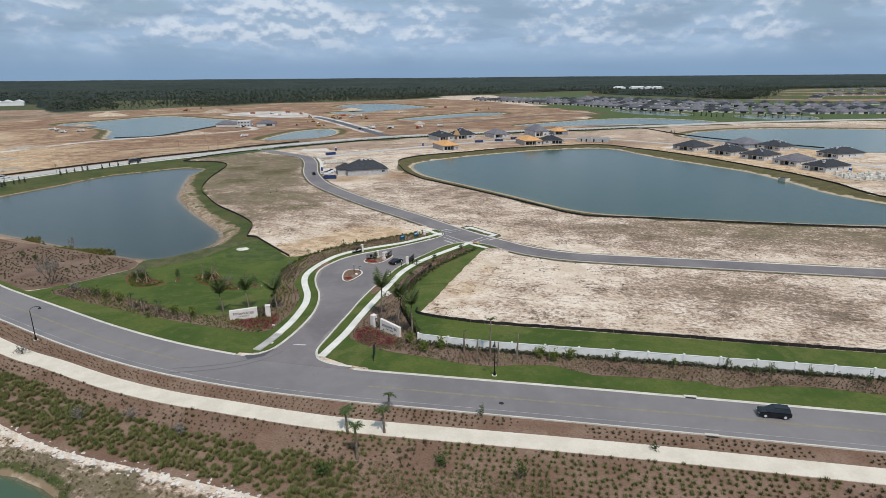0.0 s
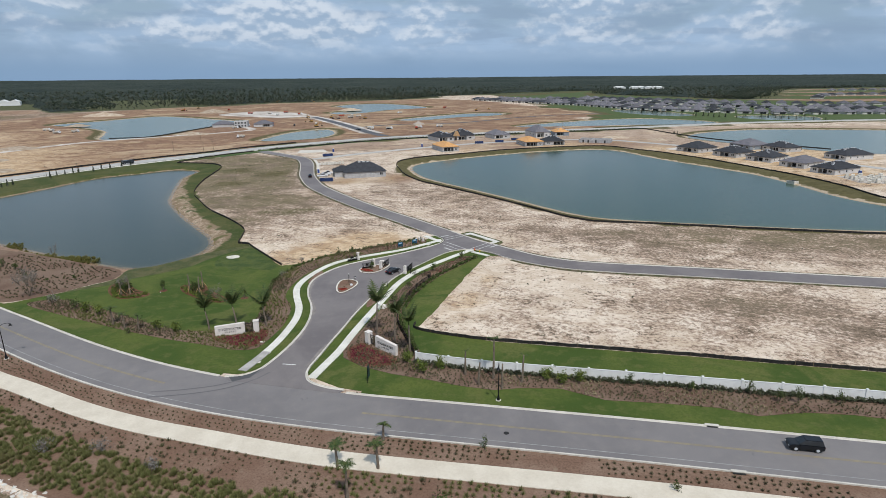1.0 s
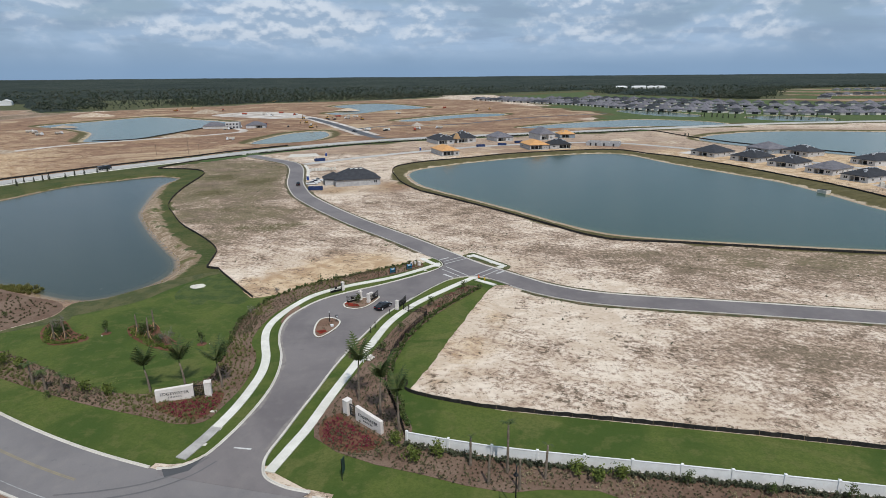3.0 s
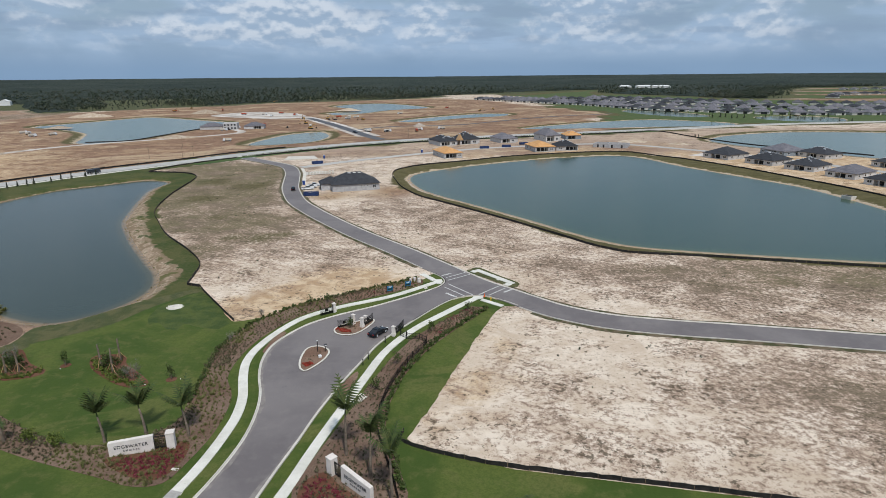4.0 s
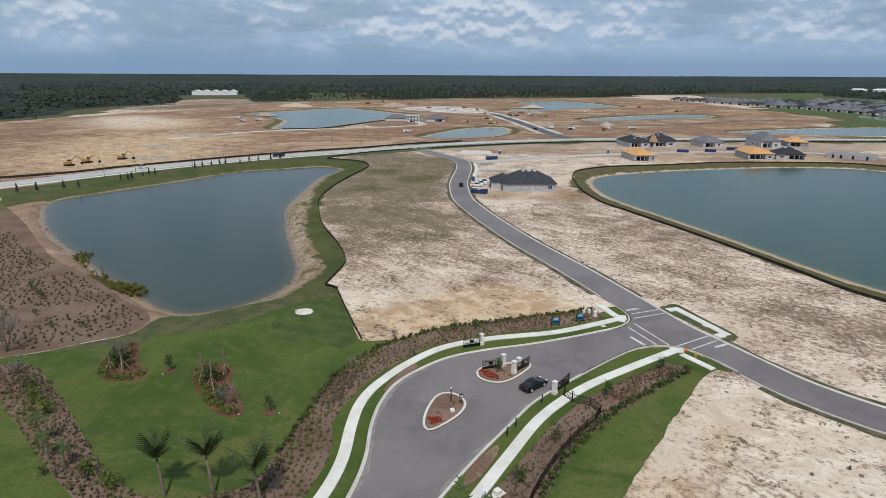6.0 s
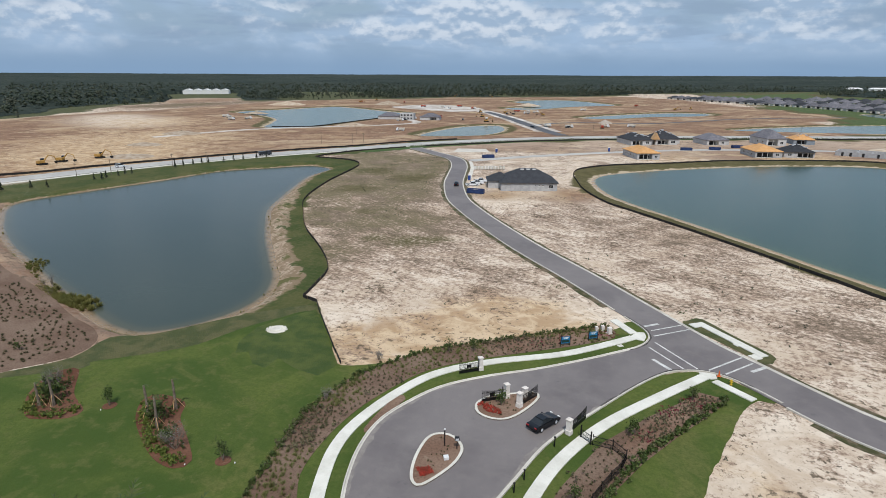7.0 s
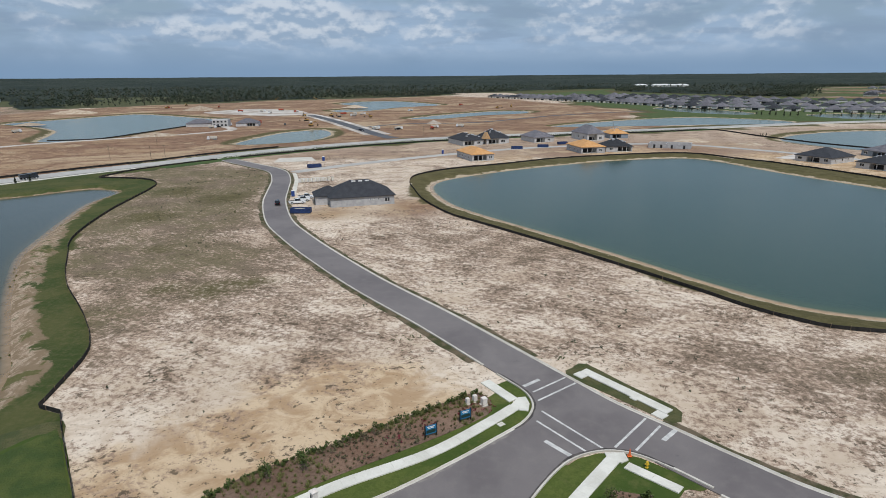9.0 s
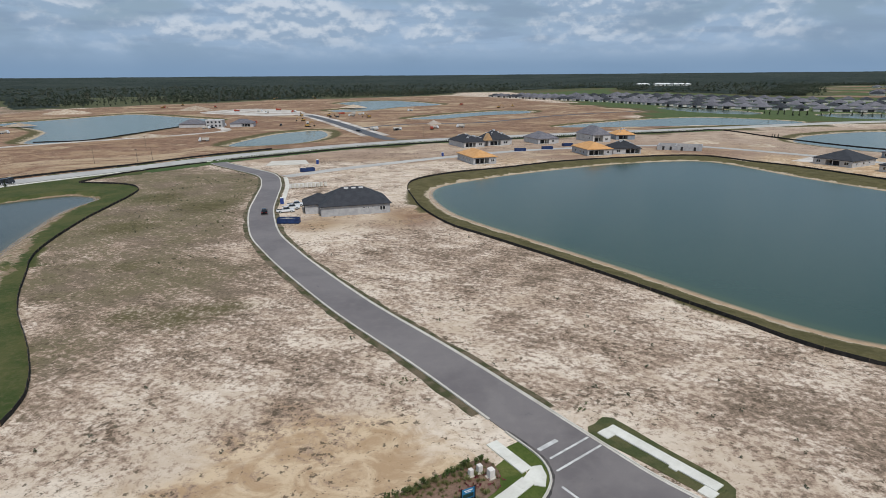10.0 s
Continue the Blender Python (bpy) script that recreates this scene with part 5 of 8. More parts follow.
LAKESIDE = [((166.5, 427), -61, 18, 20, ROOF, WALL, False), ((180.5, 401), -62, 17.5, 18, ROOF, WALL, True), ((190.2, 376.2), -58, 16, 18, ROOF, WALL, True), ((197, 350.6), -60, 14.5, 20, ROOF_GREY, WALL, False), ((201.2, 327.5), -66, 13.5, 21, ROOF, WALL, True),
            ((213, 446), -75, 20, 18, ROOF_GREY, WRAP, False), ((228, 428.5), -69, 19, 15, ROOF, WALL, True), ((243.8, 383.5), -72, 15, 23, ROOF, WALL, True)]
for a, yaw, ln, dp, r, wl, st in LAKESIDE:
    house((*a, 0), yaw, ln, dp, "lakeside house with a charcoal hipped roof" if r is ROOF else "lakeside house with a grey hipped roof", r, wl, 0.42, 2.9, porch=(ln * 0.33, ln * 0.68), south=((1.5, 1, 3.6, 2.4), (ln - 3.6, 1, ln - 1.5, 2.4)),
          west=(), east=((3, 1, 4.4, 2.3), (9, 1, 10.2, 2.3), (14, 1.2, 15, 2.2)), strips=st)

# homes across the far lakes, three kinds built once and copied
def far_home(w, d, rm, wm, slope):
    h = holder("house", pose(0, 0, -60), "distant finished home with a hipped roof", "house", "homes across the far lakes")
    part("wall", box(bmesh.new(), -w / 2, -d / 2, 0, w / 2, d / 2, 3.1), wm, h)
    rb = bmesh.new()
    hip(rb, -w / 2, -d / 2, w / 2, d / 2, 3.2, slope, 0.6)
    part("roof", rb, rm, h)
    rb = bmesh.new()
    hip(rb, -w / 2 + 1, -d / 2 - 3, -w / 2 + 7.5, d / 2 - 4, 3.1, slope, 0.5)
    part("wing_roof", rb, rm, h)
    part("wing_wall", box(bmesh.new(), -w / 2 + 1, -d / 2 - 3, 0, -w / 2 + 7.5, -d / 2 + 0.1, 3.0), wm, h)
    part("screen_porch", box(bmesh.new(), -1, -d / 2 - 0.15, 0.1, w / 2 - 2, -d / 2 - 0.02, 2.5), DARK, h, "dark screened porch")
    return h


HOME_WALL = surface("home_wall_pale", (0.50, 0.47, 0.42), (0.62, 0.60, 0.55), 0.4, 0.9, per=0.15, local=True)
kinds = [far_home(15, 20, ROOF_GREY, HOME_WALL, 0.5), far_home(17, 18, ROOF_GREY, HOME_WALL, 0.55), far_home(14, 21, ROOF, HOME_WALL, 0.5)]
rows_ = [(spline([(83, 1392), (170, 1239), (251, 1113), (285, 1025), (318, 950), (370, 890), (424, 842), (480, 818), (540, 812), (640, 806)], 3.0), 21, 0), (spline([(140, 1420), (230, 1260), (310, 1130), (350, 1050), (400, 980), (470, 915), (560, 890), (680, 880)], 3.0), 22, 180),
         (spline([(250, 1400), (336, 1283), (386, 1170), (455, 1085), (510, 1000), (570, 955), (680, 945)], 3.0), 23, 0), (spline([(340, 1420), (420, 1310), (490, 1200), (570, 1110), (680, 1060), (820, 1030)], 3.0), 24, 180), (spline([(820, 1330), (950, 1500), (1150, 1560), (1450, 1600)], 3.0), 34, 0), (spline([(1250, 1950), (1500, 2000), (1800, 2020)], 3.0), 40, 0)]
hr = random.Random(5)
first = list(kinds)
for line, pitch, turn in rows_:
    run = np.concatenate(([0], np.cumsum(np.linalg.norm(np.diff(line, axis=0), axis=1))))
    for s in np.arange(0, run[-1], pitch):
        x, y = np.interp(s, run, line[:, 0]), np.interp(s, run, line[:, 1])
        x2, y2 = np.interp(s + 4, run, line[:, 0]), np.interp(s + 4, run, line[:, 1])
        yaw = math.degrees(math.atan2(y2 - y, x2 - x)) + turn + hr.uniform(-4, 4)
        m = pose(x, y, 0, 0, 0, yaw)
        if first:
            first.pop().matrix_world = m
        else:
            copy_thing(hr.choice(kinds), m)

# ---------------------------------------------------------------- woods
def leaf_mat(name, a, b, c=None, scale=0.5):
    m, t, p, geo = start(name, 0.75, 0.0, 0.2)
    rnd = nd(t, "ShaderNodeNewGeometry").outputs["Random Per Island"]
    col = blend(t, rnd, (*a, 1), (*b, 1))
    col = blend(t, ramp(t, noise_fac(t, geo, scale, 3.0), 0.45, 0.65, 0.0, 0.6), col, (*(c or a), 1))
    t.links.new(col, p.inputs["Base Color"])
    return m


WOODS = leaf_mat("woods_leaves", (0.024, 0.036, 0.024), (0.058, 0.070, 0.044), (0.08, 0.078, 0.054), 0.012)


def make_canopy():
    """Crowns of many trees: lit tops and shaded gaps painted by noise at the size of a tree, broad stands of differing
    green.
    """
    m, t, p, geo = start("woods_canopy", 0.9, 0.0, 0.1)
    stand = ramp(t, noise_fac(t, geo, 0.0035, 6.0, 0.62, 0.6), 0.36, 0.64)
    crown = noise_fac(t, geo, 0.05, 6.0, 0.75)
    # greens shifted to blue-grey: the haze of distance is put into the colour
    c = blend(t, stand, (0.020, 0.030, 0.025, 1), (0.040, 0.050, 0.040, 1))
    # sunlit tops, then the shade between crowns, painted from the same noise
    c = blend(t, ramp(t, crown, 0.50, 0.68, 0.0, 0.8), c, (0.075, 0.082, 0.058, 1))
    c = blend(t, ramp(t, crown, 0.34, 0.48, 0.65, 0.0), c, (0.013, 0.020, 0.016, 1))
    t.links.new(c, p.inputs["Base Color"])
    relief(t, p, crown, 0.8, 6.0)
    return m


CANOPY = make_canopy()
BARK = surface("bark", (0.13, 0.10, 0.075), (0.21, 0.17, 0.13), 2.0, 0.9, fine=20.0)


def leaf_cloud(rng, n, rx, rz, z, size, sides=3):
    """Loose leaf sprays in an uneven crown, as separate small faces."""
    v, f = [], []
    lumps = rng.normal(0, 0.55, (max(3, n // 9), 3))
    for i in range(n):
        c = lumps[i % len(lumps)] + rng.normal(0, 0.28, 3)
        c = np.array((c[0] * rx, c[1] * rx, z + c[2] * rz))
        a, b = rng.normal(0, 1, 3), rng.normal(0, 1, 3)
        a /= np.linalg.norm(a)
        b -= a * (a @ b)
        b /= np.linalg.norm(b)
        s = size * rng.uniform(0.6, 1.3)
        k = len(v)
        if sides == 3:
            v += [c + a * s, c - a * s * 0.5 + b * s * 0.8, c - a * s * 0.5 - b * s * 0.8]
            f.append((k, k + 1, k + 2))
        else:
            v += [c + a * s, c + b * s * 0.6, c - a * s, c - b * s * 0.6]
            f.append((k, k + 1, k + 2, k + 3))
    return np.array(v), f


def scatter(name, spots, kinds_, material, label, category, rng, lo=0.8, hi=1.25, z=0.0):
    """Many like plants in one mesh of kind stuff; kinds_: a list of (verts, faces)."""
    vs, fs, k = [], [], 0
    if len(spots) == 0:
        print("empty", name, label)
        return None
    for x, y in spots:
        v, f = kinds_[rng.integers(len(kinds_))]
        a, s = rng.uniform(0, math.tau), rng.uniform(lo, hi)
        ca, sa = math.cos(a) * s, math.sin(a) * s
        w = np.column_stack((v[:, 0] * ca - v[:, 1] * sa + x, v[:, 0] * sa + v[:, 1] * ca + y, v[:, 2] * s + z))
        vs.append(w)
        fs += [tuple(i + k for i in q) for q in f]
        k += len(v)
    me = mesh_of(name, np.vstack(vs), fs, material)
    return tagged(new(name, me), label, category, kind="stuff")


rng = np.random.default_rng(11)


ICO = bmesh.new()
bmesh.ops.create_icosphere(ICO, subdivisions=1, radius=1.0)
ICO_V, ICO_F = np.array([tuple(q.co) for q in ICO.verts]), [tuple(q.index for q in g.verts) for g in ICO.faces]
ICO.free()


def wild_tree(h, r, n):
    """A far tree: a thin trunk under a loose heap of leafy clumps of differing size."""
    v, f = [], []
    for i in range(n):
        a, q = rng.uniform(0, math.tau), r * rng.uniform(0.0, 0.75)
        z = h * rng.uniform(0.42, 0.9) if i else h * 0.9
        size = r * rng.uniform(0.3, 0.58) * (1.15 - 0.4 * z / h)
        f += [tuple(k + 12 * i for k in g) for g in ICO_F]
        v.append(ICO_V * rng.uniform(0.65, 1.25, (12, 1)) * size * np.array((1.0, 1.0, 0.85)) + np.array((q * math.cos(a), q * math.sin(a), z)))
    k = 12 * n
    v.append(np.array([(0.2 * math.cos(a), 0.2 * math.sin(a), z) for z in (0, h * 0.7) for a in (0, 2.1, 4.2)]))
    return np.vstack(v), f + [(k, k + 1, k + 4, k + 3), (k + 1, k + 2, k + 5, k + 4), (k + 2, k, k + 3, k + 5)]


wild = [wild_tree(9, 3.2, 5), wild_tree(7, 3.6, 5), wild_tree(11, 2.8, 5), wild_tree(4, 2.8, 4), wild_tree(6, 3.2, 4), wild_tree(8, 2.4, 4)]
FO = spline(FOREST[1:28], 9.0)
spots = []
for d in np.arange(0, 260, 9.0):
    line = FO[:: max(1, int(1 + d / 90))]
    n = normals(line)
    q = line + n * d * (1 if inside(FOREST, line[len(line) // 2:len(line) // 2 + 1] + n[len(line) // 2] * 30)[0] else -1) + rng.normal(0, 4, line.shape)
    spots.append(q)
spots = np.vstack(spots)
spots = spots[inside(FOREST, spots)]
clear = np.array([noise.noise((x * 0.006, y * 0.006, 3.1)) for x, y in spots])
spots = spots[(clear > -0.34)]
spots = spots[~inside(np.array([(-575, 1060), (-762, 1458), (-680, 1504), (-493, 1150)]), spots) | (rng.random(len(spots)) < 0.3)]
spots = spots[~((spots[:, 0] > -1010) & (spots[:, 0] < -840) & (spots[:, 1] > 1000) & (spots[:, 1] < 1360))]
deep_in = gap(FO[::3], spots)
spots, deep_in = (q[gap(np.array([(-640.0, 890.0), (-950.0, 1290.0)]), spots) > 62] for q in (spots, deep_in))
thin = np.array([noise.noise((x * 0.012, y * 0.012, 9.4)) for x, y in spots])
spots = spots[(rng.random(len(spots)) < np.clip(0.3 + deep_in / 90, 0, 1)) & (thin > -0.45 + 0.5 * np.exp(-deep_in / 45))]
scatter("woodland_edge", spots, wild, WOODS, "dense dark green pine and palmetto woodland", "woodland", rng, 0.7, 1.25)


def canopy():
    """The closed crowns of the far woods, rising slowly to the horizon."""
    rs = 600 * (4850 / 600) ** (np.arange(190) / 189)
    an = np.radians(np.linspace(30, 150, 800))
    rr, aa = np.meshgrid(rs, an, indexing="ij")
    x, y = rr * np.cos(aa), rr * np.sin(aa) + 60
    x, y = x + rng.normal(0, 2.5, x.shape), y + rng.normal(0, 3.5, y.shape)
    p = np.column_stack((x.ravel(), y.ravel()))
    ok = inside(FOREST, p)
    off = gap(FO[::3], p)
    ok &= off > 38
    open_ = np.array([noise.noise((a * 0.0035, b * 0.0022, 7.7)) for a, b in p])
    fade = np.clip((off - 40) / 70, 0, 1) * np.where(rr.ravel() > 1700, 1, np.clip((open_ + 0.4) / 0.3, 0.02, 1))
    glade = gap(np.array([(-640.0, 890.0), (-950.0, 1290.0)]), p) < 66
    shut = glade | (p[:, 0] > -1010) & (p[:, 0] < -840) & (p[:, 1] > 1000) & (p[:, 1] < 1360) | (open_ < -0.42) & (rr.ravel() < 1700) | (p[:, 0] > 640) & (p[:, 0] < 850) & (p[:, 1] > 2080) & (p[:, 1] < 2345)
    z = -0.6 * shut + fade * ~shut * 6.5 + fade * ~shut * rng.random(len(p)) ** 1.6 * np.clip(1500 / rr.ravel(), 0.3, 1.0) * 4.5 + fade * open_ * 1.5 + np.clip((rr.ravel() - 2500) / 2350, 0, 1) * 43 * np.clip((off - 40) / 300, 0, 1)
    n, m = rr.shape
    okg = ok.reshape(n, m)
    full = okg[:-1, :-1] & okg[1:, :-1] & okg[1:, 1:] & okg[:-1, 1:]
    i, j = np.nonzero(full)
    f = np.column_stack((i * m + j, (i + 1) * m + j, (i + 1) * m + j + 1, i * m + j + 1))
    used = np.unique(f)
    back = np.full(n * m, -1)
    back[used] = np.arange(len(used))
    me = bpy.data.meshes.new("far_woods")
    me.from_pydata(np.column_stack((p, z))[used].tolist(), [], back[f].tolist())
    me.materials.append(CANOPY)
    tagged(new("far_woods", me), "distant dark green forest canopy to the horizon", "woodland", kind="stuff")


canopy()
far_r = 900 * (2700 / 900) ** rng.random(6500)
far_a = np.radians(rng.uniform(38, 142, 6500))
tops = np.column_stack((far_r * np.cos(far_a), far_r * np.sin(far_a) + 60))
tops = tops[inside(FOREST, tops) & (gap(FO[::3], tops) > 60)]
tops = tops[gap(np.array([(-640.0, 890.0), (-950.0, 1290.0)]), tops) > 70]
tops = tops[~((tops[:, 0] > -1010) & (tops[:, 0] < -840) & (tops[:, 1] > 1000) & (tops[:, 1] < 1360)) & ~((tops[:, 0] > 640) & (tops[:, 0] < 850) & (tops[:, 1] > 2080) & (tops[:, 1] < 2345))]
scatter("tall_trees", tops, wild, WOODS, "taller trees standing over the far canopy", "woodland", rng, 1.0, 1.6, 3.0)

barn = holder("greenhouse", pose(-950, 1290, 0, 0, 0, 30), "long white greenhouse at the wood's edge", "greenhouse")
part("wall", box(bmesh.new(), -50, -18, 0, 50, 18, 8), TRIM, barn)
for k in range(5):
    g = bmesh.new()
    x = -50 + k * 20
    vs = [g.verts.new(q) for q in ((x, -18.5, 8), (x + 20, -18.5, 8), (x + 10, -18.5, 12), (x, 18.5, 8), (x + 20, 18.5, 8), (x + 10, 18.5, 12))]
    for q in ((0, 1, 2), (5, 4, 3), (0, 2, 5, 3), (2, 1, 4, 5), (0, 3, 4, 1)):
        g.faces.new([vs[i] for i in q])
    part("roof_bay", g, TRIM, barn)

for x, y, w in ((679, 2330, 46), (750, 2330, 60), (787, 2310, 30), (815, 2300, 44)):
    t = holder("long_building", pose(x, y, 0, 0, 0, -8), "distant long white building in the woods", "building", "white buildings in the woods")
    part("wall", box(bmesh.new(), -w / 2, -10, 0, w / 2, 10, 9), TRIM, t)
    rb = bmesh.new()
    hip(rb, -w / 2, -10, w / 2, 10, 9, 0.35, 0.8)
    part("roof", rb, TRIM, t)

# ---------------------------------------------------------------- plants
PALM_LEAF = leaf_mat("palm_leaf", (0.035, 0.058, 0.02), (0.07, 0.10, 0.03), (0.10, 0.10, 0.035), 1.5)
SHRUB = leaf_mat("shrub_leaf", (0.035, 0.06, 0.016), (0.085, 0.115, 0.03), (0.07, 0.075, 0.03), 0.6)
SHRUB_DULL = leaf_mat("shrub_leaf_dull", (0.045, 0.055, 0.03), (0.095, 0.105, 0.06), (0.075, 0.075, 0.05), 0.6)
SHRUB_BRIGHT = leaf_mat("shrub_leaf_bright", (0.07, 0.10, 0.02), (0.15, 0.175, 0.035), (0.09, 0.12, 0.03), 0.9)
TUFT_GREEN = leaf_mat("tuft_green", (0.105, 0.115, 0.038), (0.20, 0.205, 0.078), (0.19, 0.16, 0.075), 0.15)
TUFT_DULL = leaf_mat("tuft_dull", (0.08, 0.07, 0.042), (0.15, 0.13, 0.07), (0.09, 0.095, 0.04), 0.2)
TUFT_DRY = leaf_mat("tuft_dry", (0.19, 0.155, 0.09), (0.34, 0.28, 0.17), (0.17, 0.15, 0.075), 0.2)
WEED = leaf_mat("dead_weed", (0.08, 0.065, 0.045), (0.17, 0.135, 0.09), (0.10, 0.09, 0.05), 0.1)
REED = leaf_mat("reed", (0.12, 0.12, 0.03), (0.20, 0.18, 0.06), (0.09, 0.11, 0.03), 0.3)
RED_LEAF = leaf_mat("red_flower", (0.13, 0.025, 0.025), (0.25, 0.035, 0.075), (0.10, 0.04, 0.03), 0.8)
RED_BRIGHT = leaf_mat("red_flower_bright", (0.30, 0.035, 0.025), (0.45, 0.07, 0.045), (0.16, 0.05, 0.03), 0.8)
GREY_TWIG = leaf_mat("grey_twigs", (0.14, 0.125, 0.11), (0.24, 0.22, 0.20), (0.10, 0.10, 0.07), 0.8)


def tuft(n, r, h):
    """A soft round tuft of fine blades."""
    v, f = [], []
    for i in range(n):
        a, out = rng.uniform(0, math.tau), rng.uniform(0.1, 1.0)
        q = r * 0.35 * out
        x, y = q * math.cos(a), q * math.sin(a)
        tip = (x + math.cos(a) * r * 0.75 * out, y + math.sin(a) * r * 0.75 * out, h * math.sqrt(max(0.08, 1.1 - out * out)) * rng.uniform(0.75, 1.05))
        w = r * 0.085
        b = a + rng.uniform(-1.2, 1.2)
        v += [(x - math.sin(b) * w, y + math.cos(b) * w, 0), (x + math.sin(b) * w, y - math.cos(b) * w, 0), tip]
        f.append((3 * i, 3 * i + 1, 3 * i + 2))
    return np.array(v), f


def bush_kind(n, r, h):
    v, f = leaf_cloud(rng, n, r * 0.62, h * 0.34, h * 0.5, r * 0.26, 4)
    v[:, 2] = np.maximum(v[:, 2], 0.02)
    return v, f


SMALL = [tuft(26, 0.25, 0.3) for _ in range(4)]
MEDIUM = [tuft(46, 0.4, 0.45) for _ in range(4)]
LARGE = [tuft(70, 0.62, 0.68) for _ in range(5)]
HEDGE = [bush_kind(46, 0.75, 1.0) for _ in range(4)]
LOW = [bush_kind(26, 0.45, 0.5) for _ in range(4)]


def rows_in(poly, line, d0, d1, pitch, jitter=0.16):
    """Plants set out in rows along a line, kept inside an outline."""
    out = []
    step = 1 if d1 > d0 else -1
    k = 0
    for d in np.arange(d0, d1, pitch * step):
        ln = shifted(line, d)
        run = np.concatenate(([0], np.cumsum(np.linalg.norm(np.diff(ln, axis=0), axis=1))))
        s = np.arange(0.5 * (k % 2) * pitch, run[-1], pitch)
        out.append(np.column_stack((np.interp(s, run, ln[:, 0]), np.interp(s, run, ln[:, 1]))))
        k += 1
    p = np.vstack(out)
    p = p + rng.normal(0, jitter, p.shape)
    return p[inside(poly, p)] if poly is not None else p


def patchy(p, scale, seed, cut):
    return np.array([noise.noise((x * scale, y * scale, seed)) for x, y in p]) > cut


view = np.array([(-140, 40), (140, 20), (140, 130), (-140, 190)])
strip_p = rows_in(view, PATH, 2.7, 6.0, 0.95)
strip_p = strip_p[gap(BLVD, strip_p) > 6.0]
cut = strip_p[:, 0] < -18
scatter("tufts_by_road", strip_p[cut & patchy(strip_p, 0.08, 2.0, -0.5)], SMALL, TUFT_DULL, "rows of small dark tufts in mulch", "ground plants", rng, 0.9, 1.4, 0.06)
scatter("tufts_by_road", strip_p[~cut & patchy(strip_p, 0.1, 4.0, -0.25)], MEDIUM, TUFT_DULL, "rows of small olive tufts in mulch", "ground plants", rng, 0.6, 1.1, 0.06)
bed = rows_in(view, PATH, -2.4, -30, 1.05, 0.2)
low_edge = spline([(120, 10), (58, 34), (20, 46), (-10, 54), (-20.7, 62.3), (-37.4, 68.2), (-56.5, 74.4), (-75, 84), (-110, 101)], 3.0)
south = np.vstack((low_edge, [(-140, 190), (140, 120)]))
bed = bed[inside(south, bed)]
deep_ = gap(PATH, bed)
bare = ((bed[:, 0] + 25.7) ** 2 / 7 + (bed[:, 1] - 75) ** 2 / 10) < 1
left_low = (bed[:, 0] < -12) & (deep_ > 6.6 + 0.045 * (bed[:, 0] + 60)) & ~bare
left_top = (bed[:, 0] < -20) & ~left_low & ~bare
mid_ = (bed[:, 0] >= -24) & ~left_top & ~left_low & ~bare
scatter("tufts_in_bed", bed[left_top & patchy(bed, 0.1, 5.0, -0.5)], SMALL + MEDIUM[:1], TUFT_DULL, "rows of small rusty tufts in mulch", "ground plants", rng, 0.9, 1.4, 0.06)
thick = bed[left_low & patchy(bed, 0.12, 9.0, -0.6)]
thick = np.vstack((thick, thick + np.array((0.45, 0.4)) + rng.normal(0, 0.2, thick.shape)))
thick = thick[rng.random(len(thick)) < 0.8]
scatter("tufts_in_bed", thick[inside(south, thick)], LARGE, TUFT_GREEN, "dense green clumps on the bank", "ground plants", rng, 0.75, 1.35, 0.06)
g = patchy(bed, 0.07, 6.0, 0.0)
scatter("tufts_in_bed", bed[mid_ & g], MEDIUM, TUFT_GREEN, "rows of grey-green clumps in mulch", "ground plants", rng, 0.95, 1.6, 0.06)
scatter("tufts_in_bed", bed[mid_ & ~g & patchy(bed, 0.2, 8.0, -0.4)], SMALL + MEDIUM[:2], TUFT_DULL, "rows of small rusty tufts in mulch", "ground plants", rng, 1.0, 1.7, 0.06)
# dry grass creeping into the bed's lower edge
creep = np.column_stack((rng.uniform(-20, 14, 5200), rng.uniform(58, 72, 5200)))
creep = creep[inside(south, creep) & (creep[:, 1] < 69.5 - 0.12 * (creep[:, 0] + 20) + 1.5 * np.sin(creep[:, 0] * 0.5)) & patchy(creep, 0.16, 3.3, -0.3)]
scatter("dry_grass", creep, SMALL, TUFT_DRY, "thin dry grass over mulch", "grass", rng, 0.5, 1.1, 0.06)
# dry bank below the bed
bank_p = np.column_stack((rng.uniform(-75, 10, 9000), rng.uniform(38, 84, 9000)))
bank_p = bank_p[~inside(south, bank_p) & (gap(low_edge, bank_p) > 2.2) & ~inside(ring("pond_south", 0.5), bank_p)]
scatter("dry_grass", bank_p, SMALL + MEDIUM[:2], TUFT_DRY, "dry yellow grass on a sandy bank", "grass", rng, 0.5, 1.2)


def pebble(s):
    b = bmesh.new()
    bmesh.ops.create_icosphere(b, subdivisions=1, radius=s)
    v = np.array([tuple(x.co) for x in b.verts]) * rng.uniform(0.7, 1.2, (len(b.verts), 1)) * np.array((1.3, 1.0, 0.55))
    f = [tuple(x.index for x in q.verts) for q in b.faces]
    b.free()
    return v, f


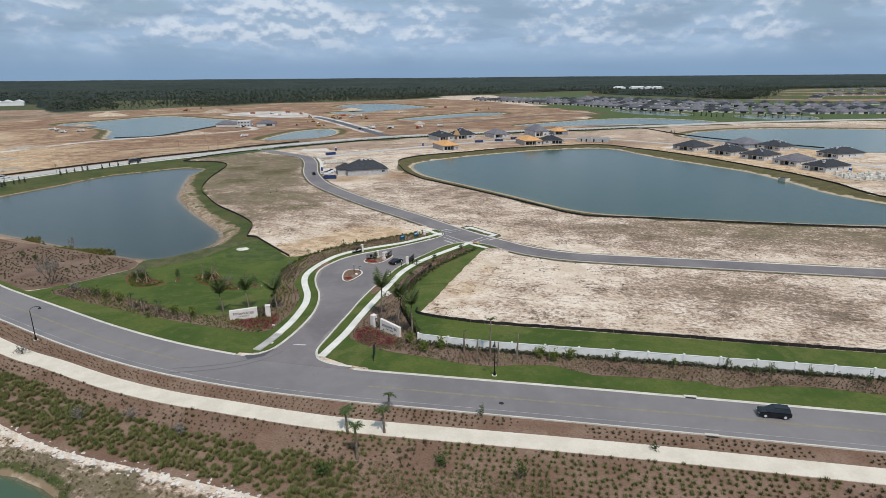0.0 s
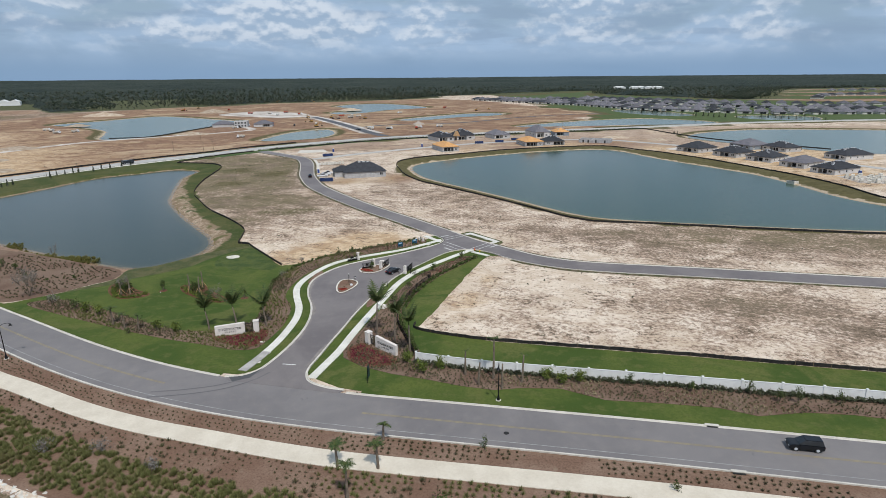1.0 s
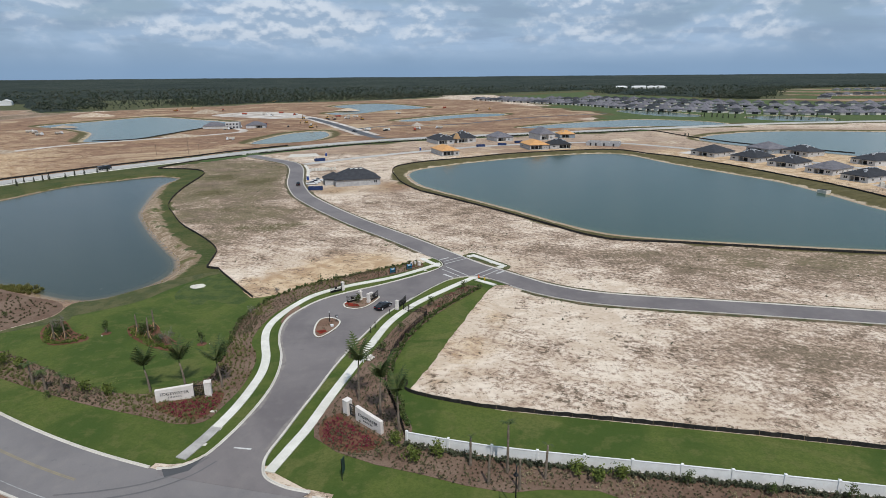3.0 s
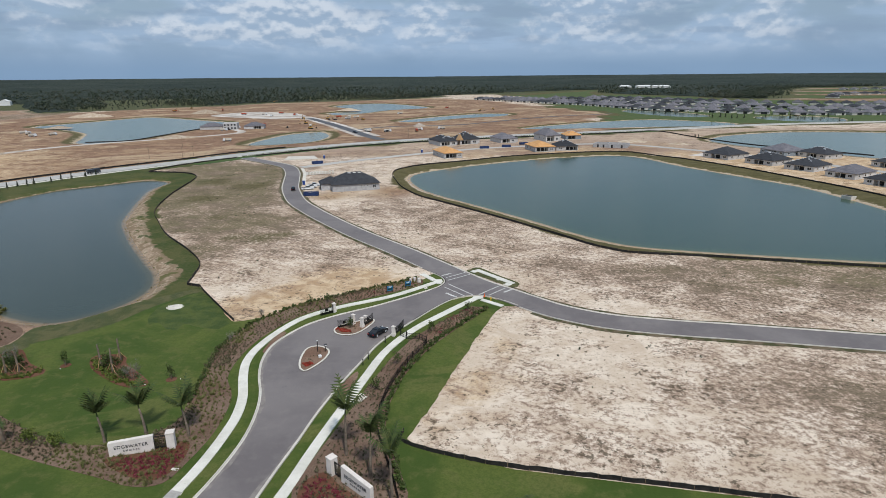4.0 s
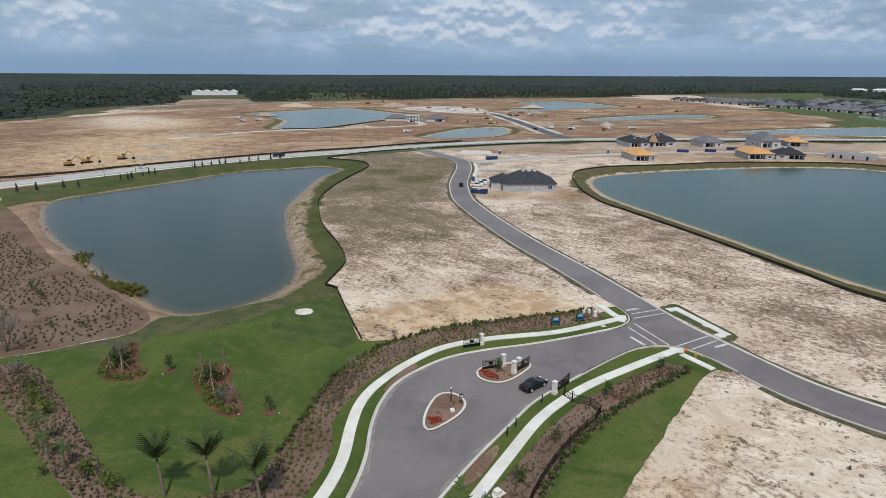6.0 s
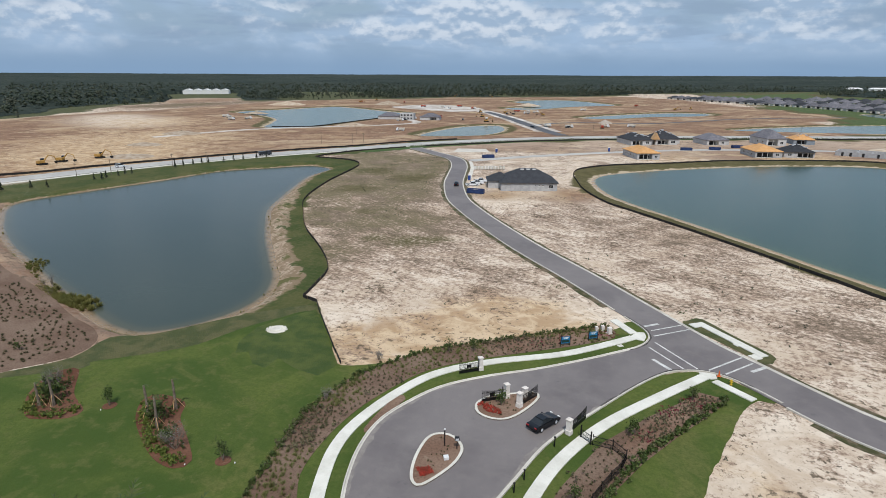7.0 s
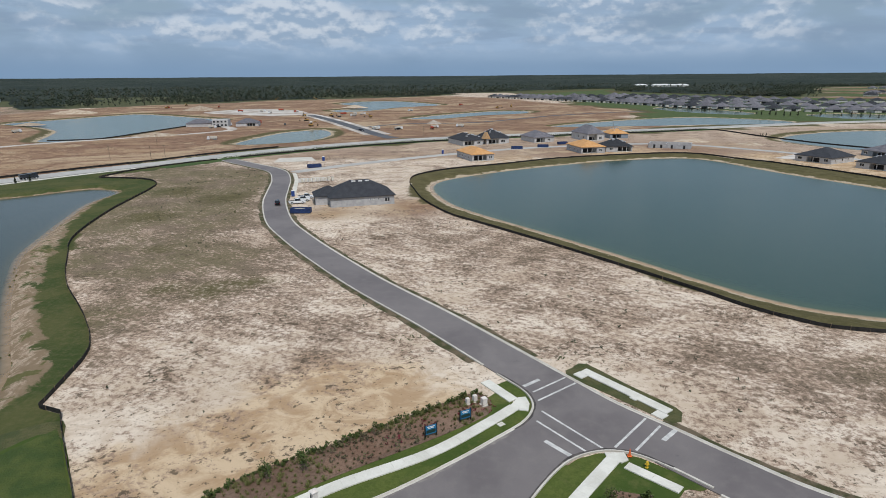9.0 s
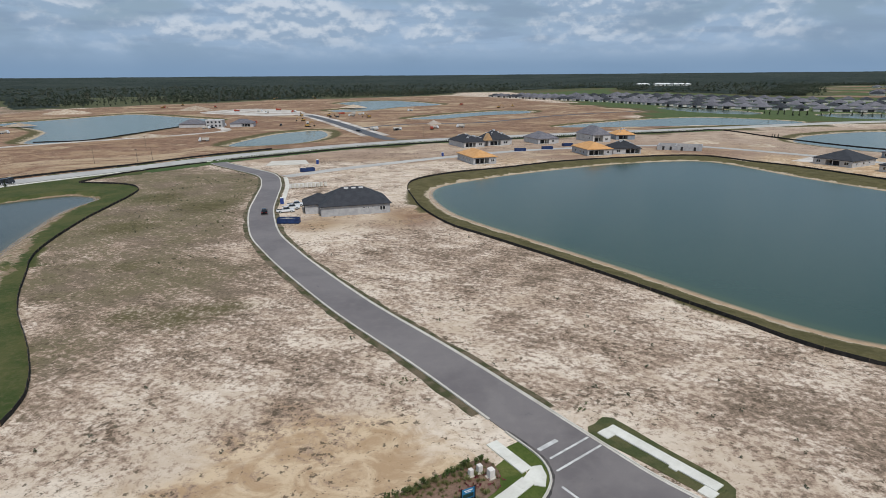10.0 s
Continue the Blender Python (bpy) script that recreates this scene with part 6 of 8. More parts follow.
RUB = 1.3 if inside(south, shifted(low_edge, -1.3)[8:9])[0] else -1.3
rubble = np.repeat(shifted(low_edge, RUB), 26, 0)
rubble = rubble + rng.normal(0, 0.75, rubble.shape)
rubble = rubble[(rubble[:, 0] > -80) & (rubble[:, 0] < 5)]
RUBBLE = surface("pale_rubble", (0.50, 0.47, 0.42), (0.66, 0.63, 0.58), 0.8, 0.95, fine=6.0)
scatter("rubble", rubble, [pebble(0.1), pebble(0.15), pebble(0.22), pebble(0.3)], RUBBLE, "broken pale rubble along the bank", "rubble", rng, 0.4, 1.2)

# beds by the entrance
pw = rows_in(BED_W, ENTRY_L, 3.0, 70, 0.88)
pw = pw[gap(WALK_W, pw) > 1.2]
k = patchy(pw, 0.09, 1.0, -0.1)
scatter("bed_plants_west", pw[k], SMALL + MEDIUM[:2], TUFT_GREEN, "rows of small green plants in mulch", "ground plants", rng, 0.95, 1.5, 0.09)
scatter("bed_plants_west", pw[~k], SMALL + LOW[:1], TUFT_DULL, "rows of small brown plants in mulch", "ground plants", rng, 1.0, 1.6, 0.09)
WALL_LINE = spline([(-5.1, 108.3), (6, 105.0), (18.3, 102.6), (34, 99.8), (52.8, 96.3), (77.4, 91.6), (140, 79), (200, 67)], 2.0)
pe = np.vstack((rows_in(BED_E, WALL_LINE, -1.8, -13, 0.8), rows_in(BED_E, ENTRY_R, -4.0, -22, 0.95)))
pe = pe[(gap(WALK_E, pe) > 1.2) & (gap(WALL_LINE, pe) > 1.2)]
k = patchy(pe, 0.07, 3.0, 0.05)
yel = (pe[:, 0] > 10) & k
scatter("bed_plants_east", pe[yel], LOW + MEDIUM, TUFT_DRY, "low yellow-brown plants in mulch", "ground plants", rng, 0.7, 1.2, 0.09)
scatter("bed_plants_east", pe[~yel], SMALL + LOW[:2], TUFT_DULL, "low brown plants in mulch", "ground plants", rng, 0.8, 1.35, 0.09)
lake_bed = rows_in(spline([(-117, 149), (-106, 143), (-98, 147.5), (-94, 153), (-90, 158), (-90.5, 163), (-96, 166), (-114, 174), (-129, 181), (-150, 189), (-190, 209), (-190, 208), (-150, 174)], 3.0, True), BLVD, 7, 60, 1.3, 0.42)
lake_bed = lake_bed[patchy(lake_bed, 0.11, 7.7, -0.28)]
scatter("lake_bank_plants", lake_bed, MEDIUM, TUFT_DULL, "rows of grey-brown tufts on the bank", "ground plants", rng, 0.7, 1.2, 0.04)
for loop, z in ((ISLES[0], 0.26), (ISLES[1], 0.26)):
    q = np.column_stack((rng.uniform(-28, -14, 300), rng.uniform(144, 169, 300)))
    q = q[inside(loop, q) & (gap(loop, q, True) > 0.7)]
    scatter("island_plants", q[:40], SMALL, TUFT_DULL, "small plants in an island bed", "ground plants", rng, 0.7, 1.1, z)
for lo, hi, n in (((-46.5, 114.8), (-36.5, 123), 170), ((-18.5, 106), (-9, 115), 190)):
    q = np.column_stack((rng.uniform(lo[0], hi[0], n * 3), rng.uniform(lo[1], hi[1], n * 3)))
    loop = np.array([(-47.2, 118.8), (-41, 114.9), (-37.6, 115.2), (-36.4, 119.5), (-37.8, 122.5), (-41, 120.2)]) if lo[0] < -30 else np.array([(-18.4, 113), (-17.3, 108.8), (-13, 106.3), (-9, 107.8), (-13.8, 112.8), (-16, 115)])
    q = q[inside(loop, q)]
    scatter("red_flowers", q[:n], LOW, RED_LEAF, "dark red flowering plants in red mulch", "flowers", rng, 0.5, 0.9, 0.12)

for loop in ([(-22.8, 162.4), (-20.9, 161.0), (-18.9, 160.8), (-19.8, 162.2), (-22.2, 163.3)], [(-26.2, 147.2), (-25.3, 146.0), (-24.0, 146.9), (-24.8, 147.8)]):
    loop = np.array(loop)
    q = np.column_stack((rng.uniform(-27, -18, 9000), rng.uniform(145, 165, 9000)))
    q = q[inside(loop, q)]
    scatter("red_flowers", q[:150], LOW, RED_BRIGHT, "bright red flowers in an island bed", "flowers", rng, 0.35, 0.6, 0.26)

q = np.vstack([np.array(c) + rng.normal(0, 0.8, (n, 2)) for c, n in (((5.0, 172.0), 30), ((6.6, 171.4), 14), ((-8.6, 190.4), 16), ((-13.6, 187.0), 14), ((-6.4, 191.6), 14), ((2.5, 168.6), 24), ((-17.5, 184.2), 12), ((-0.8, 161.5), 14))])
scatter("red_flowers", q, LOW, RED_LEAF, "dark red flowers among mulch plants", "flowers", rng, 0.4, 0.75, 0.09)

# hedges
hedge_w = spline([(-7.3, 195.2), (-15.1, 190.0), (-27.3, 181.5), (-33.8, 176.9), (-38.6, 170.5), (-42.3, 164), (-44.0, 155.2), (-43.7, 148.5), (-42.6, 141), (-41.6, 134)], 0.85)
scatter("hedge_west", np.repeat(hedge_w, 2, 0) + rng.normal(0, 0.22, (len(hedge_w) * 2, 2)), HEDGE, SHRUB, "uneven green hedge at the bed's edge", "hedge", rng, 0.4, 0.9, 0.09)
hedge_e = spline([(10.2, 174.0), (6.4, 168.6), (2.7, 163.2), (-1.7, 156.4), (-4.7, 150), (-7.4, 142), (-9, 133), (-9, 126), (-7, 119), (-5.6, 112.5)], 0.85)
scatter("hedge_east", np.repeat(hedge_e, 2, 0) + rng.normal(0, 0.25, (len(hedge_e) * 2, 2)), HEDGE, SHRUB, "dark green hedge along the black fence", "hedge", rng, 0.6, 1.0, 0.09)
hw = shifted(WALL_LINE, -0.95)
hw = np.column_stack((np.interp(np.arange(0, 150, 0.75), np.arange(len(hw)) * 2.0, hw[:, 0]), np.interp(np.arange(0, 150, 0.75), np.arange(len(hw)) * 2.0, hw[:, 1])))
hw = np.vstack((hw, hw + np.array((0.35, -0.1))))
scatter("hedge_wall", hw + rng.normal(0, 0.15, hw.shape), HEDGE, SHRUB_DULL, "row of dark shrubs before the white wall", "hedge", rng, 0.75, 1.05, 0.09)
for q in ([(-143, 196), (-136, 188), (-128, 183), (-120, 179)], [(-116, 177), (-108, 174.5)]):
    ln = spline(q, 0.6)
    scatter("reeds", np.repeat(ln, 5, 0) + rng.normal(0, 1.1, (len(ln) * 5, 2)), LARGE, REED, "yellow-green reeds at the water's edge", "reeds", rng, 0.5, 1.0, -1.1)
shore_w = np.vstack((ring("lake_west", 0.8), ring("lake_west", 0.2)))
keep = patchy(shore_w, 0.035, 5.5, 0.05)
scatter("shore_grass", shore_w[keep] + rng.normal(0, 0.7, (int(keep.sum()), 2)), MEDIUM, REED, "sparse marsh grass along the waterline", "grass", rng, 0.5, 1.1, -1.15)

q = np.vstack([np.array(c) + rng.normal(0, 1, (70, 2)) * np.array((3.4, 1.3)) for c in ((-122, 179.5), (-116, 177.6), (-110.5, 176.8))])
scatter("reeds", q, LARGE, REED, "tall yellow-green reeds at the water's edge", "reeds", rng, 1.1, 2.0, -1.1)
for q in ([(-83.6, 149.5), (-82.2, 146.6), (-80.7, 144.0), (-78.2, 142.9), (-76.1, 143.1), (-74.5, 144.0), (-73.8, 145.3)], [(-66.2, 149.2), (-64.6, 147.4), (-61.9, 144.9), (-58.2, 142.0), (-55.6, 140.7), (-53.1, 140.2)]):
    ln = spline(q, 0.5)
    scatter("bed_border", np.repeat(ln, 3, 0) + rng.normal(0, 0.38, (len(ln) * 3, 2)), LOW + MEDIUM[:1], SHRUB_BRIGHT, "low olive-green border plants in a lawn bed", "ground plants", rng, 0.8, 1.5, 0.09)
for loop in LAWN_BEDS:
    q = np.column_stack((rng.uniform(-90, -51, 900), rng.uniform(139, 155, 900)))
    q = q[inside(loop, q) & (gap(loop, q, True) > 0.5)]
    scatter("bed_shrubs", q[:75], LOW + MEDIUM[:1], SHRUB, "small dark green plants in a lawn bed", "ground plants", rng, 0.6, 1.3, 0.09)

# dead weeds over the bare lots
lots = np.column_stack((rng.uniform(-135, 150, 60000), rng.uniform(100, 430, 60000)))
ok = ~inside(BANK_W, lots) & (gap(SPINE, lots) > 5.2) & (gap(ENTRY_L[::3], lots) > 14)
for loop in (np.array(LAWN_W), np.array(LAWN_E), BED_W, BED_E):
    ok &= ~inside(loop, lots)
for key in ("lake_west", "lake_east"):
    ok &= ~inside(ring(key, 9), lots)
fence_line = spline([(-6, 124), (9.6, 117), (67.6, 105), (140, 90.5)], 4.0)
ok &= lots[:, 1] > np.interp(lots[:, 0], fence_line[:, 0], fence_line[:, 1], left=150, right=90) + 1.5
ok &= ~((lots[:, 0] > -70) & (lots[:, 0] < -25) & (lots[:, 1] > 305) & (lots[:, 1] < 350))
lots = lots[ok]
lots = lots[np.array([noise.noise((x * 0.05, y * 0.09, 1.5)) + 0.6 * noise.noise((x * 0.25, y * 0.4, 2.5)) for x, y in lots]) > 0.12]
lots = lots[rng.random(len(lots)) < np.clip(230 / np.maximum(lots[:, 1], 120), 0.35, 1) ** 1.5][:16000]
scatter("dead_weeds", lots, [tuft(6, 0.2, 0.14) for _ in range(6)], WEED, "scattered dry weeds on pale sand", "weeds", rng, 0.4, 1.15)
clumps = np.vstack([np.array(c) + rng.normal(0, r, (n, 2)) for c, r, n in (((-19.5, 212.5), 1.6, 16), ((-31, 255), 1.0, 8), ((6.5, 205.5), 1.4, 10), ((27.6, 162.0), 1.2, 9), ((56, 154.5), 1.1, 8), ((72, 169), 1.2, 8), ((-95, 372), 4, 30), ((-92, 350), 4, 24), ((-84, 312), 3, 18), ((-90, 330), 4, 20))])
wild_w = np.column_stack((rng.uniform(-128, -58, 700), rng.uniform(255, 420, 700)))
wild_w = wild_w[inside(np.array([(-130, 420), (-118, 330), (-98, 290), (-78, 262), (-66, 268), (-72, 300), (-84, 345), (-92, 385), (-108, 412)]), wild_w) & patchy(wild_w, 0.06, 6.6, -0.05) & (gap(SPINE, wild_w) > 5)]
wild_e = np.column_stack((rng.uniform(-70, 110, 420), rng.uniform(130, 300, 420)))
wild_e = wild_e[~inside(np.array(LAWN_E), wild_e) & ~inside(np.array(LAWN_W), wild_e) & ~inside(BED_W, wild_e) & ~inside(BED_E, wild_e) & ~inside(FENCE_E, wild_e) & (gap(SPINE, wild_e) > 5.5) & (gap(ENTRY_L[::3], wild_e) > 16) & (gap(ENTRY_R[::3], wild_e) > 14) & patchy(wild_e, 0.03, 2.2, 0.0)]
wild_e = wild_e[~inside(BANK_W, wild_e) & (wild_e[:, 0] > -60)]
scatter("weed_clumps", np.vstack((wild_w, wild_e)), LOW, SHRUB_DULL, "dark low weed clumps on the bare lots", "weeds", rng, 0.5, 1.2)
scatter("weed_clumps", clumps, LOW + SMALL, SHRUB, "green weed clumps on bare sand", "weeds", rng, 0.4, 0.9)


# ---------------------------------------------------------------- single plants
def frond(length, drop):
    """One feathered palm leaf, lying along +x."""
    v, f = [], []
    n = 13
    prev = None
    for i in range(n):
        s = i / (n - 1)
        c = Vector((length * s * (1 - 0.25 * s * drop), 0, length * (0.55 * s - (0.55 + 0.5 * drop) * s * s)))
        if prev is not None:
            k = len(v)
            v += [prev + Vector((0, 0.03, 0)), prev - Vector((0, 0.03, 0)), c - Vector((0, 0.02, 0)), c + Vector((0, 0.02, 0))]
            f.append((k, k + 1, k + 2, k + 3))
            w = length * 0.36 * math.sin(math.pi * (0.12 + 0.84 * s)) + 0.08
            for side in (1, -1):
                k = len(v)
                v += [prev, c, c + Vector((length * 0.09, side * w, -w * 0.45))]
                f.append((k, k + 1, k + 2))
        prev = c
    return mesh_of("frond", v, f, PALM_LEAF)


FRONDS_UP = [frond(3.1, -0.55), frond(2.8, -0.35), frond(3.3, -0.7), frond(2.6, -0.1)]
FRONDS = [frond(2.9, 0.5), frond(2.6, 0.9), frond(2.8, 0.2), frond(2.2, 1.3)]


def trunk_mesh(h, r, lean, mat=BARK, n=8, rings=9):
    bm = bmesh.new()
    loops = []
    for i in range(rings):
        s = i / (rings - 1)
        c = (lean[0] * s * s, lean[1] * s * s, h * s)
        q = r * (1.25 - 0.5 * s + 0.12 * math.sin(i * 2.3))
        loops.append([bm.verts.new((c[0] + q * math.cos(k * math.tau / n), c[1] + q * math.sin(k * math.tau / n), c[2])) for k in range(n)])
    for a, b in zip(loops[:-1], loops[1:]):
        for k in range(n):
            bm.faces.new((a[k], a[(k + 1) % n], b[(k + 1) % n], b[k]))
    bm.faces.new(loops[-1])
    return bm


def palm(x, y, h, count=11, size=1.0, lean=(0.0, 0.0), label="young feather palm with a slim grey trunk", up=0.55):
    t = holder("palm_tree", pose(x, y, 0.08), label, "palm tree", "palms at the entrance")
    part("trunk", trunk_mesh(h, 0.17, lean), BARK, t, smooth=True)
    if up > 0.5:
        part("crownshaft", cyl(bmesh.new(), (lean[0], lean[1], h - 0.1), (lean[0] * 1.1, lean[1] * 1.1, h + 1.0), 0.13, 0.06), PALM_LEAF, t, "green crownshaft")
    for k in range(count):
        o = new("frond", hr.choice(FRONDS_UP if up > 0.8 else FRONDS))
        o.parent = t
        a = k * 137.5 + hr.uniform(-15, 15)
        o.matrix_basis = pose(lean[0], lean[1], h + (0.7 if up > 0.5 else 0), 0, 0, a) @ pose(0, 0, 0, 0, -(hr.uniform(22, 62) if up > 0.8 else hr.uniform(5, 60) * up * 1.6), 0) @ Matrix.Scale(size * hr.uniform(0.8, 1.1), 4)
    return t


for x, y, h, ln in ((-49.6, 123.2, 4.2, (-0.6, 0.3)), (-44.4, 125.0, 4.4, (-0.6, 0.3)), (-37.9, 124.7, 4.4, (-0.6, 0.3)), (-13.6, 119.8, 6.8, (0.2, 0)), (-9.6, 115.0, 6.2, (0.2, 0.2)), (-6.4, 110.5, 6.4, (-0.1, 0.1))):
    palm(x, y, h, 9, 1.1, ln, up=0.85)


def pole_palm(x, y, h, count=4):
    return palm(x, y, h, count, 0.55 if count > 5 else 0.4, (hr.uniform(-0.2, 0.2), 0), "newly set bare-trunked palm with a clipped crown", 0.45)


for x, y, h, c in ((3.9, 102.8, 4.6, 3), (6.1, 99.0, 4.4, 0), (8.8, 101.2, 7.6, 6), (10.0, 97.9, 4.6, 0), (13.7, 99.9, 5.2, 2), (-71.5, 126.1, 3.8, 8), (-68.0, 124.1, 3.6, 8), (-64.7, 123.5, 3.2, 6), 
                   (-12.2, 70.4, 5.2, 11), (-14.6, 77.0, 3.4, 12), (-9.0, 76.6, 3.8, 14), (-8.9, 83.2, 2.6, 8)):
    pole_palm(x, y, h, c)


def braced_palm(x, y, h, lean):
    """A bare palm trunk held by three timber props."""
    t = pole_palm(x, y, h, 1)
    for k in range(3):
        a = lean + k * 2.09
        part("prop", cyl(bmesh.new(), (math.cos(a) * 1.05, math.sin(a) * 1.05, 0.0), (math.cos(a) * 0.12, math.sin(a) * 0.12, 1.7), 0.045, 0.045, 6), LUMBER, t, "timber prop")


for x, y, h, lean in ((-79.5, 144.7, 3.4, 0.2), (-77.6, 145.3, 4.2, 1.0), (-63.5, 147.1, 4.4, 0.5), (-60.3, 145.1, 4.6, 1.4), (-61.2, 149.5, 4.4, 0.8)):
    braced_palm(x, y, h, lean)


def shrub(name, x, y, h, r, mat, label, category, n=90, stem=0.25, z=0.09, leaf=0.2):
    t = holder(name, pose(x, y, z), label, category)
    bm = bmesh.new()
    for k in range(4):
        a = k * 1.6 + hr.random()
        cyl(bm, (0, 0, -0.05), (math.cos(a) * r * 0.35, math.sin(a) * r * 0.35, h * 0.6), 0.05, 0.02, 5)
    part("stem", bm, BARK, t)
    v, f = leaf_cloud(rng, n, r * 0.62, h * 0.32, h * (0.5 + stem * 0.3), r * leaf, 4)
    v[:, 2] = np.maximum(v[:, 2], 0.04)
    o = new("crown", mesh_of("crown", v, f, mat))
    o.parent = t
    return t


for x, y, h in ((-6.6, 107.4, 2.6), (-3.8, 103.8, 2.4), (-0.5, 104.8, 2.4), (18.2, 100.6, 2.4), (20.6, 99.2, 2.3), (23.6, 99.4, 2.5), (-81.9, 133.5, 2.6), (-77.8, 131.9, 2.6), (-60.8, 123.3, 2.6), (-56.2, 122.4, 2.4)):
    shrub("ornamental_shrub", x, y, h, 1.25, SHRUB_BRIGHT, "bright yellow-green young shrub in mulch", "shrub", 420, leaf=0.13)
for x, y, h in ((51.0, 95.0, 2.6), (54.6, 92.8, 2.4), (57.4, 92.4, 2.6), (31.9, 98.4, 2.2), (41.6, 96.2, 2.0), (64, 92, 2.3), (72, 89, 2.3)):
    shrub("young_tree", x, y, h, 0.8, SHRUB, "young staked evergreen before the white wall", "tree", 260, 0.5, leaf=0.14)
for x, y, h, r in ((-31, 176.8, 2.6, 0.8), (-27.3, 178.4, 2.4, 0.9), (-2.5, 161.6, 2.4, 1.2), (5.5, 172.6, 2.4, 1.0), (-19.6, 163.6, 2.4, 1.1), (-11.6, 138.0, 2.4, 1.2), (-8.4, 147, 2.2, 1.0), (5.8, 80.9, 2.2, 0.7),
                   (-16.4, 66.9, 2.2, 1.6), (-0.4, 68.9, 2.0, 1.4), (10.0, 65.9, 2.4, 1.2), (29.8, 71.6, 1.4, 0.7), (-66.0, 121.8, 1.4, 0.8), (-85.6, 136.0, 2.2, 1.2)):
    shrub("shrub", x, y, h, r, SHRUB, "loose dark green shrub in a planting bed", "shrub", 220, leaf=0.13)
for x, y, h, r in ((-62.0, 147.0, 2.8, 1.7), (-78.9, 146.2, 3.0, 1.8), (-82.0, 149.0, 2.2, 1.4), (-57.6, 143.6, 1.6, 1.2)):
    shrub("shrub", x, y, h, r, SHRUB, "dense dark green shrub in a lawn bed", "shrub", 420, 0.1, leaf=0.12)
for x, y in ((-70.4, 147.5), (-48.2, 142.0)):
    shrub("sapling", x, y, 2.6, 0.85, SHRUB, "young dark green sapling in a mulch ring", "tree", 300, 0.6, leaf=0.15)


def bare_tree(name, x, y, h, r, label, category, z=0.09, stems=5, twigs=150):
    """Forking grey limbs with fine twigs and few leaves."""
    t = holder(name, pose(x, y, z), label, category)
    limbs, fine = bmesh.new(), bmesh.new()
    for k in range(stems):
        a, tilt = k * 6.28 / stems + hr.uniform(-0.4, 0.4), hr.uniform(0.15, 0.5)
        base = Vector((math.cos(a) * 0.1, math.sin(a) * 0.1, -0.05))
        fork = base + Vector((math.cos(a) * r * tilt, math.sin(a) * r * tilt, h * hr.uniform(0.35, 0.5)))
        cyl(limbs, base, fork, 0.012 * h, 0.007 * h, 6)
        for _ in range(4):
            b_ = a + hr.uniform(-1.1, 1.1)
            tip = fork + Vector((math.cos(b_) * r * hr.uniform(0.2, 0.6), math.sin(b_) * r * hr.uniform(0.2, 0.6), h * hr.uniform(0.2, 0.5)))
            cyl(limbs, fork, tip, 0.006 * h, 0.002 * h, 5)
            for _ in range(twigs // (stems * 4)):
                p0 = fork.lerp(tip, hr.uniform(0.15, 1.0))
                cyl(fine, p0, p0 + Vector((hr.uniform(-1, 1) * r * 0.32, hr.uniform(-1, 1) * r * 0.32, hr.uniform(0.05, 0.22) * h)), 0.0026 * h, 0.001 * h, 3, False)
    part("limbs", limbs, BARK, t)
    part("twigs", fine, GREY_TWIG, t, "fine grey twigs")
    v, f = leaf_cloud(rng, 150, r * 0.6, h * 0.3, h * 0.62, r * 0.05, 4)
    v[:, 2] = np.maximum(v[:, 2], 0.1)
    o = new("crown", mesh_of("crown", v, f, GREY_TWIG))
    o.parent = t


bare_tree("bare_tree", -102.1, 144.7, 7.2, 3.6, "leafless grey tree on the mulched bank", "tree", 0.04, 6, 460)
bare_tree("bare_tree", -117.5, 178.6, 5.0, 1.4, "thin leafless tree by the reeds", "tree", -0.9, 3, 120)
for x, y, h, r in ((-55.1, 142.2, 3.0, 1.7), (-80.4, 148.0, 3.8, 1.6)):
    bare_tree("twiggy_shrub", x, y, h, r, "half-bare grey twiggy shrub in a lawn bed", "shrub", 0.09, 8, 420)
for x, y, h, r in ((-93, 139.4, 2.6, 1.8), (-82, 104, 2.0, 1.5), (-57, 80.5, 2.4, 1.4), (-49, 80.8, 2.2, 1.5), (-39.6, 76.6, 2.2, 1.4), (-40.8, 170.8, 1.8, 1.0), (-43.2, 158, 1.8, 1.0)):
    shrub("twiggy_shrub", x, y, h, r, GREY_TWIG, "half-bare grey twiggy shrub", "shrub", 260, 0.2, leaf=0.085)
for x, y, r in ((-98.0, 156.5, 0.7), (-104.5, 155.0, 0.6), (-112, 158, 0.7), (-120.5, 166.0, 1.0), (-126, 168.5, 1.0)):
    shrub("shrub", x, y, r * 2.2, r, SHRUB, "small dark shrub on the mulched bank", "shrub", 160, 0.3, 0.04, 0.16)
for x, y in ((-51.9, 140.0), (-70.6, 146.2), (-46.6, 142.0)):
    t = holder("sprinkler_head", pose(x, y, 0.05), "small white sprinkler head in the lawn", "sprinkler", "sprinklers in the lawn")
    part("riser", cyl(bmesh.new(), (0, 0, 0), (0, 0, 0.12), 0.06, n=8), TRIM, t)
    part("cap", turned(bmesh.new(), [(0.09, 0.12), (0.09, 0.16), (0.03, 0.19)], 8), TRIM, t)

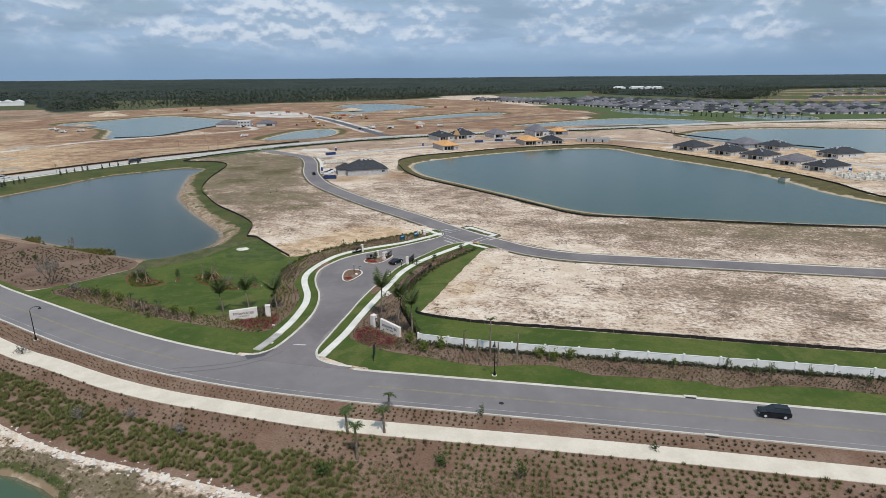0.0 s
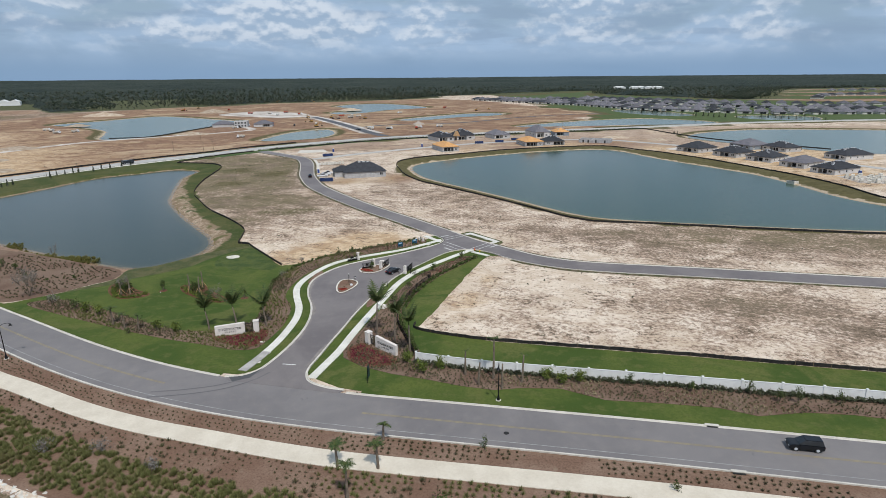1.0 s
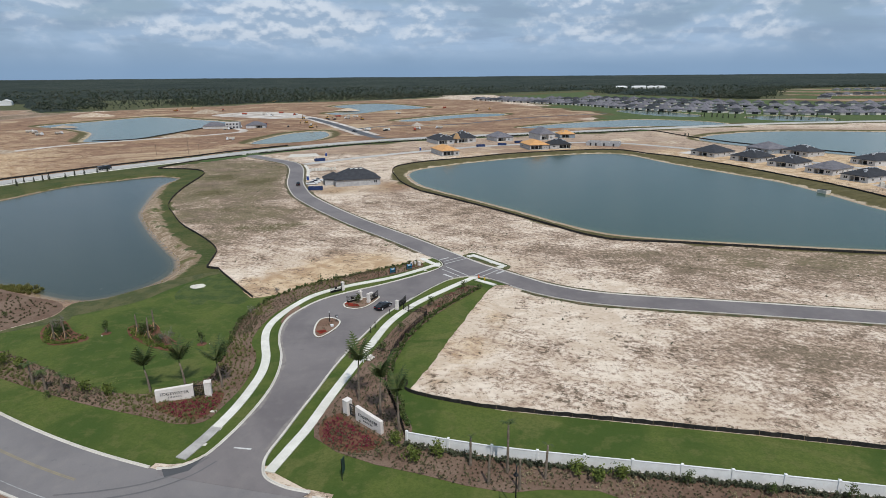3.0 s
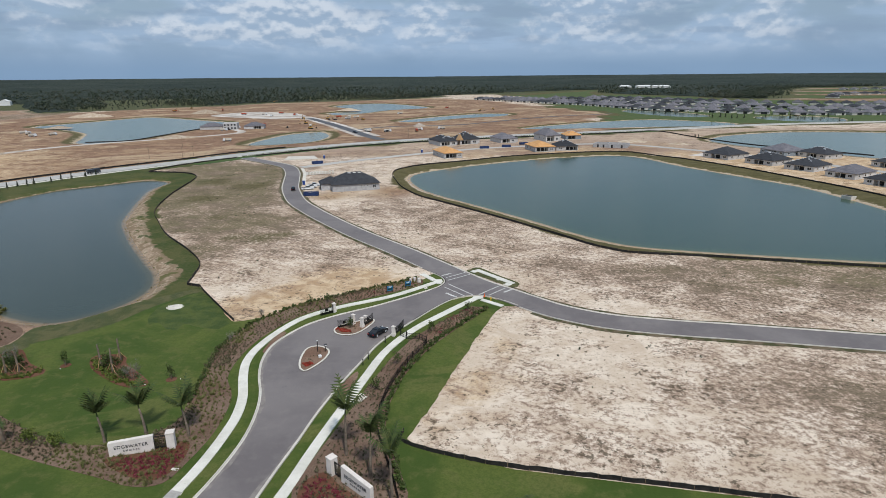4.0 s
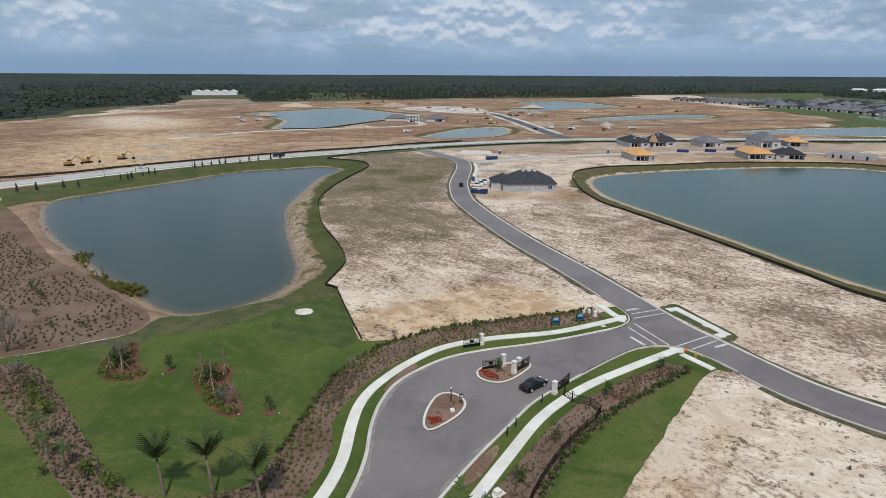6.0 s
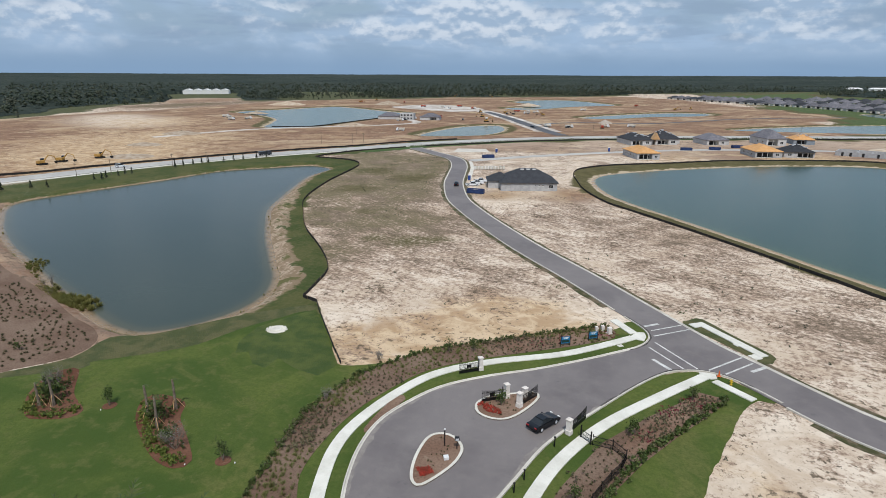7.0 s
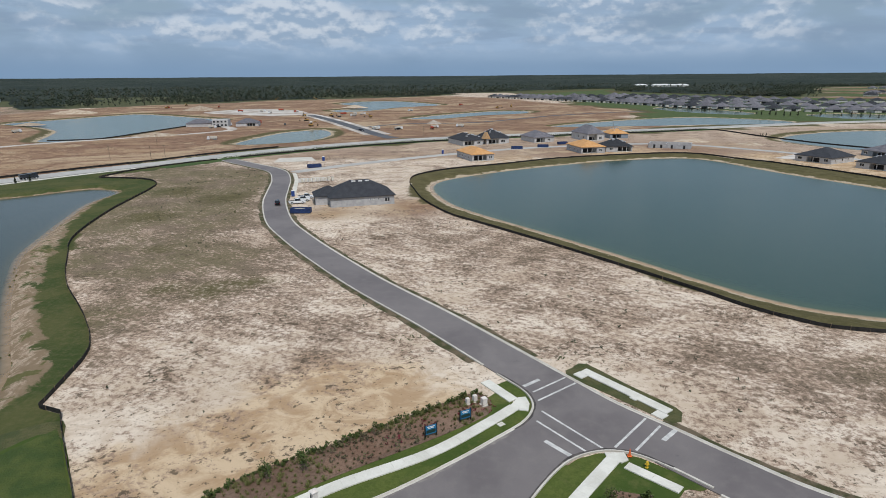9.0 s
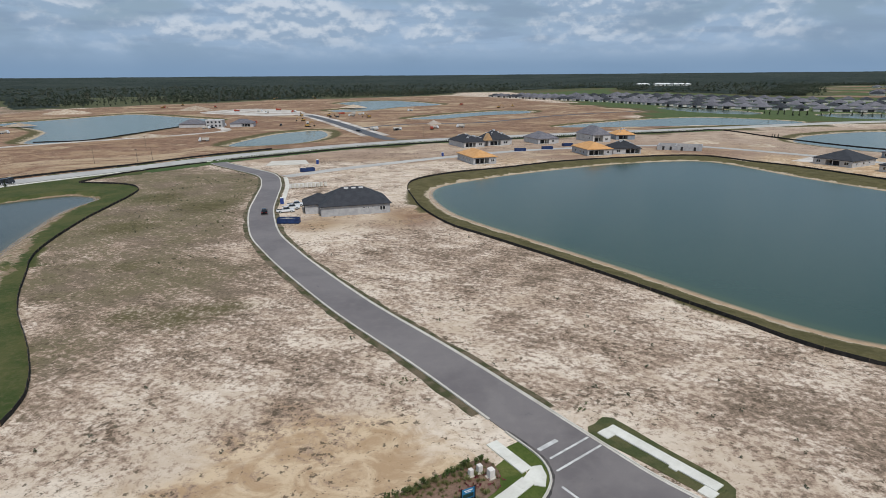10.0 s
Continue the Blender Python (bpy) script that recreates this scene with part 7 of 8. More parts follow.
# ---------------------------------------------------------------- boundary wall and fences
def along(line, pitch, start_=0.0):
    """Places and headings at an even pitch along a line."""
    run = np.concatenate(([0], np.cumsum(np.linalg.norm(np.diff(line, axis=0), axis=1))))
    s = np.arange(start_, run[-1], pitch)
    p = np.column_stack((np.interp(s, run, line[:, 0]), np.interp(s, run, line[:, 1])))
    q = np.column_stack((np.interp(s + 0.5, run, line[:, 0]), np.interp(s + 0.5, run, line[:, 1])))
    o = np.column_stack((np.interp(s - 0.5, run, line[:, 0]), np.interp(s - 0.5, run, line[:, 1])))
    return p, np.degrees(np.arctan2(q[:, 1] - o[:, 1], q[:, 0] - o[:, 0]))


wall_thing = tagged(new("boundary_wall"), "long white panel wall with capped posts", "wall")
wp, _ = along(WALL_LINE, 6.3)
post_bm = box(bmesh.new(), -0.16, -0.16, 0, 0.16, 0.16, 1.98, 0.015)
post_me = bpy.data.meshes.new("post")
post_bm.to_mesh(post_me)
cap_me = bpy.data.meshes.new("cap")
cap_bm = bmesh.new()
turned(cap_bm, [(0.27, 0), (0.27, 0.06), (0.05, 0.16)], 4)
bmesh.ops.rotate(cap_bm, verts=cap_bm.verts, matrix=Matrix.Rotation(math.pi / 4, 3, "Z"))
cap_bm.to_mesh(cap_me)
post_me.materials.append(WHITE), cap_me.materials.append(WHITE)
for i, (x, y) in enumerate(wp):
    yaw = square(wp[i], wp[min(i + 1, len(wp) - 1)])[0] if i + 1 < len(wp) else square(wp[i - 1], wp[i])[0]
    po = new("post", post_me)
    po.parent, po.matrix_basis = wall_thing, pose(x, y, 0, 0, 0, yaw)
    ca = new("cap", cap_me)
    ca.parent, ca.matrix_basis = po, pose(0, 0, 1.98)
    if i + 1 < len(wp):
        ln = math.dist(wp[i], wp[i + 1])
        b = bmesh.new()
        box(b, 0.16, -0.05, 0.05, ln - 0.16, 0.05, 1.8)
        box(b, 0.16, -0.09, 1.74, ln - 0.16, 0.09, 1.86)
        box(b, 0.16, -0.09, 0.02, ln - 0.16, 0.09, 0.2)
        for k in range(1, int(ln / 0.9)):
            box(b, k * 0.9, -0.062, 0.2, k * 0.9 + 0.03, 0.062, 1.74)
        pa = part("panel", b, WHITE, wall_thing)
        pa.matrix_basis = pose(x, y, 0, 0, 0, yaw)


def picket_mesh(length, h, emblem=False, curve=0.0):
    """A black picket panel with rails; curve: extra height at its far end."""
    b = bmesh.new()
    n = int(length / 0.13)
    thick = 0.018 if emblem else 0.011
    for k in range(n + 1):
        x = length * k / n
        box(b, x - thick, -thick, 0.06, x + thick, thick, h + curve * (x / length) ** 2)
    for z in (0.12, h * 0.45, h - 0.12):
        box(b, 0, -0.02, z - 0.025, length, 0.02, z + 0.025)
    if emblem:
        box(b, 0, -0.022, 0.02, length, 0.022, h * 0.33)
    if emblem:
        box(b, length * 0.38, -0.03, h * 0.5, length * 0.62, 0.03, h * 0.85)
    return b


fence = tagged(new("picket_fence"), "black metal picket fence behind a hedge", "fence")
fl = spline([(-7.2, 158.0), (-4.4, 157.6), (-3.2, 155.4), (-5.6, 150), (-8.3, 142), (-9.9, 133.5), (-9.9, 126), (-8, 119), (-6.0, 112), (-5.3, 108.9)], 1.0)
fp, _ = along(fl, 2.4)
fmesh = {}
for a, b in zip(fp[:-1], fp[1:]):
    yaw, ln = square(a, b)
    key = round(ln, 1)
    if key not in fmesh:
        me = bpy.data.meshes.new("fence_panel")
        q = picket_mesh(ln, 1.35)
        q.to_mesh(me)
        q.free()
        me.materials.append(BLACK)
        fmesh[key] = me
    o = new("fence_panel", fmesh[key])
    o.parent, o.matrix_basis = fence, pose(*a, 0.05, 0, 0, yaw)
    tagged(o, kind="stuff")
    part("fence_post", box(bmesh.new(), -0.04, -0.04, 0, 0.04, 0.04, 1.5), BLACK, fence).matrix_basis = pose(*a, 0.05, 0, 0, yaw)


# ---------------------------------------------------------------- entrance signs
LETTER = surface("letter_dark", (0.02, 0.02, 0.022), (0.035, 0.035, 0.037), 2.0, 0.4, 0.3, bump=0.0)


def lettering(text, size, mat, parent, m, name="lettering", label="", spread=1.12):
    cu = bpy.data.curves.new("lettering", "FONT")
    cu.body, cu.size, cu.align_x, cu.extrude, cu.space_character = text, size, "CENTER", 0.02, spread
    tmp = bpy.data.objects.new("lettering", cu)
    scene.collection.objects.link(tmp)
    me = bpy.data.meshes.new_from_object(tmp.evaluated_get(bpy.context.evaluated_depsgraph_get()))
    bpy.data.objects.remove(tmp)
    me.materials.clear()
    me.materials.append(mat)
    o = new(name, me)
    o.parent, o.matrix_basis = parent, m
    if label:
        o["label"] = label
    return o


def pillar(at, yaw, h, w, parent=None, label="white stucco gate pillar with a pyramid cap"):
    t = holder("gate_pillar", pose(*at, 0, 0, yaw), label, "pillar", "pillars of the gate") if parent is None else parent
    off = pose(0, 0, 0) if parent is None else at
    for name, bm in (("plinth", box(bmesh.new(), -w * 0.62, -w * 0.62, 0, w * 0.62, w * 0.62, h * 0.28, 0.02)), ("shaft", box(bmesh.new(), -w / 2, -w / 2, h * 0.28, w / 2, w / 2, h * 0.9, 0.02))):
        part(name, bm, STUCCO, t)
    c = bmesh.new()
    box(c, -w * 0.62, -w * 0.62, h * 0.9, w * 0.62, w * 0.62, h * 0.95)
    vs = [c.verts.new(q) for q in ((-w * 0.58, -w * 0.58, h * 0.95), (w * 0.58, -w * 0.58, h * 0.95), (w * 0.58, w * 0.58, h * 0.95), (-w * 0.58, w * 0.58, h * 0.95), (0, 0, h * 1.06))]
    for i in range(4):
        c.faces.new((vs[i], vs[(i + 1) % 4], vs[4]))
    part("cap", c, STUCCO, t)
    return t


def monument(at, yaw, flip):
    """A white sign wall, a dark screen with a round emblem, and a pillar; x runs along the face, -y is its front."""
    t = holder("entrance_sign", pose(*at, 0.1, 0, 0, yaw), "white stucco entrance sign wall with dark letters", "sign", "signs at the entrance")
    w = bmesh.new()
    vs = [w.verts.new(q) for q in ((0, -0.3, 0), (5.9, -0.3, 0), (5.9, 0.3, 0), (0, 0.3, 0), (0, -0.3, 2.15 if not flip else 2.45), (5.9, -0.3, 2.45 if not flip else 2.15), (5.9, 0.3, 2.45 if not flip else 2.15), (0, 0.3, 2.15 if not flip else 2.45))]
    for q in ((3, 2, 1, 0), (4, 5, 6, 7), (0, 1, 5, 4), (1, 2, 6, 5), (2, 3, 7, 6), (3, 0, 4, 7)):
        w.faces.new([vs[i] for i in q])
    bmesh.ops.bevel(w, geom=list(w.edges), offset=0.025, segments=2, affect="EDGES")
    wall = part("sign_wall", w, STUCCO, t)
    lettering("EDGEWATER", 0.7, LETTER, wall, pose(2.95, -0.32, 1.12, 90), "lettering", "dark raised letters")
    lettering("SHORES", 0.4, LETTER, wall, pose(2.95, -0.32, 0.58, 90), "lettering", "dark raised letters", 1.7)
    x0 = 5.9 if not flip else -1.7
    s = bmesh.new()
    for q in ((0, 0.25, 1.7, 0.33), (0, 2.05, 1.7, 2.13), (0, 0.25, 0.08, 2.13), (1.62, 0.25, 1.7, 2.13)):
        box(s, x0 + q[0], -0.05, q[1], x0 + q[2], 0.05, q[3])
    for k in range(6):
        box(s, x0 + 0.08, -0.015, 0.4 + k * 0.3, x0 + 1.62, 0.015, 0.44 + k * 0.3)
        box(s, x0 + 0.2 + k * 0.26, -0.015, 0.33, x0 + 0.24 + k * 0.26, 0.015, 2.05)
    tagged(part("screen", s, BLACK, t, "black metal screen panel"), kind="stuff")
    e = bmesh.new()
    n = 20
    for r0, r1 in ((0.55, 0.47), (0.3, 0.2)):
        ringv = [[e.verts.new((x0 + 0.85 + r * math.cos(k * math.tau / n), y, 1.2 + r * math.sin(k * math.tau / n))) for k in range(n)] for r, y in ((r0, -0.09), (r1, -0.09), (r1, -0.02), (r0, -0.02))]
        for i in range(4):
            for k in range(n):
                e.faces.new((ringv[i][k], ringv[i][(k + 1) % n], ringv[(i + 1) % 4][(k + 1) % n], ringv[(i + 1) % 4][k]))
    part("emblem", e, EMBLEM, t, "pale bronze ring emblem")
    px = 7.6 + 0.55 if not flip else -1.7 - 0.6
    part("sign_pillar", box(bmesh.new(), px - 0.55, -0.55, 0, px + 0.55, 0.55, 2.5, 0.03), STUCCO, t)
    part("pillar_cap", box(bmesh.new(), px - 0.6, -0.6, 2.5, px + 0.6, 0.6, 2.62, 0.03), STUCCO, t)
    return t


EMBLEM = surface("emblem_bronze", (0.10, 0.085, 0.05), (0.16, 0.14, 0.09), 2.0, 0.4, 0.7, 0.5, bump=0.0)
monument((-47.1, 120.0), 14.5, False)
monument((-13.2, 114.4), -43.0, True)

# ---------------------------------------------------------------- gates
for x, y, yaw in ((-24.7, 172.4, 40), (-19.3, 165.4, 40), (-17.2, 163.6, 60), (-16.9, 166.4, 55), (-10.2, 159.4, 62)):
    pillar((x, y, 0.1 if x > -11 or x < -24 else 0.26), yaw, 2.25 if (x, y) != (-16.9, 166.4) else 1.5, 0.6)
for a, b in (((-24.9, 171.9), (-27.4, 170.1)), ((-19.8, 165.0), (-22.3, 163.2)), ((-17.0, 164.1), (-15.3, 167.2)), ((-9.9, 160.0), (-8.4, 163.4))):
    yaw, ln = square(a, b)
    t = holder("metal_gate", pose(*a, 0.2, 0, 0, yaw), "open black metal picket gate leaf", "gate", "leaves of the gate")
    part("gate_leaf", picket_mesh(ln, 1.5, True, 0.35), BLACK, t)
    part("gate_post", box(bmesh.new(), -0.05, -0.05, -0.1, 0.05, 0.05, 1.9), BLACK, t)
t = holder("pedestrian_gate", pose(-8.7, 159.1, 0.2, 0, 0, -42), "black mesh gate across the walk", "gate")
part("gate_leaf", picket_mesh(1.7, 1.2), BLACK, t)
for x in (0, 1.7):
    part("gate_post", box(bmesh.new(), x - 0.07, -0.07, -0.1, x + 0.07, 0.07, 1.7, 0.01), BLACK, t)
for x, y, h, lab in ((-24.3, 152.2, 2.3, "black post with a pale light head"), (-11.6, 156.2, 1.2, "short black bollard with a domed top"), (-14.1, 149.0, 1.2, "short black bollard with a domed top"), (-14.8, 146.6, 1.1, "short black bollard with a domed top")):
    t = holder("bollard", pose(x, y, 0.15), lab, "bollard", "bollards by the drive")
    part("post", cyl(bmesh.new(), (0, 0, 0), (0, 0, h), 0.08, n=10), BLACK, t)
    part("head", turned(bmesh.new(), [(0.1, h), (0.13, h + 0.05), (0.13, h + 0.14), (0.03, h + 0.2)], 10), TRIM if h > 2 else BLACK, t)
t = holder("call_box", pose(-22.7, 152.0, 0.26, 0, 0, 20), "dark call box on a post in an island", "call box")
part("post", cyl(bmesh.new(), (0, 0, 0), (0, 0, 1.2), 0.06, n=8), BLACK, t)
part("case", box(bmesh.new(), -0.28, -0.2, 1.2, 0.28, 0.2, 1.65, 0.04), BLACK, t)
part("screen", box(bmesh.new(), -0.2, -0.215, 1.3, 0.2, -0.203, 1.58), UNDERLAY, t, "pale blue screen")
t = holder("utility_cabinet", pose(-23.4, 149.8, 0.26, 0, 0, 30), "small white utility cover in mulch", "cabinet")
part("case", box(bmesh.new(), -0.3, -0.3, 0, 0.3, 0.3, 0.4, 0.04), TRIM, t)


# ---------------------------------------------------------------- street furniture
def street_lamp(x, y, yaw, h=6.4):
    t = holder("street_lamp", pose(x, y, 0.06, 0, 0, yaw), "black street lamp with a curved arm", "street lamp", "lamps along the boulevard")
    part("base", turned(bmesh.new(), [(0.28, 0), (0.28, 0.1), (0.2, 0.5), (0.12, 0.9), (0.1, 1.0)], 12), BLACK, t)
    part("footing", cyl(bmesh.new(), (0, 0, -0.05), (0, 0, 0.05), 0.45, n=14), CONCRETE, t)
    part("pole", cyl(bmesh.new(), (0, 0, 0.9), (0, 0, h), 0.1, 0.065, 10), BLACK, t)
    arm = bmesh.new()
    pts = [(1.0 * (1 - math.cos(a)), 0, h - 0.1 + 0.75 * math.sin(a)) for a in np.linspace(0, math.pi * 0.75, 9)]
    for a, b in zip(pts[:-1], pts[1:]):
        cyl(arm, a, b, 0.045, n=6)
    part("arm", arm, BLACK, t)
    e = pts[-1]
    part("lamp_head", turned(bmesh.new(), [(0.32, e[2] - 0.42), (0.3, e[2] - 0.34), (0.16, e[2] - 0.16), (0.08, e[2] + 0.05)], 12, (e[0], 0, 0)), BLACK, t)
    part("lens", turned(bmesh.new(), [(0.2, e[2] - 0.5), (0.26, e[2] - 0.42)], 12, (e[0], 0, 0)), TRIM, t, "pale glass lens")


street_lamp(-83.7, 110.6, 35)
street_lamp(9.0, 94.1, -100)
t = holder("flag_sign", pose(-13.2, 100.0, 0.06, 0, 0, 78), "dark green banner sign on a post", "sign")
part("post", cyl(bmesh.new(), (0, 0, 0), (0, 0, 3.3), 0.05, n=8), BLACK, t)
GREEN_SIGN = surface("sign_dark_green", (0.012, 0.03, 0.028), (0.02, 0.05, 0.045), 1.0, 0.5, bump=0.0)
part("panel", box(bmesh.new(), 0.0, -0.03, 0.9, 1.1, 0.03, 3.1, 0.01), GREEN_SIGN, t)
BLUE_SIGN = surface("sign_blue", (0.02, 0.13, 0.27), (0.03, 0.19, 0.36), 1.2, 0.4, bump=0.0)
for a, b in (((-13.9, 184.6), (-12.5, 185.3)), ((-9.6, 188.0), (-8.2, 188.7))):
    yaw, ln = square(a, b)
    t = holder("lot_sign", pose(*a, 0.1, 0, 0, yaw), "blue lot sign with pale bars on two black posts", "sign", "lot signs in the bed")
    for x in (0, ln):
        part("post", box(bmesh.new(), x - 0.06, -0.06, 0, x + 0.06, 0.06, 1.75), BLACK, t)
    pn = part("panel", box(bmesh.new(), 0.05, -0.03, 0.4, ln - 0.05, 0.03, 1.6), BLUE_SIGN, t)
    part("picture", box(bmesh.new(), 0.16, -0.036, 0.55, ln - 0.16, -0.031, 1.0), GREEN_SIGN, pn, "dark green picture area")
    for z, w in ((1.36, 0.5), (1.18, 0.35)):
        part("text_bar", box(bmesh.new(), ln / 2 - w, -0.038, z, ln / 2 + w, -0.031, z + 0.1), TRIM, pn, "white bar of writing")
for x, y, w, h in ((-8.5, 192.4, 0.5, 0.9), (-7.5, 193.0, 0.55, 1.0), (-6.3, 192.2, 0.7, 1.1)):
    t = holder("utility_pedestal", pose(x, y, 0.09, 0, 0, 30), "pale grey-green utility pedestal", "utility box", "utility boxes at the crossing")
    part("case", box(bmesh.new(), -w / 2, -w / 2, 0.1, w / 2, w / 2, h, 0.05), STUCCO, t)
    part("pad", box(bmesh.new(), -w * 0.7, -w * 0.7, 0, w * 0.7, w * 0.7, 0.1), CONCRETE, t)
HYD = surface("hydrant_yellow", (0.55, 0.35, 0.02), (0.65, 0.42, 0.04), 2.0, 0.5, bump=0.05)
ORANGE = surface("cone_orange", (0.6, 0.1, 0.02), (0.7, 0.15, 0.03), 2.0, 0.6, bump=0.05)
t = holder("fire_hydrant", pose(11.3, 179.1, 0.05), "yellow fire hydrant in grass", "hydrant")
part("barrel", turned(bmesh.new(), [(0.2, 0), (0.2, 0.06), (0.12, 0.1), (0.12, 0.6), (0.17, 0.62), (0.15, 0.75), (0.05, 0.86)], 12), HYD, t)
part("nozzle", cyl(bmesh.new(), (-0.24, 0, 0.45), (0.24, 0, 0.45), 0.07, n=10), HYD, t)
part("nozzle", cyl(bmesh.new(), (0, -0.24, 0.42), (0, 0, 0.42), 0.08, n=10), HYD, t)
t = holder("traffic_cone", pose(9.9, 181.0, 0.2), "orange traffic cone at the kerb ramp", "cone")
part("cone", turned(bmesh.new(), [(0.22, 0.03), (0.18, 0.06), (0.04, 0.95)], 12), ORANGE, t)
part("foot", box(bmesh.new(), -0.25, -0.25, 0, 0.25, 0.25, 0.04), ORANGE, t)
t = holder("mail_box", pose(-14.6, 133.4, 0.09, 0, 0, 60), "white mailbox on a post beside a pad", "mailbox")
part("post", box(bmesh.new(), -0.06, -0.06, 0, 0.06, 0.06, 1.2), TRIM, t)
part("case", box(bmesh.new(), -0.2, -0.3, 1.2, 0.2, 0.3, 1.55, 0.05), TRIM, t)
t = holder("ground_box", pose(-13.6, 135.0, 0.09, 0, 0, 60), "low pale concrete utility pad with a cabinet", "utility box")
part("pad", box(bmesh.new(), -0.9, -0.6, 0, 0.9, 0.6, 0.12), CONCRETE, t)
part("case", box(bmesh.new(), -0.4, -0.35, 0.12, 0.4, 0.35, 0.7, 0.04), STUCCO, t)
for x, y, w, d, yaw in ((-34.2, 112.2, 1.3, 0.7, -5), (-35.0, 108.2, 1.4, 0.6, -5), (-36.6, 117.0, 1.0, 0.5, -5), (-4.4, 187.6, 0.9, 0.7, 35)):
    t = holder("concrete_pad", pose(x, y, 0.05, 0, 0, yaw), "small flush concrete pad in turf", "pad", "pads in the turf")
    part("slab", box(bmesh.new(), -w / 2, -d / 2, 0, w / 2, d / 2, 0.09), CONCRETE, t)
    part("lid", box(bmesh.new(), -w * 0.2, -d * 0.25, 0.09, w * 0.2, d * 0.25, 0.105), CURB, t)
t = holder("storm_drain", pose(-62.6, 176.2, 0.0), "concrete storm drain in a ring of pale rocks", "drain")
part("inlet", turned(bmesh.new(), [(1.0, 0.0), (1.0, 0.22), (0.75, 0.3), (0.7, 0.3)], 16), CONCRETE, t)
part("grate", cyl(bmesh.new(), (0, 0, 0.26), (0, 0, 0.315), 0.6, n=14), CURB, t)
part("gravel", turned(bmesh.new(), [(1.75, 0.0), (1.68, 0.09), (1.35, 0.14), (1.0, 0.12)], 20), CONCRETE, t, "pale crushed stone")
for k in range(90):
    a, r = k * 2.4, 1.02 + hr.random() * 0.66
    s = hr.uniform(0.09, 0.17)
    b = bmesh.new()
    bmesh.ops.create_icosphere(b, subdivisions=1, radius=s)
    for v in b.verts:
        v.co *= hr.uniform(0.75, 1.2)
    part("rock", b, CONCRETE, t).matrix_basis = pose(math.cos(a) * r * 1.15, math.sin(a) * r, 0.08)
t = holder("manhole", pose(9.3, 84.6, 0.132), "dark cast manhole cover in the road", "manhole")
part("ring", turned(bmesh.new(), [(0.5, 0), (0.5, 0.012), (0.42, 0.016)], 20), ASPHALT, t)
part("cover", cyl(bmesh.new(), (0, 0, 0.005), (0, 0, 0.02), 0.4, n=20), SILT, t)
for x, y, yaw in ((40.6, 85.9, -11), (39.4, 75.0, -11)):
    t = holder("kerb_inlet", pose(x, y, 0.12, 0, 0, yaw), "dark storm inlet in the kerb", "drain", "inlets in the kerb")
    part("throat", box(bmesh.new(), -0.8, -0.3, 0, 0.8, 0.1, 0.06), SILT, t)
    part("hood", box(bmesh.new(), -1.0, -0.02, 0.06, 1.0, 0.5, 0.2, 0.02), CURB, t)
sheet("road_patch", np.array([(-38.6, 103.0), (-36.0, 103.1), (-33.6, 105.2), (-32.9, 106.9), (-34.4, 102.2), (-37.2, 100.9)]), 0.158, make_asphalt("asphalt_patch", (0.05, 0.05, 0.052), (0.07, 0.07, 0.072), 0.05), "dark fresh asphalt patch", "road")
t = holder("outfall_box", pose(175.2, 298.5, -1.6, 0, 0, -70), "concrete outfall box at the waterline", "drain")
part("case", box(bmesh.new(), -2.2, -1.6, 0, 2.2, 1.6, 1.9, 0.05), CURB, t)
part("grate", box(bmesh.new(), -1.8, -1.2, 1.9, 1.8, 1.2, 1.98), SILT, t)

# ---------------------------------------------------------------- vehicles
PAINT_BLACK = surface("car_paint_black", (0.006, 0.007, 0.01), (0.01, 0.012, 0.016), 0.5, 0.18, 0.3, 0.6, bump=0.0, local=True)
PAINT_CAR_WHITE = surface("car_paint_white", (0.66, 0.67, 0.68), (0.72, 0.73, 0.74), 0.5, 0.25, 0.0, 0.6, bump=0.0, local=True)
PAINT_CAR_DARK = surface("truck_paint_dark", (0.02, 0.025, 0.035), (0.04, 0.045, 0.055), 0.5, 0.3, 0.0, 0.5, bump=0.0, local=True)
PAINT_MACHINE = surface("machine_yellow", (0.32, 0.185, 0.05), (0.42, 0.25, 0.07), 1.0, 0.5, bump=0.05, local=True)
BLUE_BIN = surface("bin_blue", (0.015, 0.03, 0.09), (0.025, 0.05, 0.14), 1.0, 0.6, bump=0.05, local=True)
PORTA = surface("cabin_blue", (0.02, 0.05, 0.20), (0.03, 0.07, 0.26), 1.0, 0.5, bump=0.0, local=True)
TYRE = surface("tyre", (0.012, 0.012, 0.012), (0.02, 0.02, 0.02), 3.0, 0.9)
LAMP_RED = surface("tail_lamp", (0.25, 0.01, 0.01), (0.3, 0.02, 0.02), 3.0, 0.3, bump=0.0)


def slice_body(bm, prof, half, top_half=None, bev=0.06):
    """A closed side outline (x, z) given thickness; above the belt it may draw in."""
    top_half = top_half or half
    zs = [z for _, z in prof]
    lo, hi = min(zs), max(zs)
    sides = []
    for s in (-1, 1):
        sides.append([bm.verts.new((x, s * (half + (top_half - half) * max(0, (z - lo) / (hi - lo))), z)) for x, z in prof])
    n = len(prof)
    bm.faces.new(sides[0])
    bm.faces.new(sides[1][::-1])
    for i in range(n):
        bm.faces.new((sides[0][i], sides[1][i], sides[1][(i + 1) % n], sides[0][(i + 1) % n]))
    settle(bm)
    if bev:
        bmesh.ops.bevel(bm, geom=list(bm.edges), offset=bev, segments=2, affect="EDGES")
    return bm


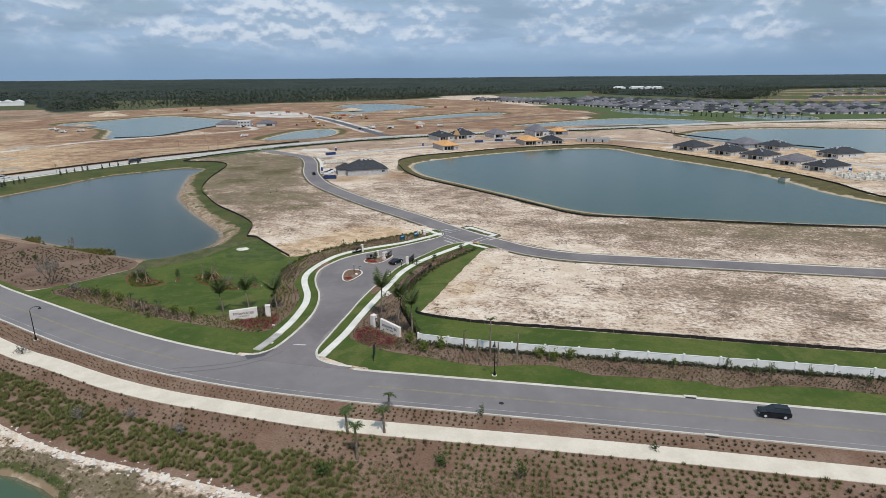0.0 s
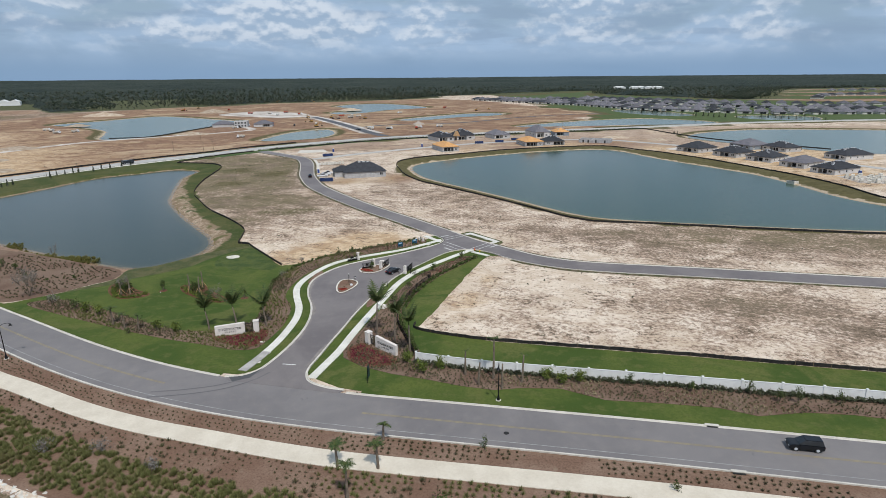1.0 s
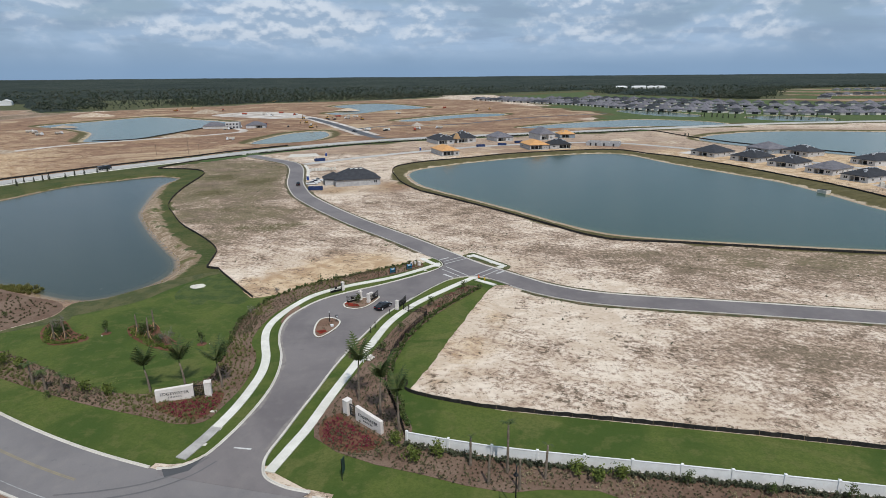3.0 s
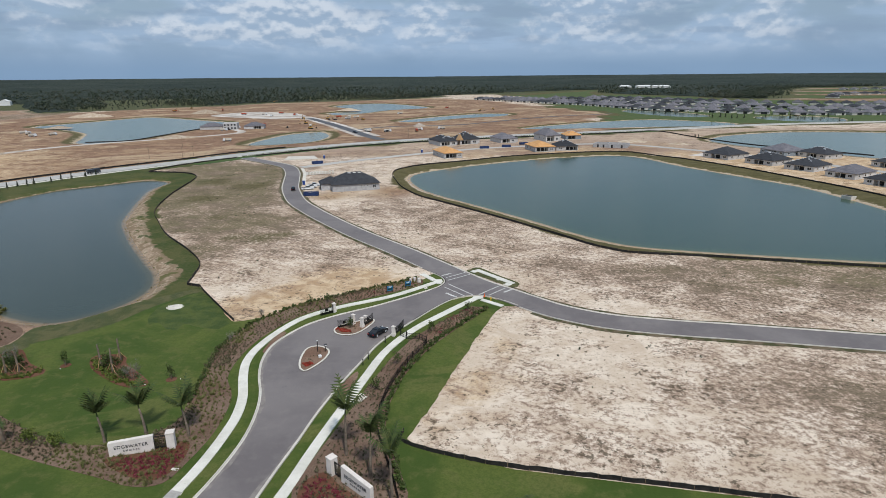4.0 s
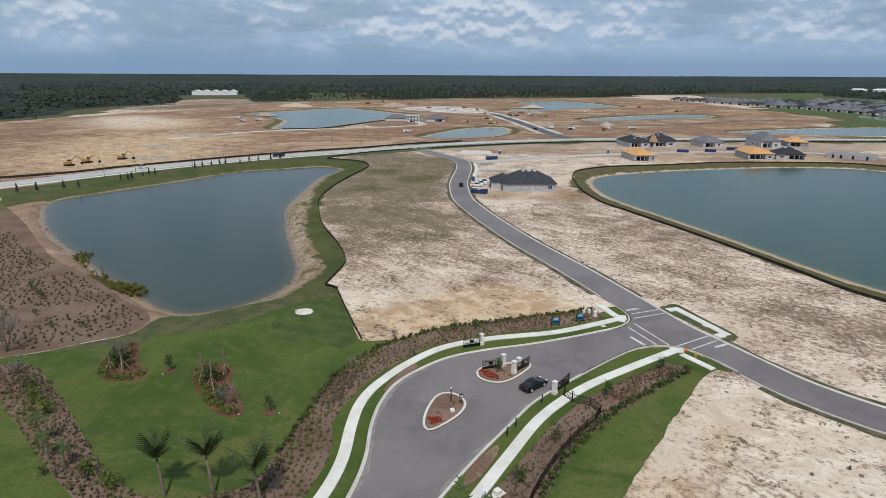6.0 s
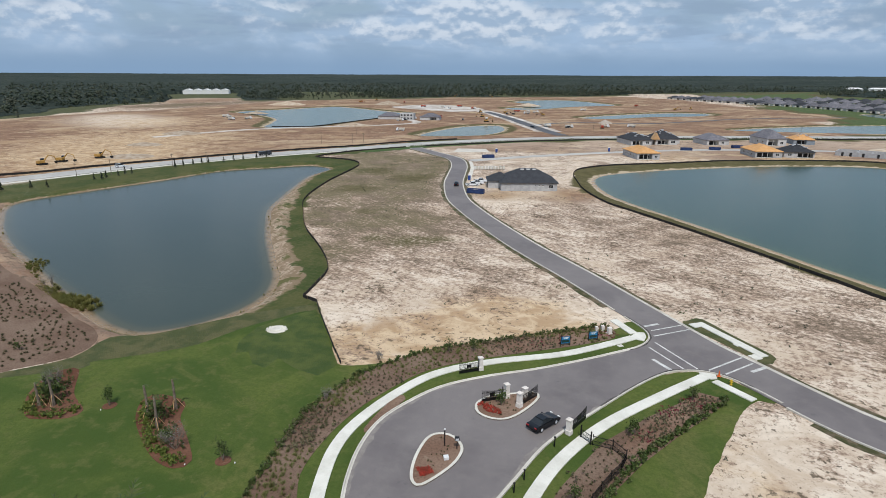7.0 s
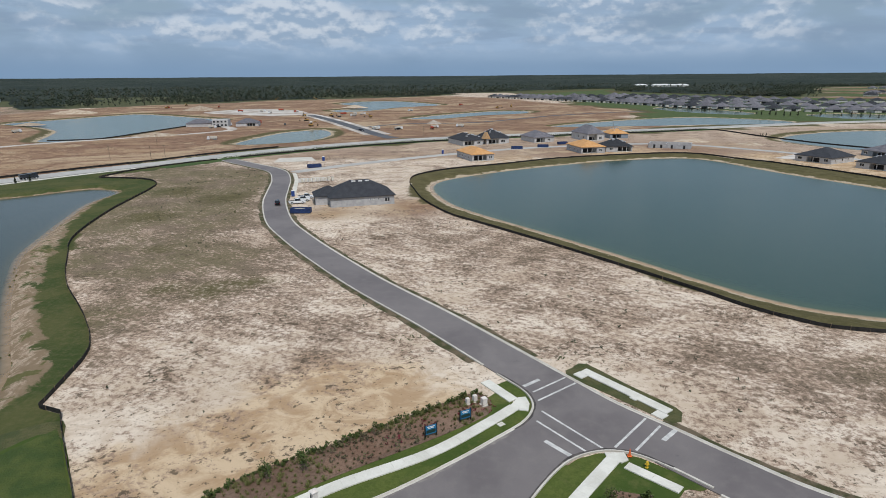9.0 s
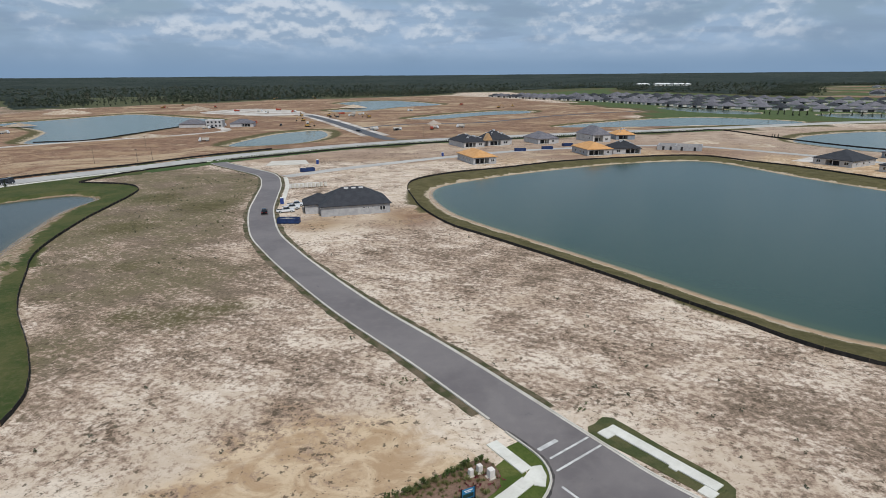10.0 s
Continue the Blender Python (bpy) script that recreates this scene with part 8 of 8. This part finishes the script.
def wheels(t, xs, half, r):
    for x in xs:
        for s in (-1, 1):
            w = part("wheel", cyl(bmesh.new(), (x, s * (half - 0.2), r), (x, s * half, r), r, n=16), TYRE, t)
            part("rim", cyl(bmesh.new(), (x, s * (half - 0.02), r), (x, s * (half + 0.015), r), r * 0.6, n=12), UNDERLAY, w, "pale alloy rim")


def car(at, yaw, paint, label, kind="coupe", group=""):
    t = holder("car", pose(*at, 0, 0, yaw), label, "car", group)
    if kind == "coupe":
        low = [(-2.35, 0.35), (-2.4, 0.75), (-2.2, 0.95), (-1.2, 0.98), (0.9, 0.95), (1.9, 0.82), (2.35, 0.62), (2.38, 0.35), (1.9, 0.22), (-1.9, 0.22)]
        cab = [(-1.75, 0.95), (-0.95, 1.36), (0.05, 1.42), (1.15, 0.95)]
        wx, r, half = (-1.4, 1.42), 0.36, 0.95
    elif kind == "suv":
        low = [(-2.3, 0.4), (-2.35, 0.9), (-2.3, 1.05), (1.0, 1.05), (2.0, 0.98), (2.3, 0.8), (2.35, 0.4), (1.9, 0.28), (-1.9, 0.28)]
        cab = [(-2.25, 1.04), (-2.0, 1.68), (0.2, 1.72), (1.15, 1.04)]
        wx, r, half = (-1.42, 1.42), 0.38, 0.96
    else:
        low = [(-2.9, 0.5), (-2.9, 1.1), (-0.7, 1.12), (0.9, 1.12), (2.5, 1.08), (2.85, 0.9), (2.9, 0.5), (2.5, 0.38), (-2.6, 0.38)]
        cab = [(-0.75, 1.1), (-0.55, 1.82), (0.75, 1.84), (1.45, 1.1)]
        wx, r, half = (-1.75, 1.85), 0.42, 1.0
    part("body", slice_body(bmesh.new(), low, half, half * 0.94), paint, t)
    glass = part("glasshouse", slice_body(bmesh.new(), cab, half * 0.9, half * 0.7, 0.04), GLASS, t, "dark tinted glass")
    (rx0, rz0), (rx1, rz1) = cab[1], cab[2]
    part("roof", box(bmesh.new(), rx0, -half * 0.69, max(rz0, rz1) - 0.05, rx1, half * 0.69, max(rz0, rz1) + 0.025, 0.02), paint, t)
    if kind == "truck":
        part("bed_liner", box(bmesh.new(), -2.75, -0.78, 1.0, -0.85, 0.78, 1.13), SILT, t, "dark load bed")
    wheels(t, wx, half, r)
    for s in (-1, 1):
        part("headlight", box(bmesh.new(), low[-4][0] - 0.12, s * half * 0.66 - 0.18, 0.62, low[-4][0] + 0.03, s * half * 0.66 + 0.18, 0.74), TRIM, t)
        part("tail_light", box(bmesh.new(), low[1][0] - 0.02, s * half * 0.66 - 0.2, 0.74, low[1][0] + 0.1, s * half * 0.66 + 0.2, 0.86), LAMP_RED, t)
        part("mirror", box(bmesh.new(), cab[-1][0] - 0.35, s * half - 0.02, 0.95, cab[-1][0] - 0.2, s * half + 0.16, 1.08, 0.02), paint, t)
    return t


car((-13.5, 160.3, 0.155), 58, PAINT_BLACK, "black coupe driving through the gate")
car((51.2, 80.3, 0.14), 169, PAINT_BLACK, "black estate car on the boulevard", "suv")
car((-70.9, 322.3, 0.14), 106, PAINT_BLACK, "dark sport utility car on the street", "suv")
car((-63.6, 333.6, 0.0), 12, PAINT_CAR_WHITE, "white pickup parked on bare soil", "truck", "pickups by the house")
car((-64.6, 324.4, 0.0), 18, PAINT_CAR_WHITE, "white pickup parked on bare soil", "truck", "pickups by the house")
car((-63.9, 328.8, 0.0), 14, PAINT_CAR_WHITE, "white pickup parked on bare soil", "truck", "pickups by the house")


def dumpster(x, y, yaw, ln=6.6):
    t = holder("dumpster", pose(x, y, 0, 0, 0, yaw), "dark blue open steel dumpster on soil", "dumpster", "dumpsters on site")
    for name, q in (("side", (-ln / 2, -1.2, 0.15, ln / 2, -1.12, 1.7)), ("side", (-ln / 2, 1.12, 0.15, ln / 2, 1.2, 1.7)), ("end", (-ln / 2, -1.12, 0.15, -ln / 2 + 0.08, 1.12, 1.7)), ("end", (ln / 2 - 0.08, -1.12, 0.15, ln / 2, 1.12, 1.7)), ("floor", (-ln / 2, -1.12, 0.1, ln / 2, 1.12, 0.2))):
        part(name, box(bmesh.new(), *q), BLUE_BIN, t)
    for k in range(7):
        part("rib", box(bmesh.new(), -ln / 2 + 0.3 + k * (ln - 0.6) / 6 - 0.06, -1.3, 0.2, -ln / 2 + 0.3 + k * (ln - 0.6) / 6 + 0.06, -1.2, 1.62), BLUE_BIN, t)
    part("rubbish", slice_body(bmesh.new(), [(-ln / 2 + 0.2, 0.2), (-ln / 2 + 0.3, 1.2), (-0.5, 1.45), (ln / 2 - 0.4, 1.1), (ln / 2 - 0.2, 0.2)], 1.05, 1.0, 0.05), CURB, t, "pale building rubbish")


for q in ((-59.6, 309.6, 1), (-77.6, 410.4, 30), (30, 483, 6), (47, 491, 0), (62, 507, 20)):
    dumpster(*q)


def cabin(x, y, yaw):
    t = holder("portable_toilet", pose(x, y, 0, 0, 0, yaw), "blue portable toilet with a pale roof", "toilet cabin", "toilets on site")
    part("cabin", box(bmesh.new(), -0.58, -0.58, 0.1, 0.58, 0.58, 2.1, 0.03), PORTA, t)
    part("roof", slice_body(bmesh.new(), [(-0.62, 2.1), (-0.5, 2.32), (0.5, 2.32), (0.62, 2.1)], 0.62, 0.5, 0.02), TRIM, t)
    part("door", box(bmesh.new(), -0.35, -0.62, 0.2, 0.35, -0.585, 1.95), PORTA, t)
    part("skid", box(bmesh.new(), -0.62, -0.5, 0, 0.62, 0.5, 0.1), SILT, t)


for q in ((-69.4, 337.6, 10), (-78.2, 435.0, 20), (-15, 462, 0), (222, 318, 0)):
    cabin(*q)


def excavator(x, y, yaw):
    t = holder("excavator", pose(x, y, 0, 0, 0, yaw), "yellow tracked excavator on orange earth", "excavator", "machines on the earthworks")
    for s in (-1, 1):
        part("track", slice_body(bmesh.new(), [(-2, 0.1), (-2.2, 0.5), (-1.9, 0.9), (1.9, 0.9), (2.2, 0.5), (2, 0.1)], 0.3, 0.3, 0.03), SILT, t).matrix_basis = pose(0, s * 1.25, 0)
    part("house_body", box(bmesh.new(), -2.3, -1.3, 1.0, 0.9, 1.3, 2.3, 0.12), PAINT_MACHINE, t)
    part("cab", box(bmesh.new(), -0.2, 0.2, 2.3, 1.3, 1.25, 3.2, 0.08), GLASS, t)
    b = bmesh.new()
    cyl(b, (0.8, 0, 1.8), (3.4, 0, 4.6), 0.35, 0.25, 6), cyl(b, (3.4, 0, 4.6), (6.0, 0, 3.6), 0.25, 0.2, 6)
    part("boom", b, PAINT_MACHINE, t)
    part("stick", cyl(bmesh.new(), (6.0, 0, 3.7), (6.6, 0, 1.3), 0.2, 0.14, 6), PAINT_MACHINE, t)
    part("bucket", slice_body(bmesh.new(), [(5.9, 1.3), (7.0, 1.4), (7.1, 0.6), (6.4, 0.2), (5.8, 0.7)], 0.6, 0.6, 0.05), SILT, t)


def dump_truck(x, y, yaw, paint=None, label="white work truck on orange earth"):
    t = holder("work_truck", pose(x, y, 0, 0, 0, yaw), label, "truck", "machines on the earthworks")
    part("cab", slice_body(bmesh.new(), [(1.6, 0.6), (1.6, 2.7), (2.8, 2.75), (3.4, 1.7), (3.6, 0.6)], 1.15, 1.05), paint or PAINT_CAR_WHITE, t)
    part("windscreen", box(bmesh.new(), 2.9, -0.9, 1.75, 3.25, 0.9, 2.5), GLASS, t)
    part("load_box", slice_body(bmesh.new(), [(-3.4, 1.0), (-3.7, 2.4), (1.3, 2.5), (1.3, 1.0)], 1.2, 1.25), CURB if paint is None else paint, t)
    part("frame", box(bmesh.new(), -3.4, -0.5, 0.6, 3.4, 0.5, 0.95), SILT, t)
    wheels(t, (-2.6, -1.4, 2.5), 1.2, 0.5)


for q in ((-281, 313, 75), (-281, 324, 20), (-274.8, 341.5, 15), (-147, 811, 30), (-433, 1018, 0), (-361, 1340, 0), (-284, 1355, 160), (-158, 735, 200)):
    excavator(*q)
for q in ((-182, 548, 200), (-24, 640, 10), (-2, 649, 170), (-54, 626, 20), (-74, 632, 15), (-222, 652, 10), (-417, 640, 30), (-404, 628, 100), (-373, 617, 60), (-385, 606, 0), (-124, 839, 80), (-114, 835, 10), (-257, 912, 0), (-208, 893, 10), (-143, 691, 100)):
    dump_truck(*q)
dump_truck(-198, 379.5, 52, PAINT_CAR_DARK, "dark truck on the dusty boulevard")
car((-238.5, 318.6, 0.14), 64, PAINT_CAR_WHITE, "white car on the dusty boulevard", "suv")

PAINT_RED = surface("machine_red", (0.30, 0.05, 0.03), (0.40, 0.09, 0.05), 1.0, 0.5, bump=0.05, local=True)
for k, (x, y) in enumerate([(-434, 1021), (-359, 1028), (-288, 916), (-208, 894), (-199, 711), (-138, 840), (-26, 627), (-240, 938), (6, 1051)]):
    dump_truck(x, y, 35 + 70 * k, PAINT_RED, "red dump truck on the earthworks")
for k, (x, y) in enumerate([(-203, 683), (-217, 677), (-73, 625), (-121, 807), (-62, 904), (-236, 873), (-256, 701)]):
    dump_truck(x, y, 15 + 50 * k)
for k, (x, y) in enumerate([(-137, 665), (-178, 812), (-99, 785), (-436, 1092), (55, 960), (77, 989)]):
    excavator(x, y, 40 + 80 * k)
for k, (x, y) in enumerate([(-219, 658), (-141, 789), (-134, 789), (-55, 624), (-165, 680), (-84, 615)]):
    car((x, y, 0.05), 20 + 65 * k, PAINT_BLACK, "dark crew car parked on the earthworks", "suv", "cars on the earthworks")

# ---------------------------------------------------------------- earthworks
LIME = surface("crushed_lime", (0.34, 0.285, 0.235), (0.60, 0.56, 0.51), 0.05, 0.95, fine=0.8)
ROAD_NEW = make_asphalt("asphalt_new", (0.06, 0.06, 0.065), (0.085, 0.083, 0.085), 0.1)
SOIL = surface("heaped_soil", (0.34, 0.25, 0.17), (0.48, 0.40, 0.31), 0.3, 0.95, fine=3.0, per=0.15)
sheet("road_base", spline([(-300, 985), (-245, 960), (-200, 905), (-188, 850), (-215, 818), (-262, 845), (-330, 900)], 8.0, True), 0.06, LIME, "white crushed lime road base", "road")
lane("road_base", spline([(-205, 880), (-175, 830), (-150, 778), (-122, 715), (-95, 650), (-66, 580)], 5.0), [(11, 0.0), (10, 0.05), (-9, 0.05), (-10, 0.0)], LIME, "white crushed lime road base", "road")
sheet("slab_lots", np.array([(-103, 429), (-82, 434.5), (-88, 450), (-105, 446)]), 0.08, CURB, "white concrete house slab on soil", "slab")
for nm, pts, w, m in (("road_new", [(-175, 830), (-150, 778), (-122, 715), (-95, 650), (-66, 580), (-52, 552)], 5.0, ROAD_NEW), ("road_loop", [(-85, 652), (-72, 672), (-45, 690), (10, 698), (60, 745), (100, 790), (158, 833), (230, 870)], 3.0, ROAD_NEW),
                      ("road_lots", [(-84, 396), (-60, 420), (-20, 452), (30, 484), (80, 500), (130, 505), (170, 470), (205, 420), (232, 370), (250, 330), (258, 290)], 3.4, ASPHALT_PALE), ("track_west", [(-240, 690), (-200, 640), (-215, 600), (-300, 520), (-330, 440)], 4.0, LIME)):
    lane(nm, spline(pts, 5.0), [(w, 0.0), (w, 0.1), (-w, 0.1), (-w, 0.0)], m, "unfinished site road", "road")
lane("pavement_site", stretch(shifted(SPINE, 6.4), (-62, 340), (-78, 396)), [(0.8, 0.0), (0.8, 0.15), (-0.8, 0.15), (-0.8, 0.0)], CONCRETE, "new white concrete walk", "pavement")
sheet("slab_lots", np.array([(161, 436), (170, 428), (188, 441), (182, 452)]), 0.1, LIME, "white concrete house slab on soil", "slab")
sheet("slab_lots", np.array([(206, 312), (238, 312), (224, 287), (204, 292)]), 0.06, LIME, "pale slab set with block stacks", "slab")
sheet("slab_site", np.array([(-75, 366), (-63, 371), (-66, 381), (-78, 377)]), 0.12, LIME, "white concrete house slab on soil", "slab")
for k in range(9):
    t = holder("block_stack", pose(-73 + k * 1.5, 366.5 + k * 0.55, 0.12, 0, 0, 22), "stack of pale concrete blocks on a slab", "block stack", "stacks on the slab")
    part("block_cube", box(bmesh.new(), -0.5, -0.5, 0.14, 0.5, 0.5, 1.5 + 0.4 * hr.random(), 0.03), CONCRETE, t)
    part("pallet", box(bmesh.new(), -0.55, -0.55, 0, 0.55, 0.55, 0.14), STAKE, t)
for k in range(30):
    t = holder("block_stack", pose(208 + (k % 6) * 4.4 + hr.uniform(-1, 1), 309 - (k // 6) * 4.5 + hr.uniform(-1.5, 1.5), 0, 0, 0, hr.uniform(0, 90)), "stack of pale blocks by the lakeside lots", "block stack", "stacks on the lots")
    part("block_cube", box(bmesh.new(), -0.8, -0.8, 0.14, 0.8, 0.8, 1.2 + 0.8 * hr.random(), 0.04), CONCRETE, t)
    part("pallet", box(bmesh.new(), -0.85, -0.85, 0, 0.85, 0.85, 0.14), STAKE, t)


def mound(x, y, r, h, mat, label):
    b = bmesh.new()
    n, m = 22, 7
    rings = []
    for i in range(m):
        s = i / (m - 1)
        rings.append([b.verts.new((r * (1 - s) * (1 + 0.22 * noise.noise((x + 3 * math.cos(k * math.tau / n), y + 3 * math.sin(k * math.tau / n), s))) * math.cos(k * math.tau / n),
                                   r * (1 - s) * 0.75 * math.sin(k * math.tau / n), h * (s ** 0.8) * (1 + 0.3 * noise.noise((k * 0.7, s * 4, x))) - 0.05)) for k in range(n)])
    for a, c in zip(rings[:-1], rings[1:]):
        for k in range(n):
            b.faces.new((a[k], a[(k + 1) % n], c[(k + 1) % n], c[k]))
    o = part("mound", b, mat, None, smooth=True)
    o.location = (x, y, 0)
    tagged(o, label, "soil heap", "heaps on the earthworks")


for q in ((-241, 584, 17, 2.4), (-358, 955, 22, 6.0), (-150, 1000, 20, 4.0), (-420, 700, 14, 2.5), (-300, 400, 12, 1.6), (-330, 470, 16, 2.2), (-265, 352, 14, 1.5), (150, 520, 12, 2.0), (180, 500, 9, 1.6), (-500, 900, 30, 5)):
    mound(*q, SOIL, "low heap of pale excavated soil")
mound(-26, 688, 7, 3.4, LIME, "white heap of crushed lime")
house((-251, 664, 0), 12, 22, 15, "distant dark-roofed house by the far lake", ROOF_GREY, WALL, 0.45, 3.0, group="houses by the far lake")
house((-207, 668, 0), 10, 20, 15, "distant dark-roofed house by the far lake", ROOF_GREY, WALL, 0.45, 3.0, porch=(10, 17), group="houses by the far lake")
t = holder("house", pose(-227, 664, 0, 0, 0, 10), "pale two-storey house frame", "house", "houses by the far lake")
part("wall", box(bmesh.new(), 0, 0, 0, 14, 12, 6.5), WALL, t)
for k in range(8):
    part("window", box(bmesh.new(), 1 + (k % 4) * 3.3, -0.05, 0.8 + (k // 4) * 3.1, 2.6 + (k % 4) * 3.3, 0.02, 2.4 + (k // 4) * 3.1), DARK, t)


# ---------------------------------------------------------------- trees of the far boulevard
def column_tree(h, r):
    t = holder("young_tree", pose(0, 0, -60), "slim dark conical young tree by the boulevard", "tree", "trees along the boulevard")
    part("trunk", cyl(bmesh.new(), (0, 0, 0), (0, 0, h * 0.9), 0.07, 0.02, 6), BARK, t)
    v, f = leaf_cloud(rng, 130, 1.0, 1.0, 0.0, 0.26)
    v = v.reshape(-1, 3, 3)
    mid = v.mean(1, keepdims=True)
    z = h * (0.12 + 0.88 * rng.random((len(v), 1, 1)))
    a, q = rng.uniform(0, math.tau, z.shape), r * (1.08 - z / h) * np.sqrt(rng.random(z.shape))
    v = (v - mid + np.concatenate((q * np.cos(a), q * np.sin(a), z), 2)).reshape(-1, 3)
    o = new("crown", mesh_of("crown", v, f, WOODS))
    o.parent = t
    return t


cols = [column_tree(3.4, 0.75), column_tree(3.8, 0.7), column_tree(3.0, 0.75)]
todo = list(cols)
places = [(-227.8, 263.9), (-222.8, 266.7), (-221.1, 287.1), (-219, 289.2), (-219.5, 291.9), (-219.2, 298.1), (-218.6, 301.4), (-218.2, 304.7), (-212.4, 325.5), (-212.4, 331.1), (-211.6, 337.2), (-208.8, 340.1), (-208.2, 344.4), (-202.1, 348.5), (-201.1, 355.2), (-198.8, 360.4), (-196, 368.2), (-193, 373), (-233, 256), (-236, 250)]
places += [(274, 895), (279, 847), (294, 868), (292, 841), (308, 865), (302, 831), (328, 827), (328, 790), (324, 772), (336, 778), (342, 777), (341, 759), (347, 758), (356, 760), (387, 771), (396, 751), (399, 740), (404, 733), (406, 723), (412, 719), (417, 712), (456, 761), (210, 545), (214, 548), (212, 552), (430, 700), (448, 706), (366, 752), (372, 748)]
for x, y in places:
    m = pose(x, y, 0, 0, 0, hr.uniform(0, 360)) @ Matrix.Scale(hr.uniform(0.8, 1.2) * (0.8 if 200 < x < 220 else 1.5 if x > 200 else 1.0), 4)
    if todo:
        todo.pop().matrix_basis = m
    else:
        copy_thing(hr.choice(cols), m)
for x, y, h in ((-216, 328, 6.5), (-208, 343, 6), (-196, 441, 8), (-171, 452, 7), (-176, 446, 7), (-202, 507, 8), (-228, 285, 7), (-225, 300, 7), (-30, 560, 8), (120, 602, 8)):
    t = holder("utility_pole", pose(x, y, 0), "thin dark pole beside the far boulevard", "pole", "poles along the boulevard")
    part("pole", cyl(bmesh.new(), (0, 0, 0), (0, 0, h), 0.12, 0.08, 6), BARK, t)
    part("crossarm", box(bmesh.new(), -0.7, -0.06, h - 0.5, 0.7, 0.06, h - 0.35), BARK, t)
hf = shifted(FAR_ROAD, -11.9)
hf, _ = along(stretch(hf, (-150, 455), (195, 612)), 1.5)
scatter("far_hedge", hf, HEDGE, SHRUB, "row of dark shrubs by the far boulevard", "hedge", rng, 0.8, 1.15)
